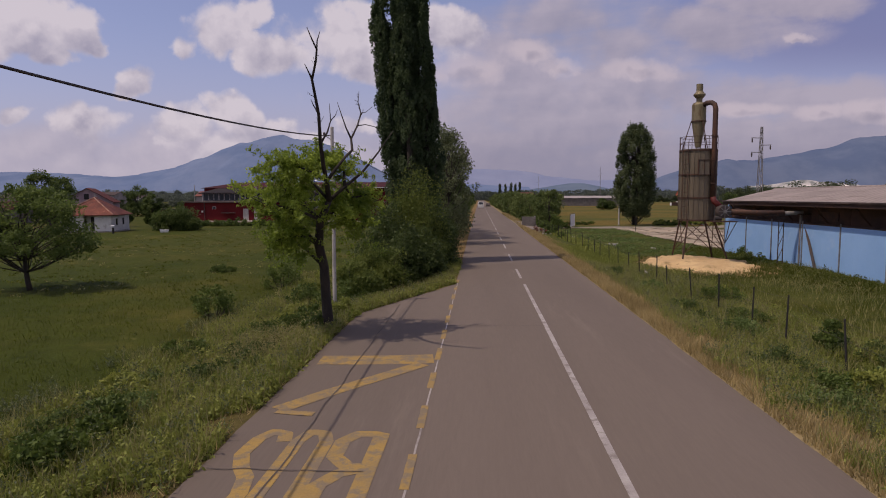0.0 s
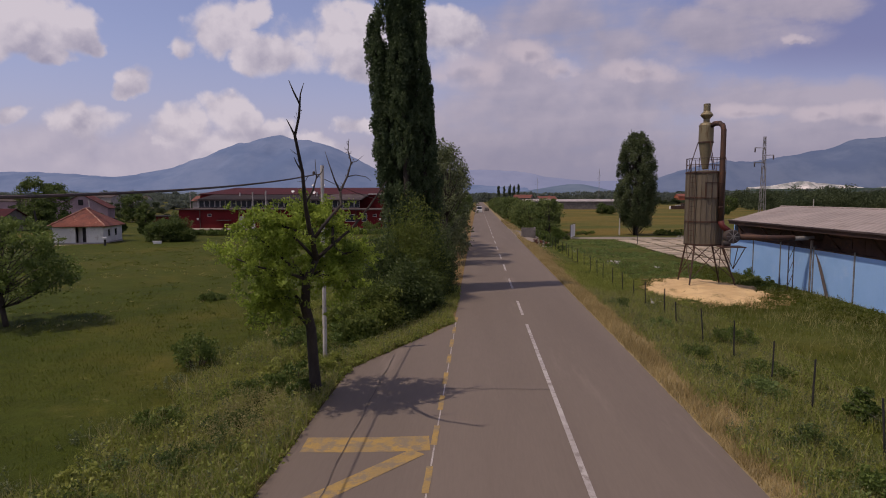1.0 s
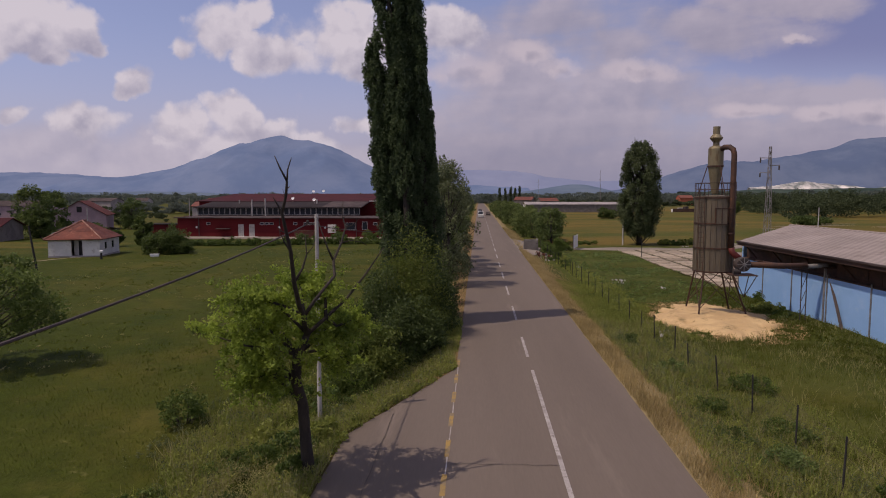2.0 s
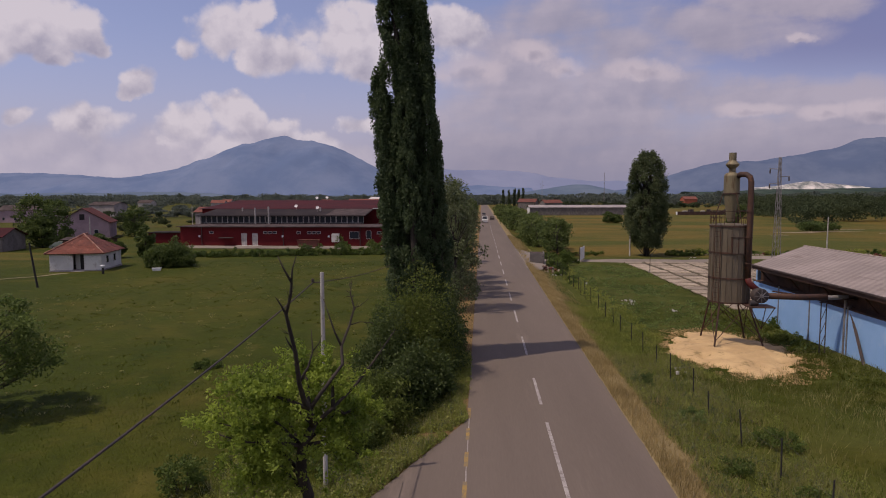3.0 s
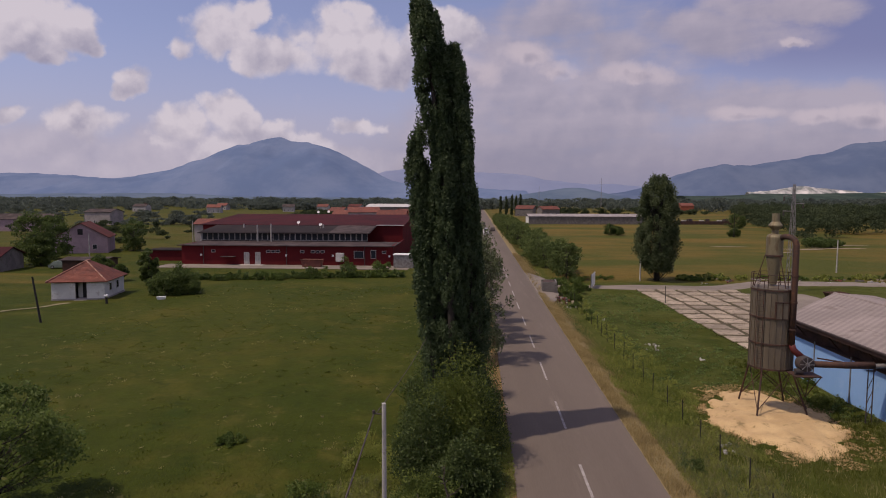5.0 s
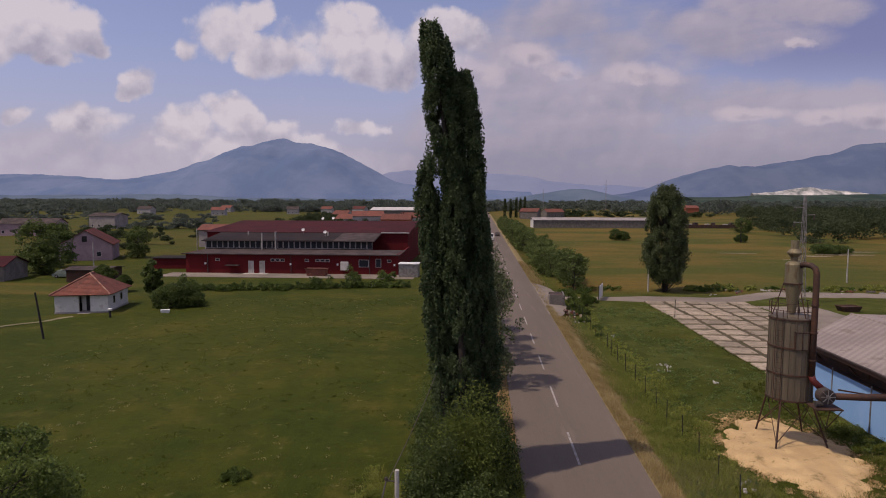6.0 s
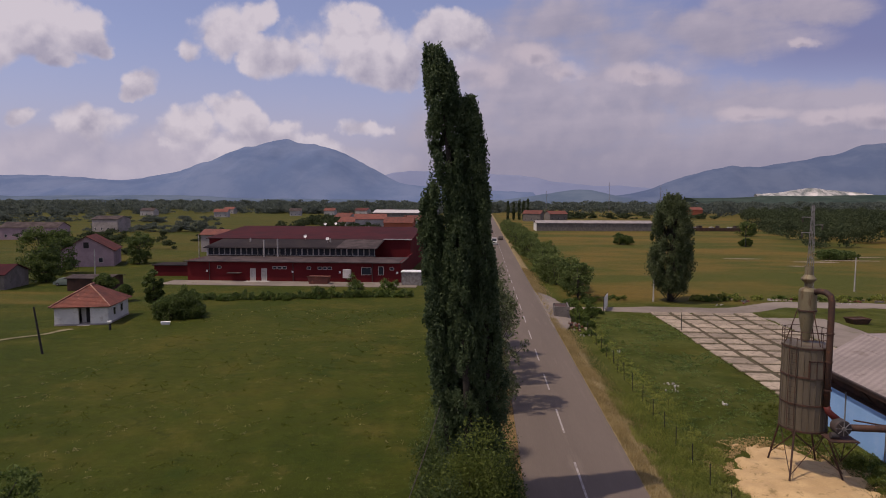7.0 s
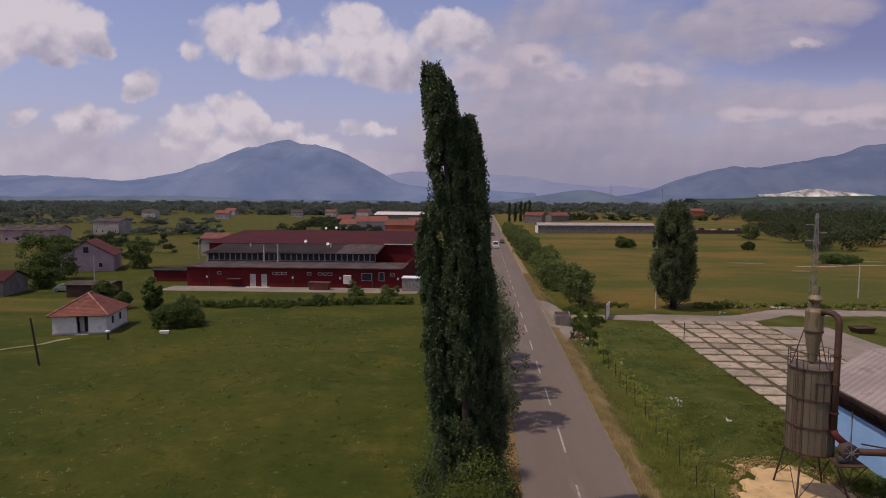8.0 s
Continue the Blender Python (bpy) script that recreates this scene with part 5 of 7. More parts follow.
for j in range(N + 1):
    for i in range(N + 1):
        x, y = 8.8 + 12.2 * i / N, 35.4 + 17.0 * j / N
        d = math.hypot((x - 14.85 + 0.06 * (44.0 - y)) / 4.2, (y - 43.9) / 6.6)
        d += 0.22 * noise.noise(Vector((x * 0.45, y * 0.45, 2))) + 0.24 * noise.noise(Vector((x * 1.3, y * 1.3, 5)))
        z = land(x, y) + 0.50 * max(0.0, 1 - d * d) ** 1.3 + (0.05 + 0.07 * min(1, d * d)) * (noise.noise(Vector((x * 1.6, y * 1.6, 7))) + 0.6 * noise.noise(Vector((x * 4.1, y * 4.1, 3)))) - 0.30 * max(0.0, min(1.0, (d - 0.72) / 0.35))
        ps.v.append((x, y, z))
ps.f = [(j * (N + 1) + i, j * (N + 1) + i + 1, (j + 1) * (N + 1) + i + 1, (j + 1) * (N + 1) + i) for j in range(N) for i in range(N)]
blades("mound_grass", (9.2, 35.0, 19, 50), 16000, 0.22, 0.012, M_GRASS, "grass growing through the edge of the sawdust", 93, mask=lambda x, y, r: 0.62 + 0.25 * r.random() < math.hypot((x - 14.85 + 0.06 * (44.0 - y)) / 4.2, (y - 43.9) / 6.6) + 0.5 * noise.noise(Vector((x * 0.9, y * 0.9, 2))) < 1.35)
solo("sawdust_mound", ps, M_SAWDUST, "low spread heap of pale yellow sawdust under the silo", "pile", smooth=True)

frng2 = np.random.default_rng(41)
flakes = []
while len(flakes) < 1900:
    a, q = frng2.random() * 6.283, 0.80 + 0.34 * frng2.random() ** 1.6
    x, y = 14.85 + 4.2 * q * math.cos(a), 43.9 + 6.6 * q * math.sin(a)
    if noise.noise(Vector((x * 0.8, y * 0.8, 51))) > -0.1:
        flakes.append((x, y, land(x, y) + 0.035))
solo("sawdust_scatter", leaf_mesh("sawdust_scatter", flakes, (0.16, 0.16, 0.03), 9, 0.040, M_SAWDUST, frng2), M_SAWDUST, "loose sawdust strewn in the grass round the heap", "sawdust", kind="stuff")

# warehouse: blue wall, dark open strip under the eaves, low roof; it stands a little askew to the road
wh = thing("warehouse", (20.85, 54.6, 0), 0, label="long low warehouse with blue wall, dark eaves and grey sheet roof", category="warehouse")
for i in range(11):
    y1 = 1.6 - 4.4 * i
    part("wall_panel", Shape().block(0.70, y1 - 4.36, -0.9, 0.9, y1, 2.25, 0.015), M_BLUE, wh, "sky-blue wall panel")
    part("wall_post", Shape().box(0.64, y1 - 0.05, -0.9, 0.70, y1 + 0.03, 2.45), M_STEEL, wh)
    part("upper_board", Shape().box(1.25, y1 - 4.36, 2.2, 1.40, y1, 3.75), M_BROWN, wh, "dark brown boarding under the eaves")
    if i % 2:
        part("opening", Shape().box(1.19, y1 - 3.2, 2.5, 1.26, y1 - 1.0, 3.1), M_RUST, wh)
    part("bracket", Shape().tube([(1.2, y1 - 2, 2.4), (0.15, y1 - 2, 3.62)], 0.05, 5), M_RUST, wh)
part("gable_wall", Shape().add([(0.9, 1.4, -0.9), (13.0, 11.0, -0.9), (13.0, 11.0, 3.6), (0.9, 1.4, 3.6), (0.9, 1.6, -0.9), (13.0, 11.2, -0.9), (13.0, 11.2, 3.6), (0.9, 1.6, 3.6)], [(0, 1, 2, 3), (7, 6, 5, 4), (0, 4, 5, 1), (1, 5, 6, 2), (2, 6, 7, 3), (3, 7, 4, 0)]), M_BLUE, wh)
part("ledge", Shape().box(0.70, -46.2, 2.25, 1.26, 1.6, 2.32), M_BROWN, wh)
EAVE, RIDGE = (0.0, 3.72), (6.7, 4.78)
for i in range(25):
    y1 = 0.3 - 2.0 * i
    for (xa, za), (xb, zb), n in ((EAVE, RIDGE, 3), (RIDGE, (13.4, 3.72), 2)):
        for k in range(n):
            p, q = k / n, (k + 1) / n
            z_a, z_b = za + (zb - za) * p, za + (zb - za) * q
            x_a, x_b = xa + (xb - xa) * p, xa + (xb - xa) * q
            ya, yb = y1 + 0.82 * x_a, y1 + 0.82 * x_b
            lap = 0.012 * ((k + i) % 2)
            sh = Shape().add([(x_a, ya - 1.99, z_a + lap), (x_b, yb - 1.99, z_b + lap), (x_b, yb, z_b + lap + 0.01), (x_a, ya, z_a + lap + 0.01),
                              (x_a, ya - 1.99, z_a - 0.05), (x_b, yb - 1.99, z_b - 0.05), (x_b, yb, z_b - 0.05), (x_a, ya, z_a - 0.05)],
                             [(0, 1, 2, 3), (7, 6, 5, 4), (0, 4, 5, 1), (1, 5, 6, 2), (2, 6, 7, 3), (3, 7, 4, 0)])
            part("roof_sheet", sh, M_ROOF_SHEET, wh)
part("fascia", Shape().box(-0.06, -47, 3.42, 0.0, 0.3, 3.66), M_BROWN, wh)
part("gutter", Shape().box(-0.16, -47, 3.66, 0.0, 0.3, 3.76), M_PALEROOF, wh)
part("ridge_cap", Shape().tube([(6.7, -42, 4.78), (6.7, 5.8, 4.78)], 0.10, 6), M_ROOF_SHEET, wh)

# fence along the yard
fence = thing("wire_fence", (0, 0, 0), label="line of thin dark fence posts with sagging wire", category="fence")
fence_posts = [10.4 + 2.99 * i for i in range(31)]
frng = np.random.default_rng(17)
tops = []
for y in fence_posts:
    x = 9.45 + frng.normal(0, 0.08)
    g, h = land(x, y), 1.45 + frng.normal(0, 0.1)
    l = frng.normal(0, 0.05, 2)
    tops.append((x + l[0], y + l[1], g + h))
    part("post", Shape().tube([(x, y, g - 0.2), (x + l[0], y + l[1], g + h)], [0.030, 0.026], 6), M_POST, fence)
for k in (0.92, 0.5):
    for i in range(len(tops) - 1):
        a, b = Vector(tops[i]), Vector(tops[i + 1])
        a.z -= (1 - k) * 1.1
        b.z -= (1 - k) * 1.1
        part("wire", Shape().tube([a, a.lerp(b, 0.5) - Vector((0, 0, 0.03)), b], 0.004, 3, False), M_DARK_STEEL, fence)


# ---- poles and lines ----
def concrete_pole(x, y, top, label):
    ob = thing("concrete_pole", (x, y, land(x, y)), label=label, category="utility pole", group="poles along the road")
    g = land(x, y)
    part("shaft", Shape().tube([(0, 0, -0.3), (0, 0, top - g)], [0.078, 0.062], 10), M_CONCRETE, ob)
    part("bracket", Shape().tube([(-0.32, 0, top - g - 0.32), (0.05, 0, top - g - 0.32)], 0.02, 5), M_DARK_STEEL, ob)
    part("insulator", Shape().lathe([(0.02, top - g - 0.34), (0.05, top - g - 0.30), (0.05, top - g - 0.22), (0.02, top - g - 0.20)], 8, -0.3, 0), M_DARK_STEEL, ob)
    return ob


concrete_pole(-5.65, 23.6, 6.75, "slim pale concrete utility pole behind the half-dead tree")
concrete_pole(-4.6, -20.0, 7.1, "slim pale concrete utility pole in the meadow")
wires = thing("overhead_cable", (0, 0, 0), label="thick black overhead cable hanging between the poles", category="cable")


def cable(a, b, sag, r, n=24):
    a, b = Vector(a), Vector(b)
    return Shape().tube([a.lerp(b, k / n) - Vector((0, 0, sag * 4 * (k / n) * (1 - k / n))) for k in range(n + 1)], r, 6)


part("span", cable((-5.95, 23.6, 6.42), (-4.9, -20.0, 6.8), 1.02, 0.022), M_DARK_STEEL, wires)
part("span", cable((-5.9, 23.6, 6.42), (-5.0, 62.0, 6.0), 0.9, 0.014), M_DARK_STEEL, wires)

lp = thing("leaning_pole", (-50.0, 70.2, land(-50, 70)), label="dark leaning wooden pole standing in the meadow", category="pole")
part("shaft", Shape().tube([(0, 0, -0.3), (-0.75, 0.0, 5.0)], [0.12, 0.09], 8), M_POST, lp)
for i, (x, y, h, m) in enumerate([(64.6, 126, 6.2, M_CONCRETE), (21.4, 86.9, 2.4, M_POST), (-71, 152, 8, M_CONCRETE), (118, 303, 9, M_POST), (90, 236, 8, M_POST), (24.4, 111, 3.8, M_CONCRETE), (-84, 132, 6, M_CONCRETE)]):
    q = thing("pole", (x, y, land(x, y)), label="pale concrete pole in the meadow" if m is M_CONCRETE else "thin dark wooden pole", category="pole", group="far poles")
    part("shaft", Shape().tube([(0, 0, -0.3), (0, 0, h)], [0.14, 0.09] if h > 3 else [0.045, 0.04], 8), m, q)


def pylon(x, y, h):
    """A slim lattice mast with three arms."""
    ob = thing("lattice_pylon", (x, y, land(x, y)), label="slim grey lattice power pylon with short arms", category="pylon", group="pylons")
    w0, w1 = 0.46, 0.12
    for sx in (-1, 1):
        for sy in (-1, 1):
            part("leg", Shape().tube([(sx * w0, sy * w0, -0.2), (sx * w1, sy * w1, h)], 0.05, 4), M_STEEL, ob)
    steps = 11
    for i in range(steps):
        a, b = i / steps, (i + 1) / steps
        wa, wb = w0 + (w1 - w0) * a, w0 + (w1 - w0) * b
        for s in (-1, 1):
            t = s if i % 2 else -s
            part("lattice_bar", Shape().tube([(-wa * t, s * wa, a * h), (wb * t, s * wb, b * h)], 0.028, 4), M_STEEL, ob)
            part("lattice_bar", Shape().tube([(s * wa, -wa * t, a * h), (s * wb, wb * t, b * h)], 0.028, 4), M_STEEL, ob)
    for z, d in ((h * 0.75, -1), (h * 0.82, 1), (h * 0.89, -1)):
        arm = part("arm", Shape().tube([(0, 0, z), (1.5 * d, 0, z + 0.05)], 0.06, 5), M_STEEL, ob)
        part("insulator", Shape().lathe([(0.03, z - 0.7), (0.11, z - 0.6), (0.11, z - 0.1), (0.03, z)], 8, 1.4 * d, 0), M_DARK_STEEL, arm)
    return ob


pylon(44.0, 101.3, 15.9)
for x, y, h in ((118, 620, 34), (60, 640, 26), (150, 560, 30)):
    pylon(x, y, h)


# ---- yard: concrete slabs, track, rubble ----
ts = Shape()
TN = 60
for i in range(TN + 1):
    x = 6.0 + 90.0 * i / TN
    turn_off = min(1.0, max(0.0, (x - 33) / 12))
    mid = 103.2 + 6.5 * turn_off * turn_off * (3 - 2 * turn_off) + 0.4 * noise.noise(Vector((x * 0.15, 0, 3)))
    half = (1.5 + 1.6 * min(1, max(0, (x - 12) / 10))) + 0.4 * noise.noise(Vector((x * 0.4, 2, 3)))
    for k in range(7):
        y = mid + half * (k / 3 - 1)
        edge = 0.10 if k in (0, 6) else 0.0
        ts.v.append((x, y, land(x, y) + 0.05 - edge))
ts.f = [(i * 7 + k, (i + 1) * 7 + k, (i + 1) * 7 + k + 1, i * 7 + k + 1) for i in range(TN) for k in range(6)]
solo("gravel_track", ts, M_TRACK, "pale dusty gravel track leading off the road", "track", kind="structure", smooth=True)
ap = Shape()
AN = 24
for j in range(AN + 1):
    for i in range(AN + 1):
        x, y = 36.0 + 9 * i / AN, 62.0 + 37 * j / AN
        inside = min(i, j, AN - i, AN - j) > 0
        ap.v.append((x + 0.6 * noise.noise(Vector((x * 0.3, y * 0.3, 4))), y, land(x, y) + (0.03 if inside else -0.10)))
ap.f = [(j * (AN + 1) + i, j * (AN + 1) + i + 1, (j + 1) * (AN + 1) + i + 1, (j + 1) * (AN + 1) + i) for j in range(AN) for i in range(AN)]
solo("yard_ground", ap, M_TRACK, "dusty bare ground of the yard beside the warehouse", "yard", kind="structure", smooth=True)
bed = Shape()
for j in range(31):
    for i in range(13):
        x, y = 20.7 + 15.9 * i / 12, 58.6 + 42.6 * j / 30
        rim = i in (0, 12) or j in (0, 30)
        bed.v.append((x + (0.4 * noise.noise(Vector((x * 0.4, y * 0.4, 14))) if rim else 0), y, land(x, y) + (-0.08 if rim else 0.045)))
bed.f = [(j * 13 + i, j * 13 + i + 1, (j + 1) * 13 + i + 1, (j + 1) * 13 + i) for j in range(30) for i in range(12)]
solo("slab_bed", bed, surface("brown_dirt", (0.090, 0.068, 0.044), (0.062, 0.054, 0.028), 0.5, 7.0, 0.95, 0.4, wear=(0.055, 0.060, 0.018), worn=0.54), "brown dirt and withered weeds under the concrete slabs", "dirt", kind="structure", smooth=True)
slab_floor = thing("pavement_slabs", (0, 0, 0), label="field of weathered concrete slabs with weeds in the joints", category="pavement", kind="structure")
slab_me = Shape().block(-1.22, -1.13, -0.2, 1.22, 1.13, 0.07, 0.06).done("concrete_slab", M_SLAB)
srng = np.random.default_rng(31)
for j in range(14):
    for i in range(5):
        x, y = 22.6 + 3.05 * i - 0.02 * j, 60.6 + 3.0 * j
        if y > 101 or srng.random() < 0.012:
            continue
        sl = new("concrete_slab", slab_me)
        sl.parent = slab_floor
        sl.matrix_basis = pose(x + srng.normal(0, 0.05), y + srng.normal(0, 0.05), land(x, y) + 0.06 + srng.normal(0, 0.012), srng.normal(0, 0.5), srng.normal(0, 0.5), srng.normal(0, 0.9))
blades("slab_weeds", (20.8, 59, 37, 101), 40000, 0.12, 0.035, M_JOINT, "withered brown weeds in the joints of the slabs", 91, mask=lambda x, y, r: x < 36.5 and (abs(((x - 22.6 + 1.52) % 3.05) - 0.02) < 0.17 or abs(((y - 60.6 + 1.5) % 3.0) - 0.02) < 0.17))

es = Shape()
for j in range(25):
    y = 84 + 1.3 * j
    w = 3.7 * math.sin(math.pi * (j + 1) / 26) ** 0.5 + 0.5 * noise.noise(Vector((0, y * 0.5, 8)))
    for k in range(5):
        x = 5.2 + w * k / 4
        es.v.append((x, y, max(land(x, y) + 0.05, -0.06 - 0.05 * k) - (0.12 if k == 4 else 0)))
es.f = [(j * 5 + k, j * 5 + k + 1, (j + 1) * 5 + k + 1, (j + 1) * 5 + k) for j in range(24) for k in range(4)]
solo("gravel_shoulder", es, M_TRACK, "pale gravel shoulder where the track meets the road", "shoulder", kind="structure", smooth=True)
for i, (x, y, r, h) in enumerate([(10.2, 88.5, 0.9, 1.3), (9.8, 91.5, 0.9, 2.0), (11.5, 95.5, 0.9, 3.0), (10.6, 98.0, 1.2, 1.6), (13.0, 99.0, 1.0, 1.2), (9.6, 84.5, 0.7, 0.7), (10.4, 80.0, 0.6, 0.6), (9.9, 75.5, 0.5, 0.5), (10.2, 105.5, 1.3, 1.8), (13.5, 108.5, 1.2, 1.2)]):
    bush("wayside_bush", (x, y, land(x, y)), r, h, 520 + i, M_HEDGE, "scrubby green bush beside the roadside hut", 26, 80, 0.11, group="bushes by the hut")

# roadside hut of concrete blocks with rubble beside it
hut = thing("concrete_bin", (7.3, 93.6, land(7.3, 93.6)), -4, label="low roofless hut of grey concrete blocks at the roadside", category="hut")
part("wall", Shape().block(-1.0, -1.3, -0.2, 1.0, -1.12, 1.75, 0.02), M_BLOCK, hut)
part("wall", Shape().block(0.84, -1.12, -0.2, 1.02, 2.6, 1.75, 0.02), M_BLOCK, hut, "pale concrete side")
part("wall", Shape().block(-1.02, -1.12, -0.2, -0.84, 1.0, 1.5, 0.02), M_BLOCK, hut)
part("back_wall", Shape().block(-1.0, 2.6, -0.2, 1.0, 2.78, 1.6, 0.02), M_BLOCK, hut)
part("contents", Shape().block(-0.8, -1.0, -0.1, 0.8, 2.5, 1.55, 0.1), M_RUST, hut, "dark rusty scrap inside")
rub = thing("rubble_heap", (7.9, 88.4, land(7.9, 88.4)), label="heap of broken brick and concrete rubble beside the hut", category="rubble")
rrng = np.random.default_rng(8)
for i in range(70):
    q = rrng.normal(0, 1, 2) * (1.1, 1.5)
    s = 0.10 + 0.16 * rrng.random()
    c = Shape().block(-s, -s * 0.7, -s * 0.5, s, s * 0.7, s * 0.5, s * 0.2)
    o = part("chunk", c, (M_SLAB, M_TILE, M_BLOCK)[i % 3], rub)
    o.matrix_basis = pose(q[0], q[1], max(0.02, 0.55 - 0.3 * math.hypot(*q)), *(rrng.random(3) * 120))
for i, (x, y) in enumerate([(13.0, 63.3), (13.6, 63.0), (13.2, 61.6), (16.0, 58.4), (7.0, 108), (8.0, 108.8), (6.4, 107.2), (11.2, 75.5), (10.6, 39.5), (10.2, 38.8), (8.9, 84.0), (46, 106), (52, 109), (55, 110.5), (34, 108.5), (-2.6, 33.6)]):
    d = Shape()
    for k in range(5):
        q = rrng.normal(0, 0.35, 2)
        s = 0.04 + 0.09 * rrng.random()
        d.block(q[0] - s, q[1] - s * 0.6, -0.02, q[0] + s, q[1] + s * 0.6, 0.05 + 0.10 * rrng.random(), 0.015)
    solo("litter", d, M_FRAME if i % 2 else M_CONCRETE, "scattered pale litter and stones lying in the grass", "litter", "litter", at=(x, y, land(x, y) + 0.03), turn_deg=i * 40)

for i in range(16):
    x = 35 + 2.3 * i + rrng.normal(0, 0.8)
    y = 113.0 + 0.02 * x + rrng.normal(0, 0.7)
    d = Shape()
    for k in range(7):
        q = rrng.normal(0, 0.7, 2) * (1.2, 0.5)
        c = 0.08 + 0.2 * rrng.random()
        d.block(q[0] - c, q[1] - c * 0.6, -0.02, q[0] + c, q[1] + c * 0.6, 0.08 + 0.25 * rrng.random(), 0.02)
    solo("dumped_rubble", d, (M_CONCRETE, M_SLAB, M_TILE, M_BLOCK)[i % 4], "dumped pale and reddish rubble along the track", "rubble", "rubble along the track", at=(x, y, land(x, y) + 0.02), turn_deg=i * 31)
for i, (x, y, w, d) in enumerate([(86, 181, 9, 1.6), (98, 186, 12, 1.4), (76, 170, 4, 0.9), (112, 178, 9, 1.6), (106, 196, 10, 1.5), (70, 189, 8, 1.2)]):
    bp = Shape()
    bp.v = [(0, 0, 0.05)] + [(math.cos(a * 0.2618) * w * (0.7 + 0.5 * noise.noise(Vector((a, i, 1)))), math.sin(a * 0.2618) * d * (0.7 + 0.5 * noise.noise(Vector((a, i, 5)))), 0.03) for a in range(24)]
    bp.f = [(0, 1 + k, 1 + (k + 1) % 24) for k in range(24)]
    solo("bare_patch", bp, M_SLAB, "pale bare patch of gravel in the dry meadow", "bare ground", "bare patches", kind="structure", at=(x, y, land(x, y) + 0.06))
tray = thing("rusty_skip", (47.0, 94.5, land(47.0, 94.5)), 8, label="low rusty brown skip lying beside the gravel track", category="skip")
part("body", Shape().add([(-1.0, -0.7, 0.0), (1.0, -0.7, 0.0), (1.0, 0.7, 0.0), (-1.0, 0.7, 0.0), (-1.35, -0.9, 0.75), (1.35, -0.9, 0.75), (1.35, 0.9, 0.75), (-1.35, 0.9, 0.75), (-1.25, -0.78, 0.62), (1.25, -0.78, 0.62), (1.25, 0.78, 0.62), (-1.25, 0.78, 0.62)],
     [(3, 2, 1, 0), (0, 1, 5, 4), (1, 2, 6, 5), (2, 3, 7, 6), (3, 0, 4, 7), (4, 5, 9, 8), (5, 6, 10, 9), (6, 7, 11, 10), (7, 4, 8, 11), (8, 9, 10, 11)]), M_RUST, tray)
part("rim", Shape().tube([(-1.35, -0.9, 0.75), (1.35, -0.9, 0.75), (1.35, 0.9, 0.75), (-1.35, 0.9, 0.75), (-1.35, -0.9, 0.75)], 0.05, 5), M_RUST, tray)
gate = thing("gate_panel", (15.2, 103.0, land(15.2, 103)), 72, label="white sheet gate panel on dark posts at the track", category="gate")
part("panel", Shape().box(-2.0, -0.03, 0.25, 2.0, 0.03, 2.2), M_WHITE, gate, "white sheet")
for s in (-2.05, 0.0, 2.05):
    part("post", Shape().box(s - 0.05, 0.03, -0.2, s + 0.05, 0.13, 2.35), M_DARK_STEEL, gate)


# ---- buildings ----
def slope(shape, a, b, c, d, thick=0.12):
    """A roof plane from its four corners (any quadrilateral), with thickness."""
    n = (Vector(b) - Vector(a)).cross(Vector(d) - Vector(a)).normalized() * thick
    pts = [Vector(p) for p in (a, b, c, d)]
    return shape.add([tuple(p) for p in pts] + [tuple(p - n) for p in pts], [(0, 1, 2, 3), (7, 6, 5, 4), (0, 4, 5, 1), (1, 5, 6, 2), (2, 6, 7, 3), (3, 7, 4, 0)])


def opening(parent, x0, x1, y, z0, z1, axis="y", side=-1, frame_mat=None, glass=None, name="window", bars=1):
    """A window or door: a frame proud of the wall, and a pane set back in it."""
    frame_mat, glass = frame_mat or M_FRAME, glass or M_GLASS
    t = 0.07
    def bx(a, b, za, zb, d0, d1):
        d0, d1 = y + side * d0, y + side * d1
        lo, hi = min(d0, d1), max(d0, d1)
        return Shape().box(a, lo, za, b, hi, zb) if axis == "y" else Shape().box(lo, a, za, hi, b, zb)
    fr = bx(x0, x1, z0, z0 + t, -0.02, 0.05)
    for s in (bx(x0, x1, z1 - t, z1, -0.02, 0.05), bx(x0, x0 + t, z0, z1, -0.02, 0.05), bx(x1 - t, x1, z0, z1, -0.02, 0.05)):
        fr.add(s.v, s.f)
    for k in range(1, bars):
        xm = x0 + (x1 - x0) * k / bars
        s = bx(xm - 0.03, xm + 0.03, z0, z1, -0.02, 0.045)
        fr.add(s.v, s.f)
    w = part(name, fr, frame_mat, parent)
    part("pane", bx(x0 + t, x1 - t, z0 + t, z1 - t, -0.02, 0.012), glass, w)
    return w


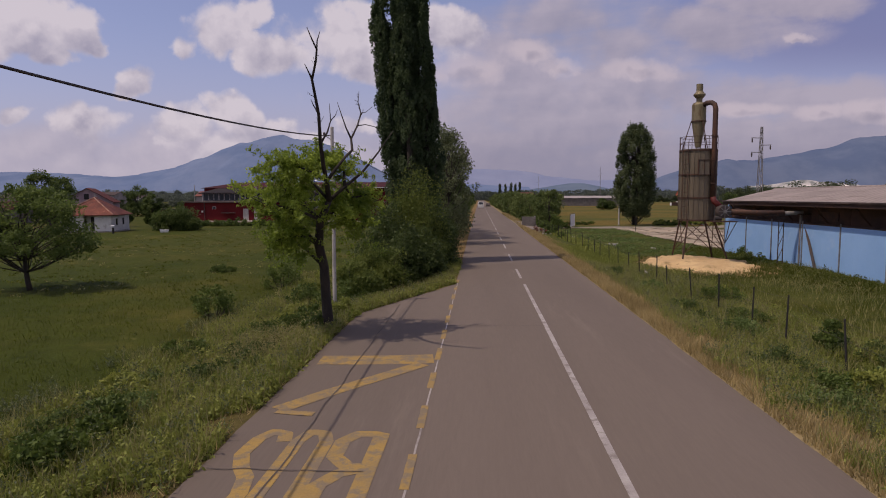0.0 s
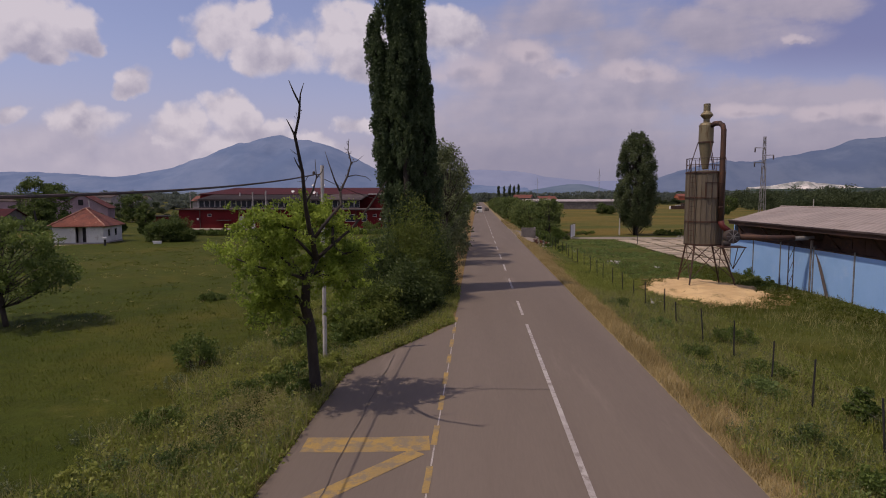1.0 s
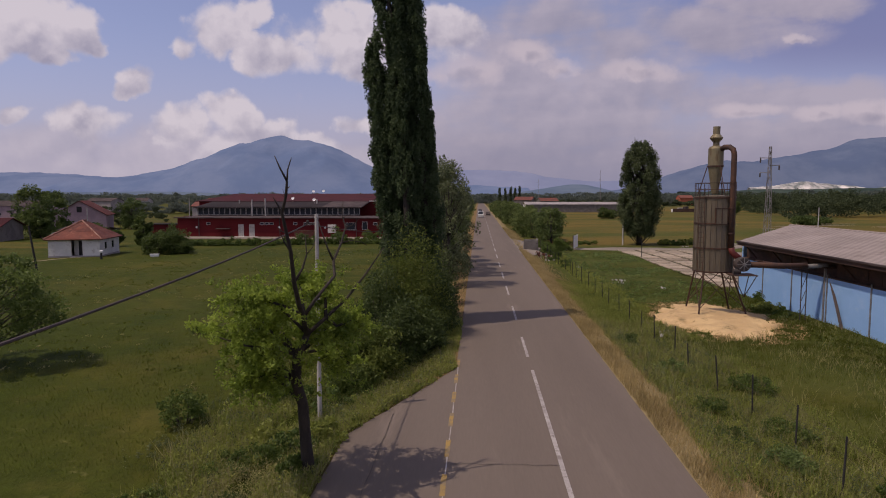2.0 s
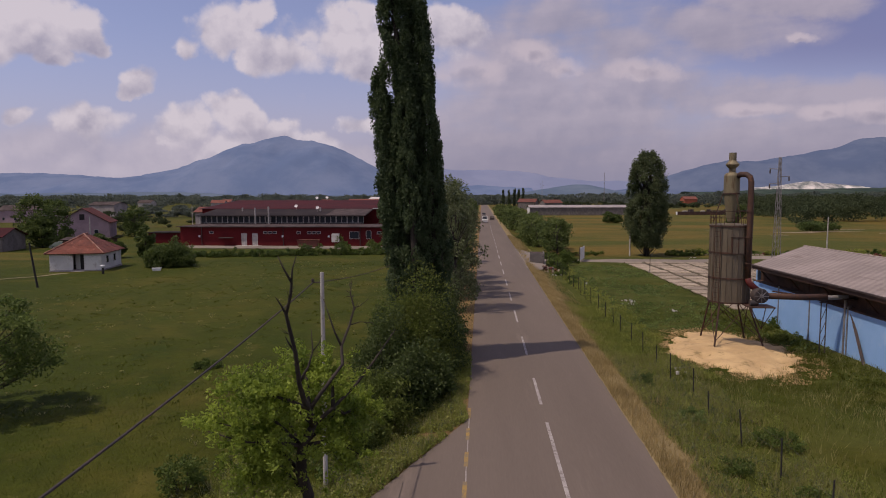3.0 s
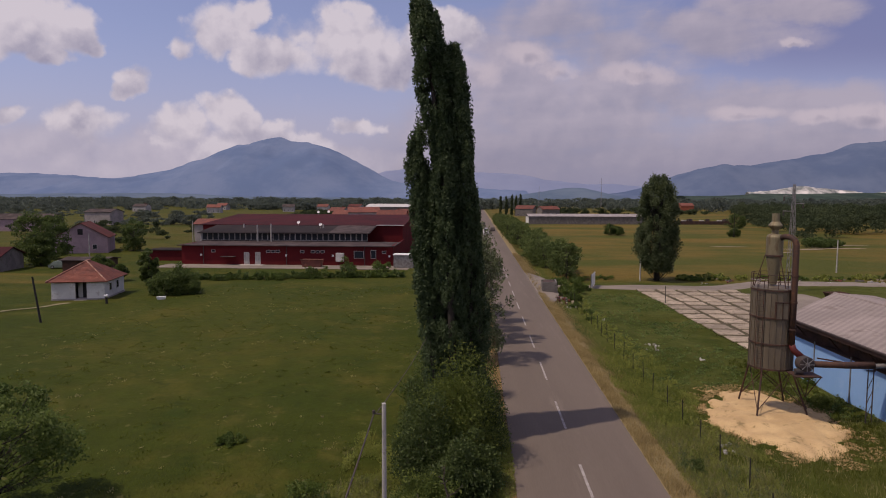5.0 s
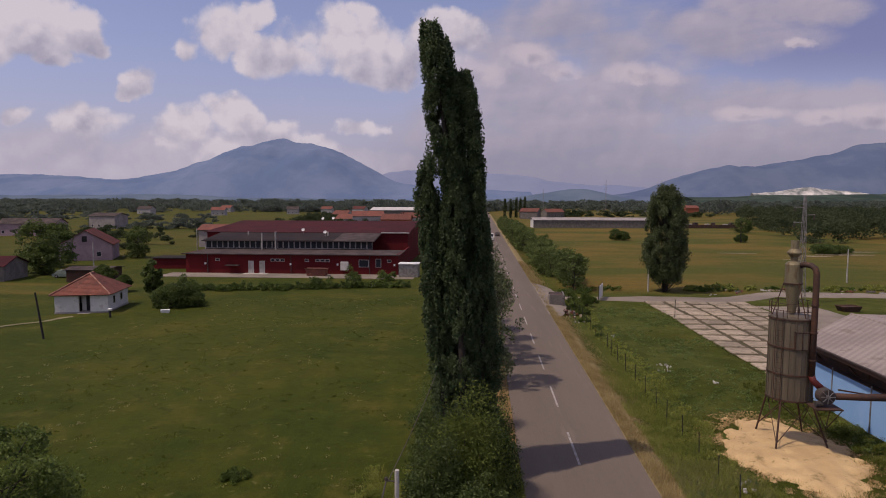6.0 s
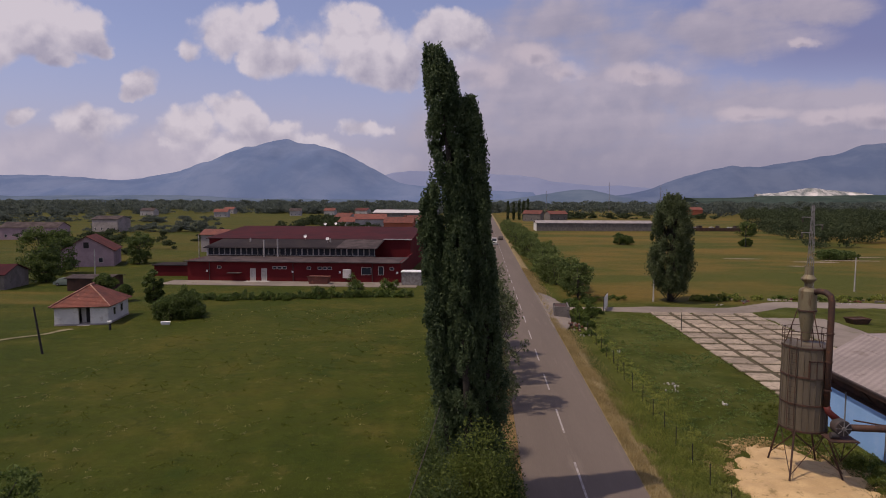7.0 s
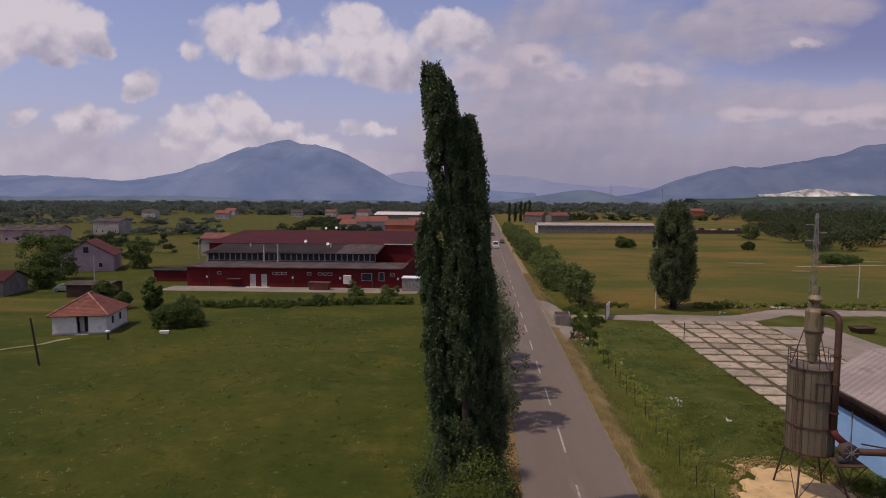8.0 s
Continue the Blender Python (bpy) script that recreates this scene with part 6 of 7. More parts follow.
def cottage():
    """The small whitewashed house with a hipped clay roof."""
    ob = thing("cottage", (-56.3, 88.6, -0.95), 13, label="small whitewashed cottage with a hipped clay tile roof", category="house")
    hw, hd, H = 3.25, 3.9, 2.55
    part("plinth", Shape().box(-hw - 0.06, -hd - 0.06, -0.4, hw + 0.06, hd + 0.06, 0.28), M_GREYWALL, ob)
    part("wall", Shape().box(-hw, -hd, 0.28, -0.35, -hd + 0.3, H), M_WHITEWALL, ob, "front wall")
    part("wall", Shape().box(1.05, -hd, 0.28, hw, -hd + 0.3, H), M_WHITEWALL, ob)
    part("wall", Shape().box(hw - 0.3, -hd + 0.3, 0.28, hw, hd, H), M_WHITEWALL, ob)
    part("wall", Shape().box(-hw, -hd + 0.3, 0.28, -hw + 0.3, hd, H), M_WHITEWALL, ob)
    part("wall", Shape().box(-hw + 0.3, hd - 0.3, 0.28, hw - 0.3, hd, H), M_WHITEWALL, ob)
    part("porch_wall", Shape().box(-0.35, -hd + 1.0, 0.28, 1.05, -hd + 1.2, H), M_WHITEWALL, ob)
    part("door", Shape().box(0.25, -hd + 0.94, 0.28, 0.95, -hd + 1.0, 2.3), M_DARK, ob, "dark wooden door")
    part("step", Shape().box(-0.4, -hd - 0.5, -0.3, 1.1, -hd + 0.3, 0.12), M_CONCRETE, ob)
    opening(ob, -2.2, -1.2, hw, 1.0, 2.1, "x", 1)
    opening(ob, 0.6, 1.6, hw, 1.0, 2.1, "x", 1)
    e, top, r = 0.45, 4.95, 0.7
    E4 = [(-hw - e, -hd - e, H), (hw + e, -hd - e, H), (hw + e, hd + e, H), (-hw - e, hd + e, H)]
    A, B = (0, -r, top), (0, r, top)
    roof = Shape()
    slope(roof, E4[0], E4[1], A, A)
    slope(roof, E4[1], E4[2], B, A)
    slope(roof, E4[2], E4[3], B, B)
    slope(roof, E4[3], E4[0], A, B)
    rf = part("roof", roof, M_TILE, ob, "faded clay tile roof")
    for row in range(17):
        k0 = row / 17
        za = H + (top - H) * k0
        wx, wy = (hw + e) * (1 - k0), (hd + e) + (r - hd - e) * k0
        part("tile_course", Shape().box(-wx, -wy - 0.02, za - 0.01, wx, -wy + 0.16, za + 0.022), M_TILE, rf)
        part("tile_course", Shape().box(wx - 0.16, -wy, za - 0.01, wx + 0.02, wy, za + 0.022), M_TILE, rf)
    for p in (E4[0], E4[1]):
        part("hip_tile", Shape().tube([Vector(p) + Vector((0, 0, 0.06)), Vector(A) + Vector((0, 0, 0.08))], 0.09, 6), M_HIP, rf, "pale hip tiles")
    part("ridge_tile", Shape().tube([(0, -r, top + 0.06), (0, r, top + 0.06)], 0.11, 6), M_HIP, rf)
    return ob


cottage()


def gabled(name, at, turn_deg, w, d, h, rise, wall_mat, roof_mat, label, ridge="x", windows=0, group="", door=False, chimney=False):
    ob = thing(name, at, turn_deg, label, "house", group)
    part("wall", Shape().box(-w / 2, -d / 2, -0.5, w / 2, d / 2, h), wall_mat, ob)
    e = 0.4
    rf = Shape()
    if ridge == "x":
        slope(rf, (-w / 2 - e, -d / 2 - e, h - 0.05), (w / 2 + e, -d / 2 - e, h - 0.05), (w / 2 + e, 0, h + rise), (-w / 2 - e, 0, h + rise))
        slope(rf, (w / 2 + e, d / 2 + e, h - 0.05), (-w / 2 - e, d / 2 + e, h - 0.05), (-w / 2 - e, 0, h + rise), (w / 2 + e, 0, h + rise))
        for s in (-1, 1):
            part("gable", Shape().add([(s * (w / 2 - 0.05), -d / 2, h), (s * (w / 2 - 0.05), d / 2, h), (s * (w / 2 - 0.05), 0, h + rise - 0.12), (s * w / 2, -d / 2, h), (s * w / 2, d / 2, h), (s * w / 2, 0, h + rise - 0.12)],
                                      [(0, 1, 2), (5, 4, 3), (0, 3, 4, 1), (1, 4, 5, 2), (2, 5, 3, 0)]), wall_mat, ob)
    else:
        slope(rf, (w / 2 + e, -d / 2 - e, h - 0.05), (w / 2 + e, d / 2 + e, h - 0.05), (0, d / 2 + e, h + rise), (0, -d / 2 - e, h + rise))
        slope(rf, (-w / 2 - e, d / 2 + e, h - 0.05), (-w / 2 - e, -d / 2 - e, h - 0.05), (0, -d / 2 - e, h + rise), (0, d / 2 + e, h + rise))
        for s in (-1, 1):
            part("gable", Shape().add([(-w / 2, s * (d / 2 - 0.05), h), (w / 2, s * (d / 2 - 0.05), h), (0, s * (d / 2 - 0.05), h + rise - 0.12), (-w / 2, s * d / 2, h), (w / 2, s * d / 2, h), (0, s * d / 2, h + rise - 0.12)],
                                      [(0, 1, 2), (5, 4, 3), (0, 3, 4, 1), (1, 4, 5, 2), (2, 5, 3, 0)]), wall_mat, ob)
    part("roof", rf, roof_mat, ob)
    for k in range(windows):
        x = -w / 2 + w * (k + 0.5) / windows
        opening(ob, x - 0.5, x + 0.5, -d / 2, 1.0, min(h - 0.3, 2.2))
    if door:
        part("door", Shape().box(w / 2, -0.6, -0.2, w / 2 + 0.05, 0.6, 2.0), M_DARK, ob)
    if chimney:
        part("chimney", Shape().box(w * 0.2, 0.4, h + rise * 0.4, w * 0.2 + 0.6, 1.0, h + rise + 0.9), M_TILE, ob)
    return ob


# barn with a pinkish gable, houses farther off
barn = gabled("barn", (-101.5, 158.0, -1.0), 24, 11.5, 13.0, 3.9, 3.6, M_PINK, M_TILE_DARK, "pinkish plastered barn with a dark red tile roof", "y", 2)
part("loft_hatch", Shape().box(-0.7, -6.56, 4.6, 0.4, -6.5, 6.0), M_DARK, barn, "dark loft opening")
part("barn_door", Shape().box(-5.2, -6.57, -0.3, -2.6, -6.5, 2.5), M_BROWN, barn, "dark boarded door")
lean = part("lean_to", Shape().box(-9.2, -5.5, -0.4, -5.8, -1.0, 2.2), M_BROWN, barn, "dark boarded lean-to")
part("lean_to_roof", slope(Shape(), (-9.6, -5.9, 2.15), (-5.7, -5.9, 2.9), (-5.7, -0.6, 2.9), (-9.6, -0.6, 2.15)), M_GREYROOF, lean)
gabled("shed", (-74.2, 117.0, -1.0), 4, 7.5, 5.0, 2.4, 0.35, M_BROWN, M_PALEROOF, "low dark shed with a flat pale roof behind the cottage", "x")
gabled("grey_house", (-95.5, 117.0, -1.0), 10, 11.0, 8.0, 2.9, 1.5, M_BLOCK, M_DULLROOF, "low grey house with a brown roof beside trees", "x", 3)
gabled("village_house", (-185, 250, -1), 8, 22, 10, 5.0, 2.0, M_PINK, M_PALEROOF, "long pale village house among trees", "x", 5, "village houses")
gabled("village_house", (-190, 310, -1), -5, 14, 10, 6.5, 1.5, M_GREYWALL, M_PALEROOF, "tall grey village house", "x", 4, "village houses")
VILLAGE = [(-95, 420, 12, 9, 5.0, M_VILLAGE, M_TILE), (-62, 330, 16, 11, 6.5, M_VILLAGE, M_TILE), (-44, 310, 14, 10, 5.5, M_ORANGE, M_TILE), (-75, 345, 12, 9, 4.5, M_VILLAGE, M_TILE), (-40, 345, 12, 9, 5.5, M_VILLAGE, M_TILE),
           (-190, 620, 11, 9, 5.0, M_VILLAGE, M_PALEROOF), (-160, 640, 11, 9, 5.0, M_VILLAGE, M_TILE), (-130, 660, 14, 10, 5.0, M_VILLAGE, M_TILE_DARK), (-100, 640, 12, 9, 4.5, M_VILLAGE, M_PALEROOF), (-240, 560, 12, 9, 5.0, M_VILLAGE, M_TILE), (-330, 600, 14, 9, 5.0, M_VILLAGE, M_PALEROOF),
           (36, 500, 14, 12, 6.0, M_BLOCK, M_TILE), (58, 540, 16, 11, 5.0, M_BLOCK, M_TILE), (205, 640, 13, 10, 7.5, M_ORANGE, M_TILE), (-290, 700, 12, 9, 5.0, M_VILLAGE, M_TILE), (-60, 700, 12, 9, 5.0, M_VILLAGE, M_TILE)]
for i, (x, y, w, d, h, wm, rm) in enumerate(VILLAGE):
    gabled("village_house", (x, y, -1), (i * 37) % 50 - 25, w, d, h, 2.6, wm, rm, "orange rendered house with a clay tile roof" if wm is M_ORANGE else "white village house with a pitched roof", "x", 3, "village houses", chimney=i % 2 == 0)


def factory():
    """The dark red works: a low front, a window band behind it, the hall at the back."""
    ob = thing("red_factory", (0, 0, -0.93), label="long dark red factory with a window band and brown roofs", category="factory")
    y0, y1, y2, y3 = 130.0, 140.5, 151.0, 198.0
    part("front_wall", Shape().box(-63.2, y0, -0.5, -19.7, y0 + 0.3, 4.05), M_REDWALL, ob)
    part("side_wall", Shape().box(-63.2, y0 + 0.3, -0.5, -62.9, y2, 4.1), M_REDWALL, ob)
    part("side_wall", Shape().box(-20.0, y0 + 0.3, -0.5, -19.7, y2, 4.1), M_REDWALL, ob)
    for i in range(14):
        x = -63.7 + 3.17 * i
        part("front_roof_sheet", slope(Shape(), (x, y0 - 0.5, 4.05), (x + 3.14, y0 - 0.5, 4.05), (x + 3.14, y1 + 0.1, 4.12), (x, y1 + 0.1, 4.12), 0.08), M_PALEROOF, ob)
    part("gutter", Shape().box(-63.9, y0 - 0.64, 3.88, -19.4, y0 - 0.5, 4.03), M_PALEROOF, ob)
    # window band
    part("band_sill", Shape().box(-63.7, y1, 3.9, -26.6, y1 + 0.3, 4.28), M_PALEROOF, ob, "grey sill band")
    part("band_head", Shape().box(-63.7, y1, 5.85, -26.6, y1 + 0.3, 6.1), M_GREYROOF, ob)
    for i in range(30):
        x = -63.6 + 1.232 * i
        opening(ob, x, x + 1.14, y1 + 0.2, 4.29, 5.84)
    part("band_backing", Shape().box(-63.6, y1 + 0.3, 3.6, -26.7, y1 + 0.5, 5.9), M_DARK, ob)
    part("band_side", Shape().box(-63.9, y1, 3.6, -63.7, y2, 6.0), M_FRAME, ob)
    part("upper_roof", slope(Shape(), (-64.4, y1 - 0.7, 5.95), (-26.2, y1 - 0.7, 5.95), (-26.2, y2, 7.25), (-64.4, y2, 7.25), 0.14), M_GREYROOF, ob, "dark grey roof")
    part("roof_patch", slope(Shape(), (-35.2, y1 - 0.72, 6.00), (-26.4, y1 - 0.72, 6.00), (-26.4, y2 - 0.2, 7.27), (-35.2, y2 - 0.2, 7.27), 0.03), M_PALEROOF, ob, "paler replaced sheets")
    # hall
    part("hall_wall", Shape().box(-68.0, y2, -0.5, -20.2, y2 + 0.3, 7.3), M_REDWALL, ob)
    part("hall_wall", Shape().box(-20.5, y2 + 0.3, -0.5, -20.2, y3, 7.3), M_REDWALL, ob)
    part("hall_wall", Shape().box(-68.0, y2 + 0.3, -0.5, -67.7, y3, 7.3), M_REDWALL, ob)
    part("hall_wall", Shape().box(-67.7, y3 - 0.3, -0.5, -20.5, y3, 7.3), M_REDWALL, ob)
    ym, zt = 175.0, 9.2
    part("hall_roof", slope(Shape(), (-68.6, y2 - 0.4, 7.3), (-19.8, y2 - 0.4, 7.3), (-19.8, ym, zt), (-68.6, ym, zt)), M_DULLROOF, ob, "red-brown roof")
    part("hall_roof", slope(Shape(), (-19.8, y3 + 0.4, 7.3), (-68.6, y3 + 0.4, 7.3), (-68.6, ym, zt), (-19.8, ym, zt)), M_DULLROOF, ob)
    part("parapet", Shape().box(-26.4, y2 - 0.46, 7.2, -19.8, y2 - 0.34, 7.42), M_FRAME, ob)
    for x in (-67.85, -20.35):
        part("gable", Shape().add([(x - 0.14, y2, 7.3), (x - 0.14, y3, 7.3), (x - 0.14, ym, zt - 0.15), (x + 0.14, y2, 7.3), (x + 0.14, y3, 7.3), (x + 0.14, ym, zt - 0.15)], [(0, 1, 2), (5, 4, 3), (0, 3, 4, 1), (1, 4, 5, 2), (2, 5, 3, 0)]), M_REDWALL, ob)
    part("annex", Shape().box(-91.0, 196.0, -0.5, -83.5, 204.0, 5.4), M_GREYWALL, ob, "grey tower annex")
    part("annex_roof", slope(Shape(), (-91.5, 195.6, 5.4), (-83.0, 195.6, 5.4), (-83.0, 200.0, 7.0), (-91.5, 200.0, 7.0)), M_TILE, ob, "red annex roof")
    part("left_shed", Shape().box(-74.0, 137.0, -0.5, -64.5, 142.0, 2.2), M_REDWALL, ob, "low red side shed")
    part("left_shed_roof", Shape().box(-74.3, 136.7, 2.2, -64.3, 142.3, 2.4), M_GREYROOF, ob)
    # chimneys, vents, dishes
    for x, y, za, zb in ((-50.6, 139.2, 4.0, 7.7), (-47.6, 139.2, 4.0, 8.0), (-56.5, 147.0, 6.3, 7.6), (-38.0, 147.0, 6.3, 7.7)):
        part("chimney", Shape().tube([(x, y, za), (x, y, zb)], 0.17, 8), M_CONCRETE, ob)
    for x, y, z in ((-44.5, 149.6, 7.9), (-46.0, 174.0, 9.8), (-43.2, 174.2, 9.9), (-38.4, 146.0, 7.6)):
        part("satellite_dish", Shape().lathe([(0.02, 0.0), (0.22, 0.04), (0.36, 0.14), (0.38, 0.14)], 14), M_WHITE, ob).matrix_basis = pose(x, y, z, 60, 0, 0)
        part("dish_mast", Shape().tube([(x, y + 0.1, z - 1.2), (x, y + 0.1, z)], 0.04, 5), M_STEEL, ob)
    # front doors, windows, lamps
    opening(ob, -50.2, -49.1, y0, 0.1, 2.6, glass=M_CONCRETE, name="door", bars=2)
    opening(ob, -47.9, -46.8, y0, 0.1, 2.6, glass=M_CONCRETE, name="door", bars=2)
    part("steps", Shape().box(-51.0, y0 - 1.6, -0.3, -46.0, y0, 0.1), M_CONCRETE, ob)
    part("canopy", Shape().box(-54.6, y0 - 1.3, 1.65, -51.9, y0, 1.78), M_PALEROOF, ob)
    for x in (-45.6, -44.6, -43.6, -38.6, -36.4, -35.4, -34.4, -57.0, -21.9):
        opening(ob, x, x + 0.85, y0, 2.5, 3.05)
    part("air_unit", Shape().block(-31.2, y0 - 0.7, 0.9, -29.6, y0, 2.6, 0.06), M_FRAME, ob, "pale boxy air unit")
    opening(ob, -27.6, -25.6, y0, 1.5, 3.0)
    opening(ob, -24.2, -23.1, y0, 1.5, 3.2)
    for x in (-59.1, -41.5, -31.9, -20.4):
        part("wall_lamp", Shape().box(x - 0.16, y0 - 0.2, 1.8, x + 0.16, y0, 2.2), M_WHITE, ob)
    for x in (-58.6, -41.4, -25.4):
        part("downpipe", Shape().tube([(x, y0 - 0.12, 0.0), (x, y0 - 0.12, 3.9)], 0.08, 6), M_PALEROOF, ob)
    part("forecourt", Shape().box(-66.0, 123.5, -0.15, -16.0, y0, 0.06), M_TRACK, ob, "pale paved forecourt")
    return ob


factory()
sk = thing("rust_container", (-35.4, 127.3, -0.93), 0, label="small rusty brown-red skip standing on the forecourt", category="skip")
part("body", Shape().add([(-1.8, -0.9, 0.1), (1.8, -0.9, 0.1), (1.8, 0.9, 0.1), (-1.8, 0.9, 0.1), (-2.1, -1.0, 1.5), (2.1, -1.0, 1.5), (2.1, 1.0, 1.5), (-2.1, 1.0, 1.5)], [(3, 2, 1, 0), (0, 1, 5, 4), (1, 2, 6, 5), (2, 3, 7, 6), (3, 0, 4, 7), (4, 5, 6, 7)]), M_TILE, sk)
part("rim", Shape().box(-2.2, -1.1, 1.45, 2.2, -0.95, 1.58), M_RUST, sk)
kb = thing("grey_cabin", (-17.2, 128.0, -1.0), 0, label="small pale grey cabin beside the factory", category="cabin")
part("wall", Shape().block(-1.9, -1.4, -0.2, 1.9, 1.4, 2.6, 0.05), M_STEEL, kb)
part("roof", Shape().block(-2.05, -1.55, 2.6, 2.05, 1.55, 2.75, 0.03), M_WHITE, kb)
hall = thing("white_hall", (-54, 400, -1), -4, label="long pale industrial hall with a white roof", category="hall")
part("wall", Shape().box(-17, -9, -0.5, 17, 9, 8.5), M_BLOCK, hall)
part("roof", slope(slope(Shape(), (-17.5, -9.5, 8.4), (17.5, -9.5, 8.4), (17.5, 0, 10.2), (-17.5, 0, 10.2)), (17.5, 9.5, 8.4), (-17.5, 9.5, 8.4), (-17.5, 0, 10.2), (17.5, 0, 10.2)), M_FRAME, hall)
gw = thing("grey_shed", (56, 352, -1), 3, label="very long low grey shed with a pale roof across the meadow", category="shed")
for i in range(15):
    part("wall_panel", Shape().box(-31 + 4.15 * i, -6, -0.5, -31 + 4.15 * i + 4.1, -5.8, 4.2 + 0.05 * (i % 3)), M_BLOCK, gw)
part("roof", slope(slope(Shape(), (-31.5, -6.4, 4.3), (31.5, -6.4, 4.3), (31.5, 0, 5.6), (-31.5, 0, 5.6)), (31.5, 6.4, 4.3), (-31.5, 6.4, 4.3), (-31.5, 0, 5.6), (31.5, 0, 5.6)), M_GREYWALL, gw)
part("end_wall", Shape().box(-31.1, -5.8, -0.5, -30.9, 6, 4.2), M_WHITEWALL, gw)
yw = thing("yard_wall", (121, 352, -1), 2, label="low dark wall with stored goods behind it", category="wall")
part("wall", Shape().block(-15, -0.2, -0.3, 15, 0.2, 1.9, 0.03), M_BROWN, yw)
for i in range(9):
    solo("stored_goods", Shape().block(-1.2, -1, 0, 1.2, 1, 1.6 + 0.7 * (i % 3), 0.1), (M_WHITE, M_CONCRETE, M_PALEROOF)[i % 3], "pale stacked goods behind the yard wall", "goods", "stored goods", at=(107.5 + 3.2 * i, 354.5, -1.0 + 0.05), turn_deg=i * 13)

# small things by the cottage
wp = thing("water_pump", (-50.0, 82.2, land(-50, 82)), label="dark post with a round white bowl on top in the meadow", category="pump")
part("post", Shape().tube([(0, 0, -0.2), (0, 0, 0.82)], [0.16, 0.14], 10), M_POST, wp)
part("bowl", Shape().lathe([(0.05, 0.80), (0.20, 0.86), (0.28, 1.02), (0.26, 1.12), (0.02, 1.18)], 16), M_WHITE, wp, "white bowl")
tub_scale = 0.7
tb = thing("old_bathtub", (-44.9, 86.2, land(-45, 86)), 20, label="old white bathtub lying in the grass under a bush", category="bathtub")
part("tub", Shape().add([(-0.7, -0.3, 0), (0.7, -0.3, 0), (0.7, 0.3, 0), (-0.7, 0.3, 0), (-0.85, -0.4, 0.55), (0.85, -0.4, 0.55), (0.85, 0.4, 0.55), (-0.85, 0.4, 0.55), (-0.75, -0.3, 0.5), (0.75, -0.3, 0.5), (0.75, 0.3, 0.5), (-0.75, 0.3, 0.5)],
     [(3, 2, 1, 0), (0, 1, 5, 4), (1, 2, 6, 5), (2, 3, 7, 6), (3, 0, 4, 7), (4, 5, 9, 8), (5, 6, 10, 9), (6, 7, 11, 10), (7, 4, 8, 11), (8, 9, 10, 11)]), M_WHITE, tb).scale = (tub_scale, tub_scale, tub_scale)
fp = Shape()
for i in range(21):
    k = i / 20
    x, y = -64.5 + 9.9 * k + 0.35 * math.sin(i * 0.9), 66.0 + 16.2 * k
    fp.v += [(x - 0.34, y + 0.2, land(x - 0.34, y) + 0.07), (x + 0.34, y - 0.2, land(x + 0.34, y) + 0.07)]
fp.f = [(2 * i, 2 * i + 1, 2 * i + 3, 2 * i + 2) for i in range(20)]
solo("footpath", fp, surface("trodden_earth", (0.24, 0.21, 0.13), (0.13, 0.12, 0.055), 0.5, 6.0, 0.95, 0.3), "pale trodden footpath across the meadow to the cottage", "path", kind="structure", smooth=True)


# ---- vehicles far down the road ----
def car(at, turn_deg, w, l, h, paint, label, van=False):
    ob = thing("van" if van else "car", at, turn_deg, label, "van" if van else "car")
    hood = 0.55 * h
    prof = [(-l / 2, 0.25), (l / 2, 0.25), (l / 2, hood * 0.9), (l * 0.36, hood), (l * 0.22, h), (-l * 0.46, h), (-l / 2, hood)] if van else \
           [(-l / 2, 0.25), (l / 2, 0.25), (l / 2, hood * 0.85), (l * 0.22, hood), (l * 0.06, h), (-l * 0.25, h), (-l * 0.42, hood), (-l / 2, hood * 0.95)]
    n = len(prof)
    s = Shape()
    s.add([(x, y * (0.88 if z > hood else 1.0), z) for y in (-w / 2, w / 2) for x, z in prof], [tuple(range(n - 1, -1, -1)), tuple(range(n, 2 * n))] + [(i, (i + 1) % n, n + (i + 1) % n, n + i) for i in range(n)])
    part("body", s, paint, ob)
    a, b = (l * 0.355, l * 0.23) if van else (l * 0.21, l * 0.07)
    part("windscreen", Shape().add([(a + 0.02, -w * 0.42, hood + 0.04), (a + 0.02, w * 0.42, hood + 0.04), (b + 0.02, w * 0.38, h - 0.06), (b + 0.02, -w * 0.38, h - 0.06)], [(0, 1, 2, 3)]), M_GLASS, ob)
    for y in (-1, 1):
        part("headlight", Shape().box(l / 2, y * w * 0.36 - 0.12, 0.55, l / 2 + 0.03, y * w * 0.36 + 0.12, 0.72), M_FRAME, ob)
        for x in (-l * 0.3, l * 0.3):
            wheel = part("wheel", Shape().tube([(x, y * (w / 2 - 0.1), 0.32), (x, y * (w / 2 + 0.03), 0.32)], 0.32, 14), M_TYRE, ob)
            part("rim", Shape().tube([(x, y * (w / 2 + 0.02), 0.32), (x, y * (w / 2 + 0.045), 0.32)], 0.18, 10), M_STEEL, wheel)
    return ob


car((0.45, 225.0, 0.02), -90, 1.95, 4.9, 2.3, M_VAN, "white delivery van on the road", True)
car((3.4, 250.0, 0.02), 90, 1.75, 4.3, 1.5, M_DARK_STEEL, "dark car driving away down the road")
car((0.4, 300.0, 0.02), -90, 1.75, 4.3, 1.5, M_DARK_STEEL, "dark car far down the road")

car((-82.6, 121.0, land(-82.6, 121.0)), 8, 1.7, 4.1, 1.45, M_OLD_CAR, "old dull green car parked beside the grey house")

# ---- hedges and woods ----
hrng = np.random.default_rng(55)
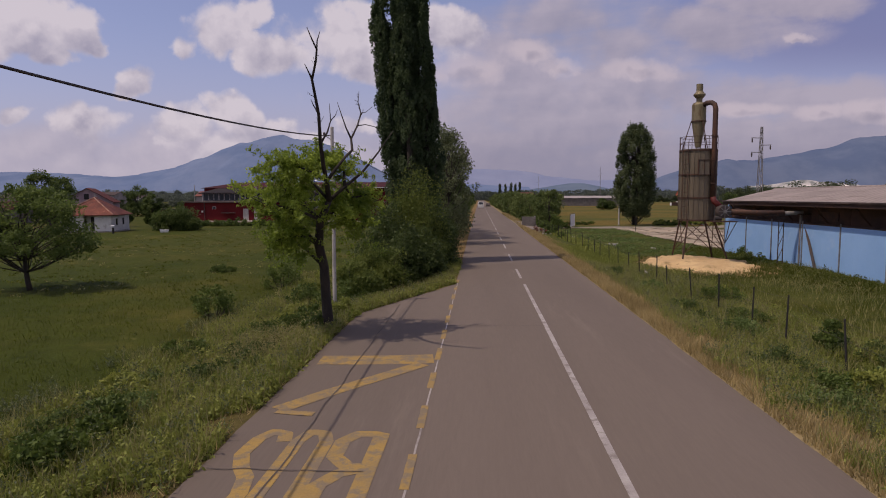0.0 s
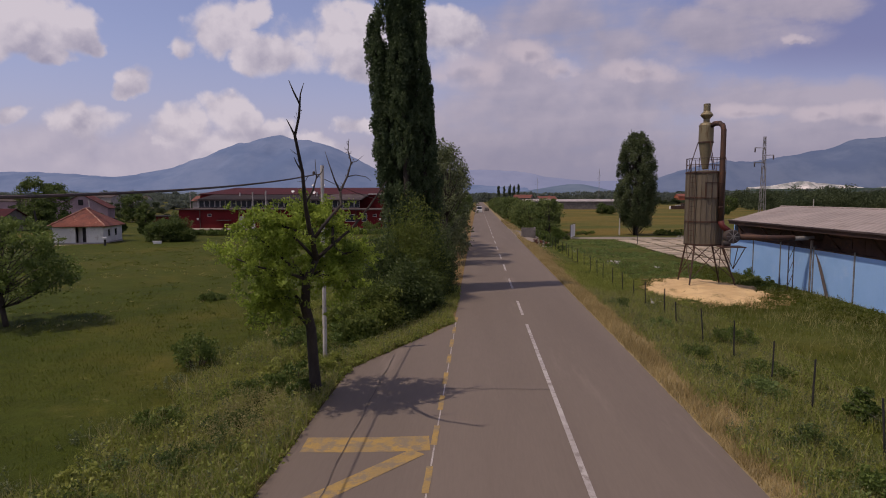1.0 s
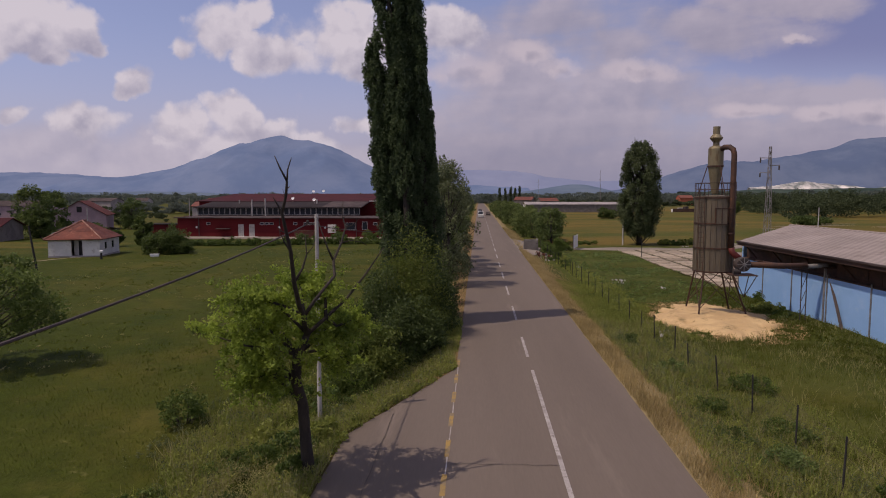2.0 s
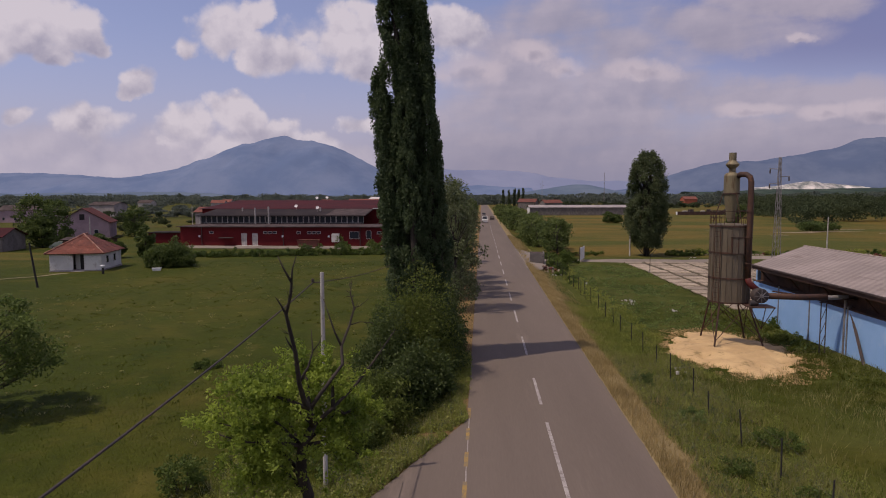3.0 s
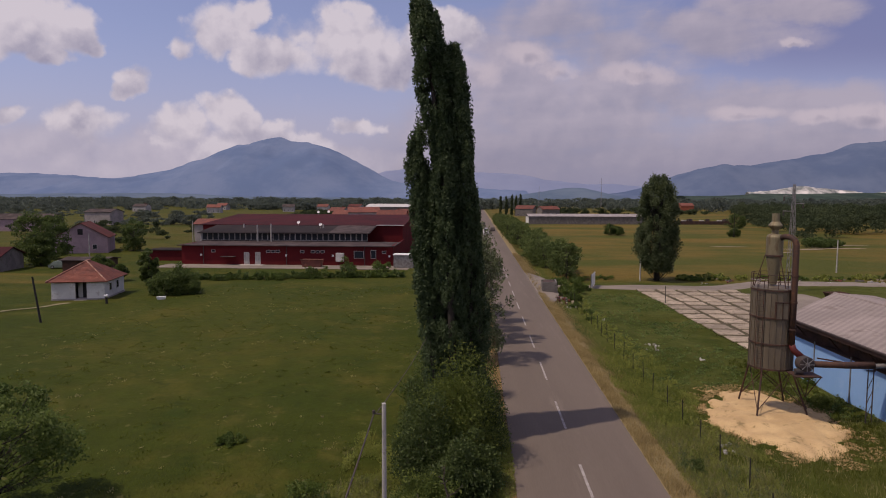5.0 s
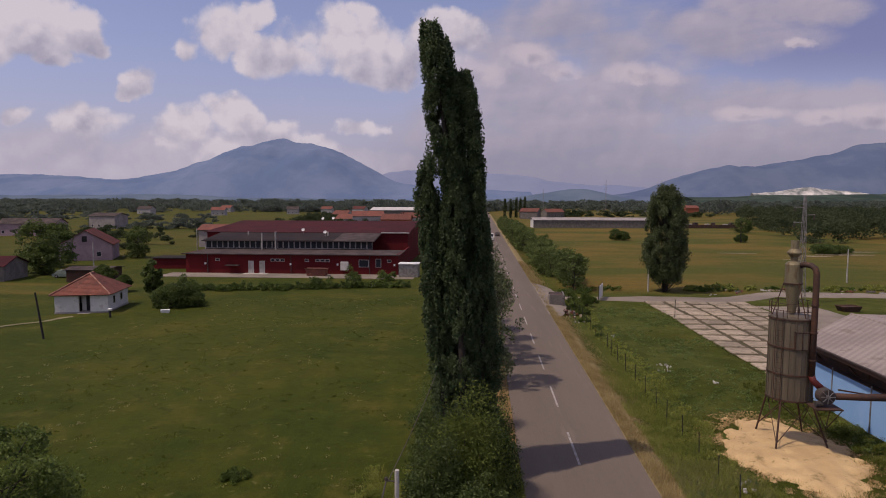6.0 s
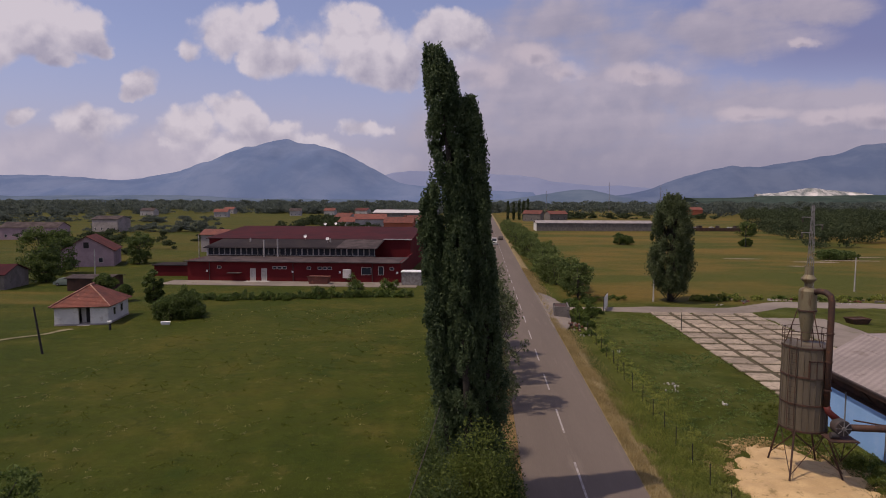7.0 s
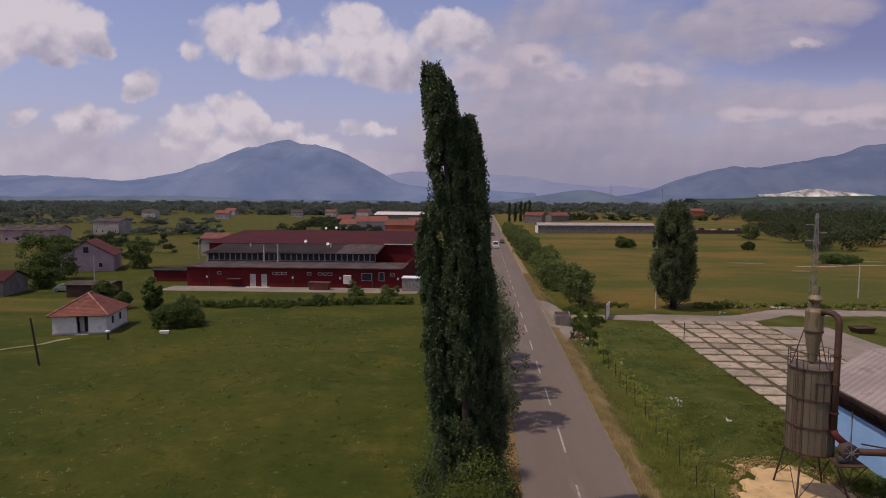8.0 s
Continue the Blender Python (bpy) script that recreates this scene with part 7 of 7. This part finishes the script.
for i in range(52):
    y = 112 + 4.6 * i
    x = 11.5 + hrng.normal(0, 1.0) - 0.008 * (y - 112)
    tree("hedgerow_tree", (x, y, land(x, y)), 4.2 + 2.4 * hrng.random(), 2.5 + 0.8 * hrng.random(), 0.4, 300 + i, M_ROW, "low bushy green tree in the hedgerow along the road", clumps=34, per=44, leaf_size=0.24, clump_r=0.85, group="hedgerow", stems=2)
for i in range(14):
    y = 120 + 22 * i
    x = -6.5 + hrng.normal(0, 0.8)
    tree("roadside_tree", (x, y, land(x, y)), 6.5 + 2.5 * hrng.random(), 2.8, 0.8, 340 + i, M_BUSH, "dark green roadside tree", clumps=30, per=40, leaf_size=0.28, clump_r=0.9, group="trees along the road")
for i in range(5):
    tree("slender_poplar", (17 + 4.5 * i + hrng.normal(0, 0.5), 520 + 6 * i, -1), 15 + 2 * hrng.random(), 1.1, 0.3, 360 + i, M_WOOD_FAR, "slender dark poplar in a far row", clumps=70, per=40, leaf_size=0.32, clump_r=0.55, shape_pow=0.25, tall=2.6, group="far poplars")
for i, (x, y, r, h) in enumerate([(-46.4, 89.5, 1.6, 5.0), (-44.6, 90.8, 1.5, 4.4), (-43.2, 91.3, 1.2, 3.2), (-45.2, 93.0, 1.7, 5.8), (-47.4, 90.6, 1.4, 3.4)]):
    bush("garden_bush", (x, y, land(x, y)), r, h, 400 + i, M_BUSH, "dark rounded bush beside the cottage", 40, 90, 0.14, group="garden bushes")
for i, (x, y, r, h) in enumerate([(-53.6, 99.5, 1.5, 5.6), (-61, 104, 1.1, 2.6), (-92.5, 127, 4.6, 10.0), (-96, 138, 4.0, 9.5), (-89.5, 125, 2.6, 5.5), (-91, 161, 3.4, 7.8), (-68, 110, 1.8, 3.6), (47.5, 244, 2.2, 4.0), (50, 243, 2.4, 3.0), (118, 303, 4.2, 6.5), (91, 238, 2.2, 2.8), (95, 190, 3.8, 2.2), (99, 190, 3.0, 1.8)]):
    tree("garden_tree", (x, y, land(x, y)), h, r, 0.6, 420 + i, M_FRUIT if i % 2 else M_BUSH, "leafy dark green tree among the houses" if x < 0 else "low bushy tree in the dry meadow", clumps=60, per=70, leaf_size=0.18 + 0.02 * r, clump_r=0.3 * r, group="scattered trees")
for i, (x, y, r, h) in enumerate([(-27.5, 121.5, 0.9, 3.6), (-26.2, 121.0, 0.8, 2.2), (-21.0, 121.0, 1.0, 3.2), (-19.6, 121.3, 0.8, 2.4)]):
    bush("sapling", (x, y, land(x, y)), r, h, 440 + i, M_ORCHARD, "thin young tree growing before the factory", 22, 40, 0.13, group="saplings before the factory")
for i in range(26):
    x = -52 + 1.42 * i + hrng.normal(0, 0.4)
    y = 107.5 + 0.28 * max(0, x + 40) + hrng.normal(0, 0.6)
    bush("hedge_bush", (x, y, land(x, y)), 1.2 + 0.5 * hrng.random(), 0.9 + 1.3 * hrng.random() * (1.2 if x > -33 else 0.8), 450 + i, M_FRUIT if i % 2 else M_HEDGE, "low dark hedge bush at the edge of the meadow", 16, 60, 0.15, group="meadow hedge")
for i in range(24):
    x = 12 + 3.4 * i + hrng.normal(0, 0.8)
    y = 111.0 + 0.08 * x + hrng.normal(0, 0.8)
    if 22 < x < 32:
        x += 9
    bush("track_bush", (x, y, land(x, y)), 1.2 + 0.9 * hrng.random(), 0.6 + 0.8 * hrng.random(), 480 + i, M_LUSH if i % 2 else M_HEDGE, "low weedy bush beside the gravel track", 14, 60, 0.14, group="bushes by the track")


def wood_belt(name, spots, r, h, leafs, size, seed, label, foliage=None):
    """A wood far off: one crown beside another, each of many clumps of foliage."""
    rng = np.random.default_rng(seed)
    c, s = [], []
    for x, y in spots:
        hh, rr = h * (0.65 + 0.6 * rng.random()), r * (0.7 + 0.6 * rng.random())
        for k in range(9):
            a, q, z = rng.random() * 6.283, rng.random() ** 0.5, 0.15 + 0.85 * rng.random()
            lim = math.sqrt(max(0.05, 1 - (z * 0.95) ** 2 * 0.9))
            c.append((x + math.cos(a) * rr * q * lim, y + math.sin(a) * rr * q * lim, -1 + hh * z))
            s.append((rr * 0.42, rr * 0.42, hh * 0.16))
    foliage = foliage or M_WOOD_FAR
    return solo(name, leaf_mesh(name, c, np.array(s), leafs, size, foliage, rng), foliage, label, "wood", kind="stuff")


wr = np.random.default_rng(77)


def strew(n, x0, x1, y0, y1):
    return [(x0 + (x1 - x0) * wr.random(), y0 + (y1 - y0) * wr.random()) for _ in range(n)]


wood_belt("wood", [(x, y) for x, y in strew(640, 95, 430, 225, 640) if x > 18 + 0.365 * y], 7.0, 8.8, 80, 0.48, 61, "dense dark green wood beyond the dry meadow")
wood_belt("wood", strew(520, 150, 1300, 640, 1200), 14.0, 12.0, 34, 1.4, 62, "distant dark green woods on the plain", M_WOOD_HAZED)
wood_belt("wood", strew(800, -1300, 180, 700, 1500), 15.0, 11.5, 34, 1.5, 63, "distant dark green woods on the plain", M_WOOD_HAZED)
wood_belt("wood", strew(46, -520, -200, 290, 330) + strew(36, -300, -130, 300, 320) + strew(40, -420, -190, 420, 440), 4.6, 4.2, 55, 0.5, 64, "line of trees and scrub between far fields", M_WOOD_HAZED)
wood_belt("wood", strew(80, -900, -330, 480, 720) + strew(60, -300, 0, 700, 730), 8.0, 6.5, 40, 1.0, 65, "scattered trees round the far village", M_WOOD_HAZED)
wood_belt("wood", strew(60, -130, -20, 455, 475) + strew(40, 60, 200, 560, 580), 5.0, 4.6, 40, 0.6, 66, "line of trees and scrub between far fields")
wood_belt("wood", strew(26, -110, -25, 300, 328) + strew(20, -120, -60, 395, 415) + strew(30, -110, -20, 352, 362), 3.6, 4.6, 50, 0.42, 68, "garden trees among the village houses")
wood_belt("wood", strew(16, -150, -105, 170, 260) + strew(16, -240, -130, 225, 240), 3.0, 3.6, 70, 0.34, 67, "orchard trees behind the houses")


# ---- hills ----
def ridge(name, material, label, y0, depth, x0, x1, peaks, base, rough, seed, nx=150, ny=14):
    """A range of hills: broad humps, broken by spurs and gullies."""
    s = Shape()
    for j in range(ny + 1):
        k = j / ny
        for i in range(nx + 1):
            x = x0 + (x1 - x0) * i / nx
            y = y0 + depth * k
            crest = base
            for px, ph, pw in peaks:
                crest += ph * math.exp(-abs((x - px) / pw) ** (2.8 if ph > 170 else 2.0))
            f = math.sin(math.pi * 0.5 * min(1, k * 1.25)) if k < 0.8 else 1 - (k - 0.8) * 2
            n = noise.fractal(Vector((x / 420 + seed, y / 420, 0)), 0.9, 2.1, 6)
            z = crest * f * (1 + 0.35 * (1 - k) * n) + rough * n * f
            s.v.append((x, y, -12 + z))
    s.f = [(j * (nx + 1) + i, j * (nx + 1) + i + 1, (j + 1) * (nx + 1) + i + 1, (j + 1) * (nx + 1) + i) for j in range(ny) for i in range(nx)]
    return solo(name, s, material, label, "mountain", kind="structure", smooth=True)


K = 0.85
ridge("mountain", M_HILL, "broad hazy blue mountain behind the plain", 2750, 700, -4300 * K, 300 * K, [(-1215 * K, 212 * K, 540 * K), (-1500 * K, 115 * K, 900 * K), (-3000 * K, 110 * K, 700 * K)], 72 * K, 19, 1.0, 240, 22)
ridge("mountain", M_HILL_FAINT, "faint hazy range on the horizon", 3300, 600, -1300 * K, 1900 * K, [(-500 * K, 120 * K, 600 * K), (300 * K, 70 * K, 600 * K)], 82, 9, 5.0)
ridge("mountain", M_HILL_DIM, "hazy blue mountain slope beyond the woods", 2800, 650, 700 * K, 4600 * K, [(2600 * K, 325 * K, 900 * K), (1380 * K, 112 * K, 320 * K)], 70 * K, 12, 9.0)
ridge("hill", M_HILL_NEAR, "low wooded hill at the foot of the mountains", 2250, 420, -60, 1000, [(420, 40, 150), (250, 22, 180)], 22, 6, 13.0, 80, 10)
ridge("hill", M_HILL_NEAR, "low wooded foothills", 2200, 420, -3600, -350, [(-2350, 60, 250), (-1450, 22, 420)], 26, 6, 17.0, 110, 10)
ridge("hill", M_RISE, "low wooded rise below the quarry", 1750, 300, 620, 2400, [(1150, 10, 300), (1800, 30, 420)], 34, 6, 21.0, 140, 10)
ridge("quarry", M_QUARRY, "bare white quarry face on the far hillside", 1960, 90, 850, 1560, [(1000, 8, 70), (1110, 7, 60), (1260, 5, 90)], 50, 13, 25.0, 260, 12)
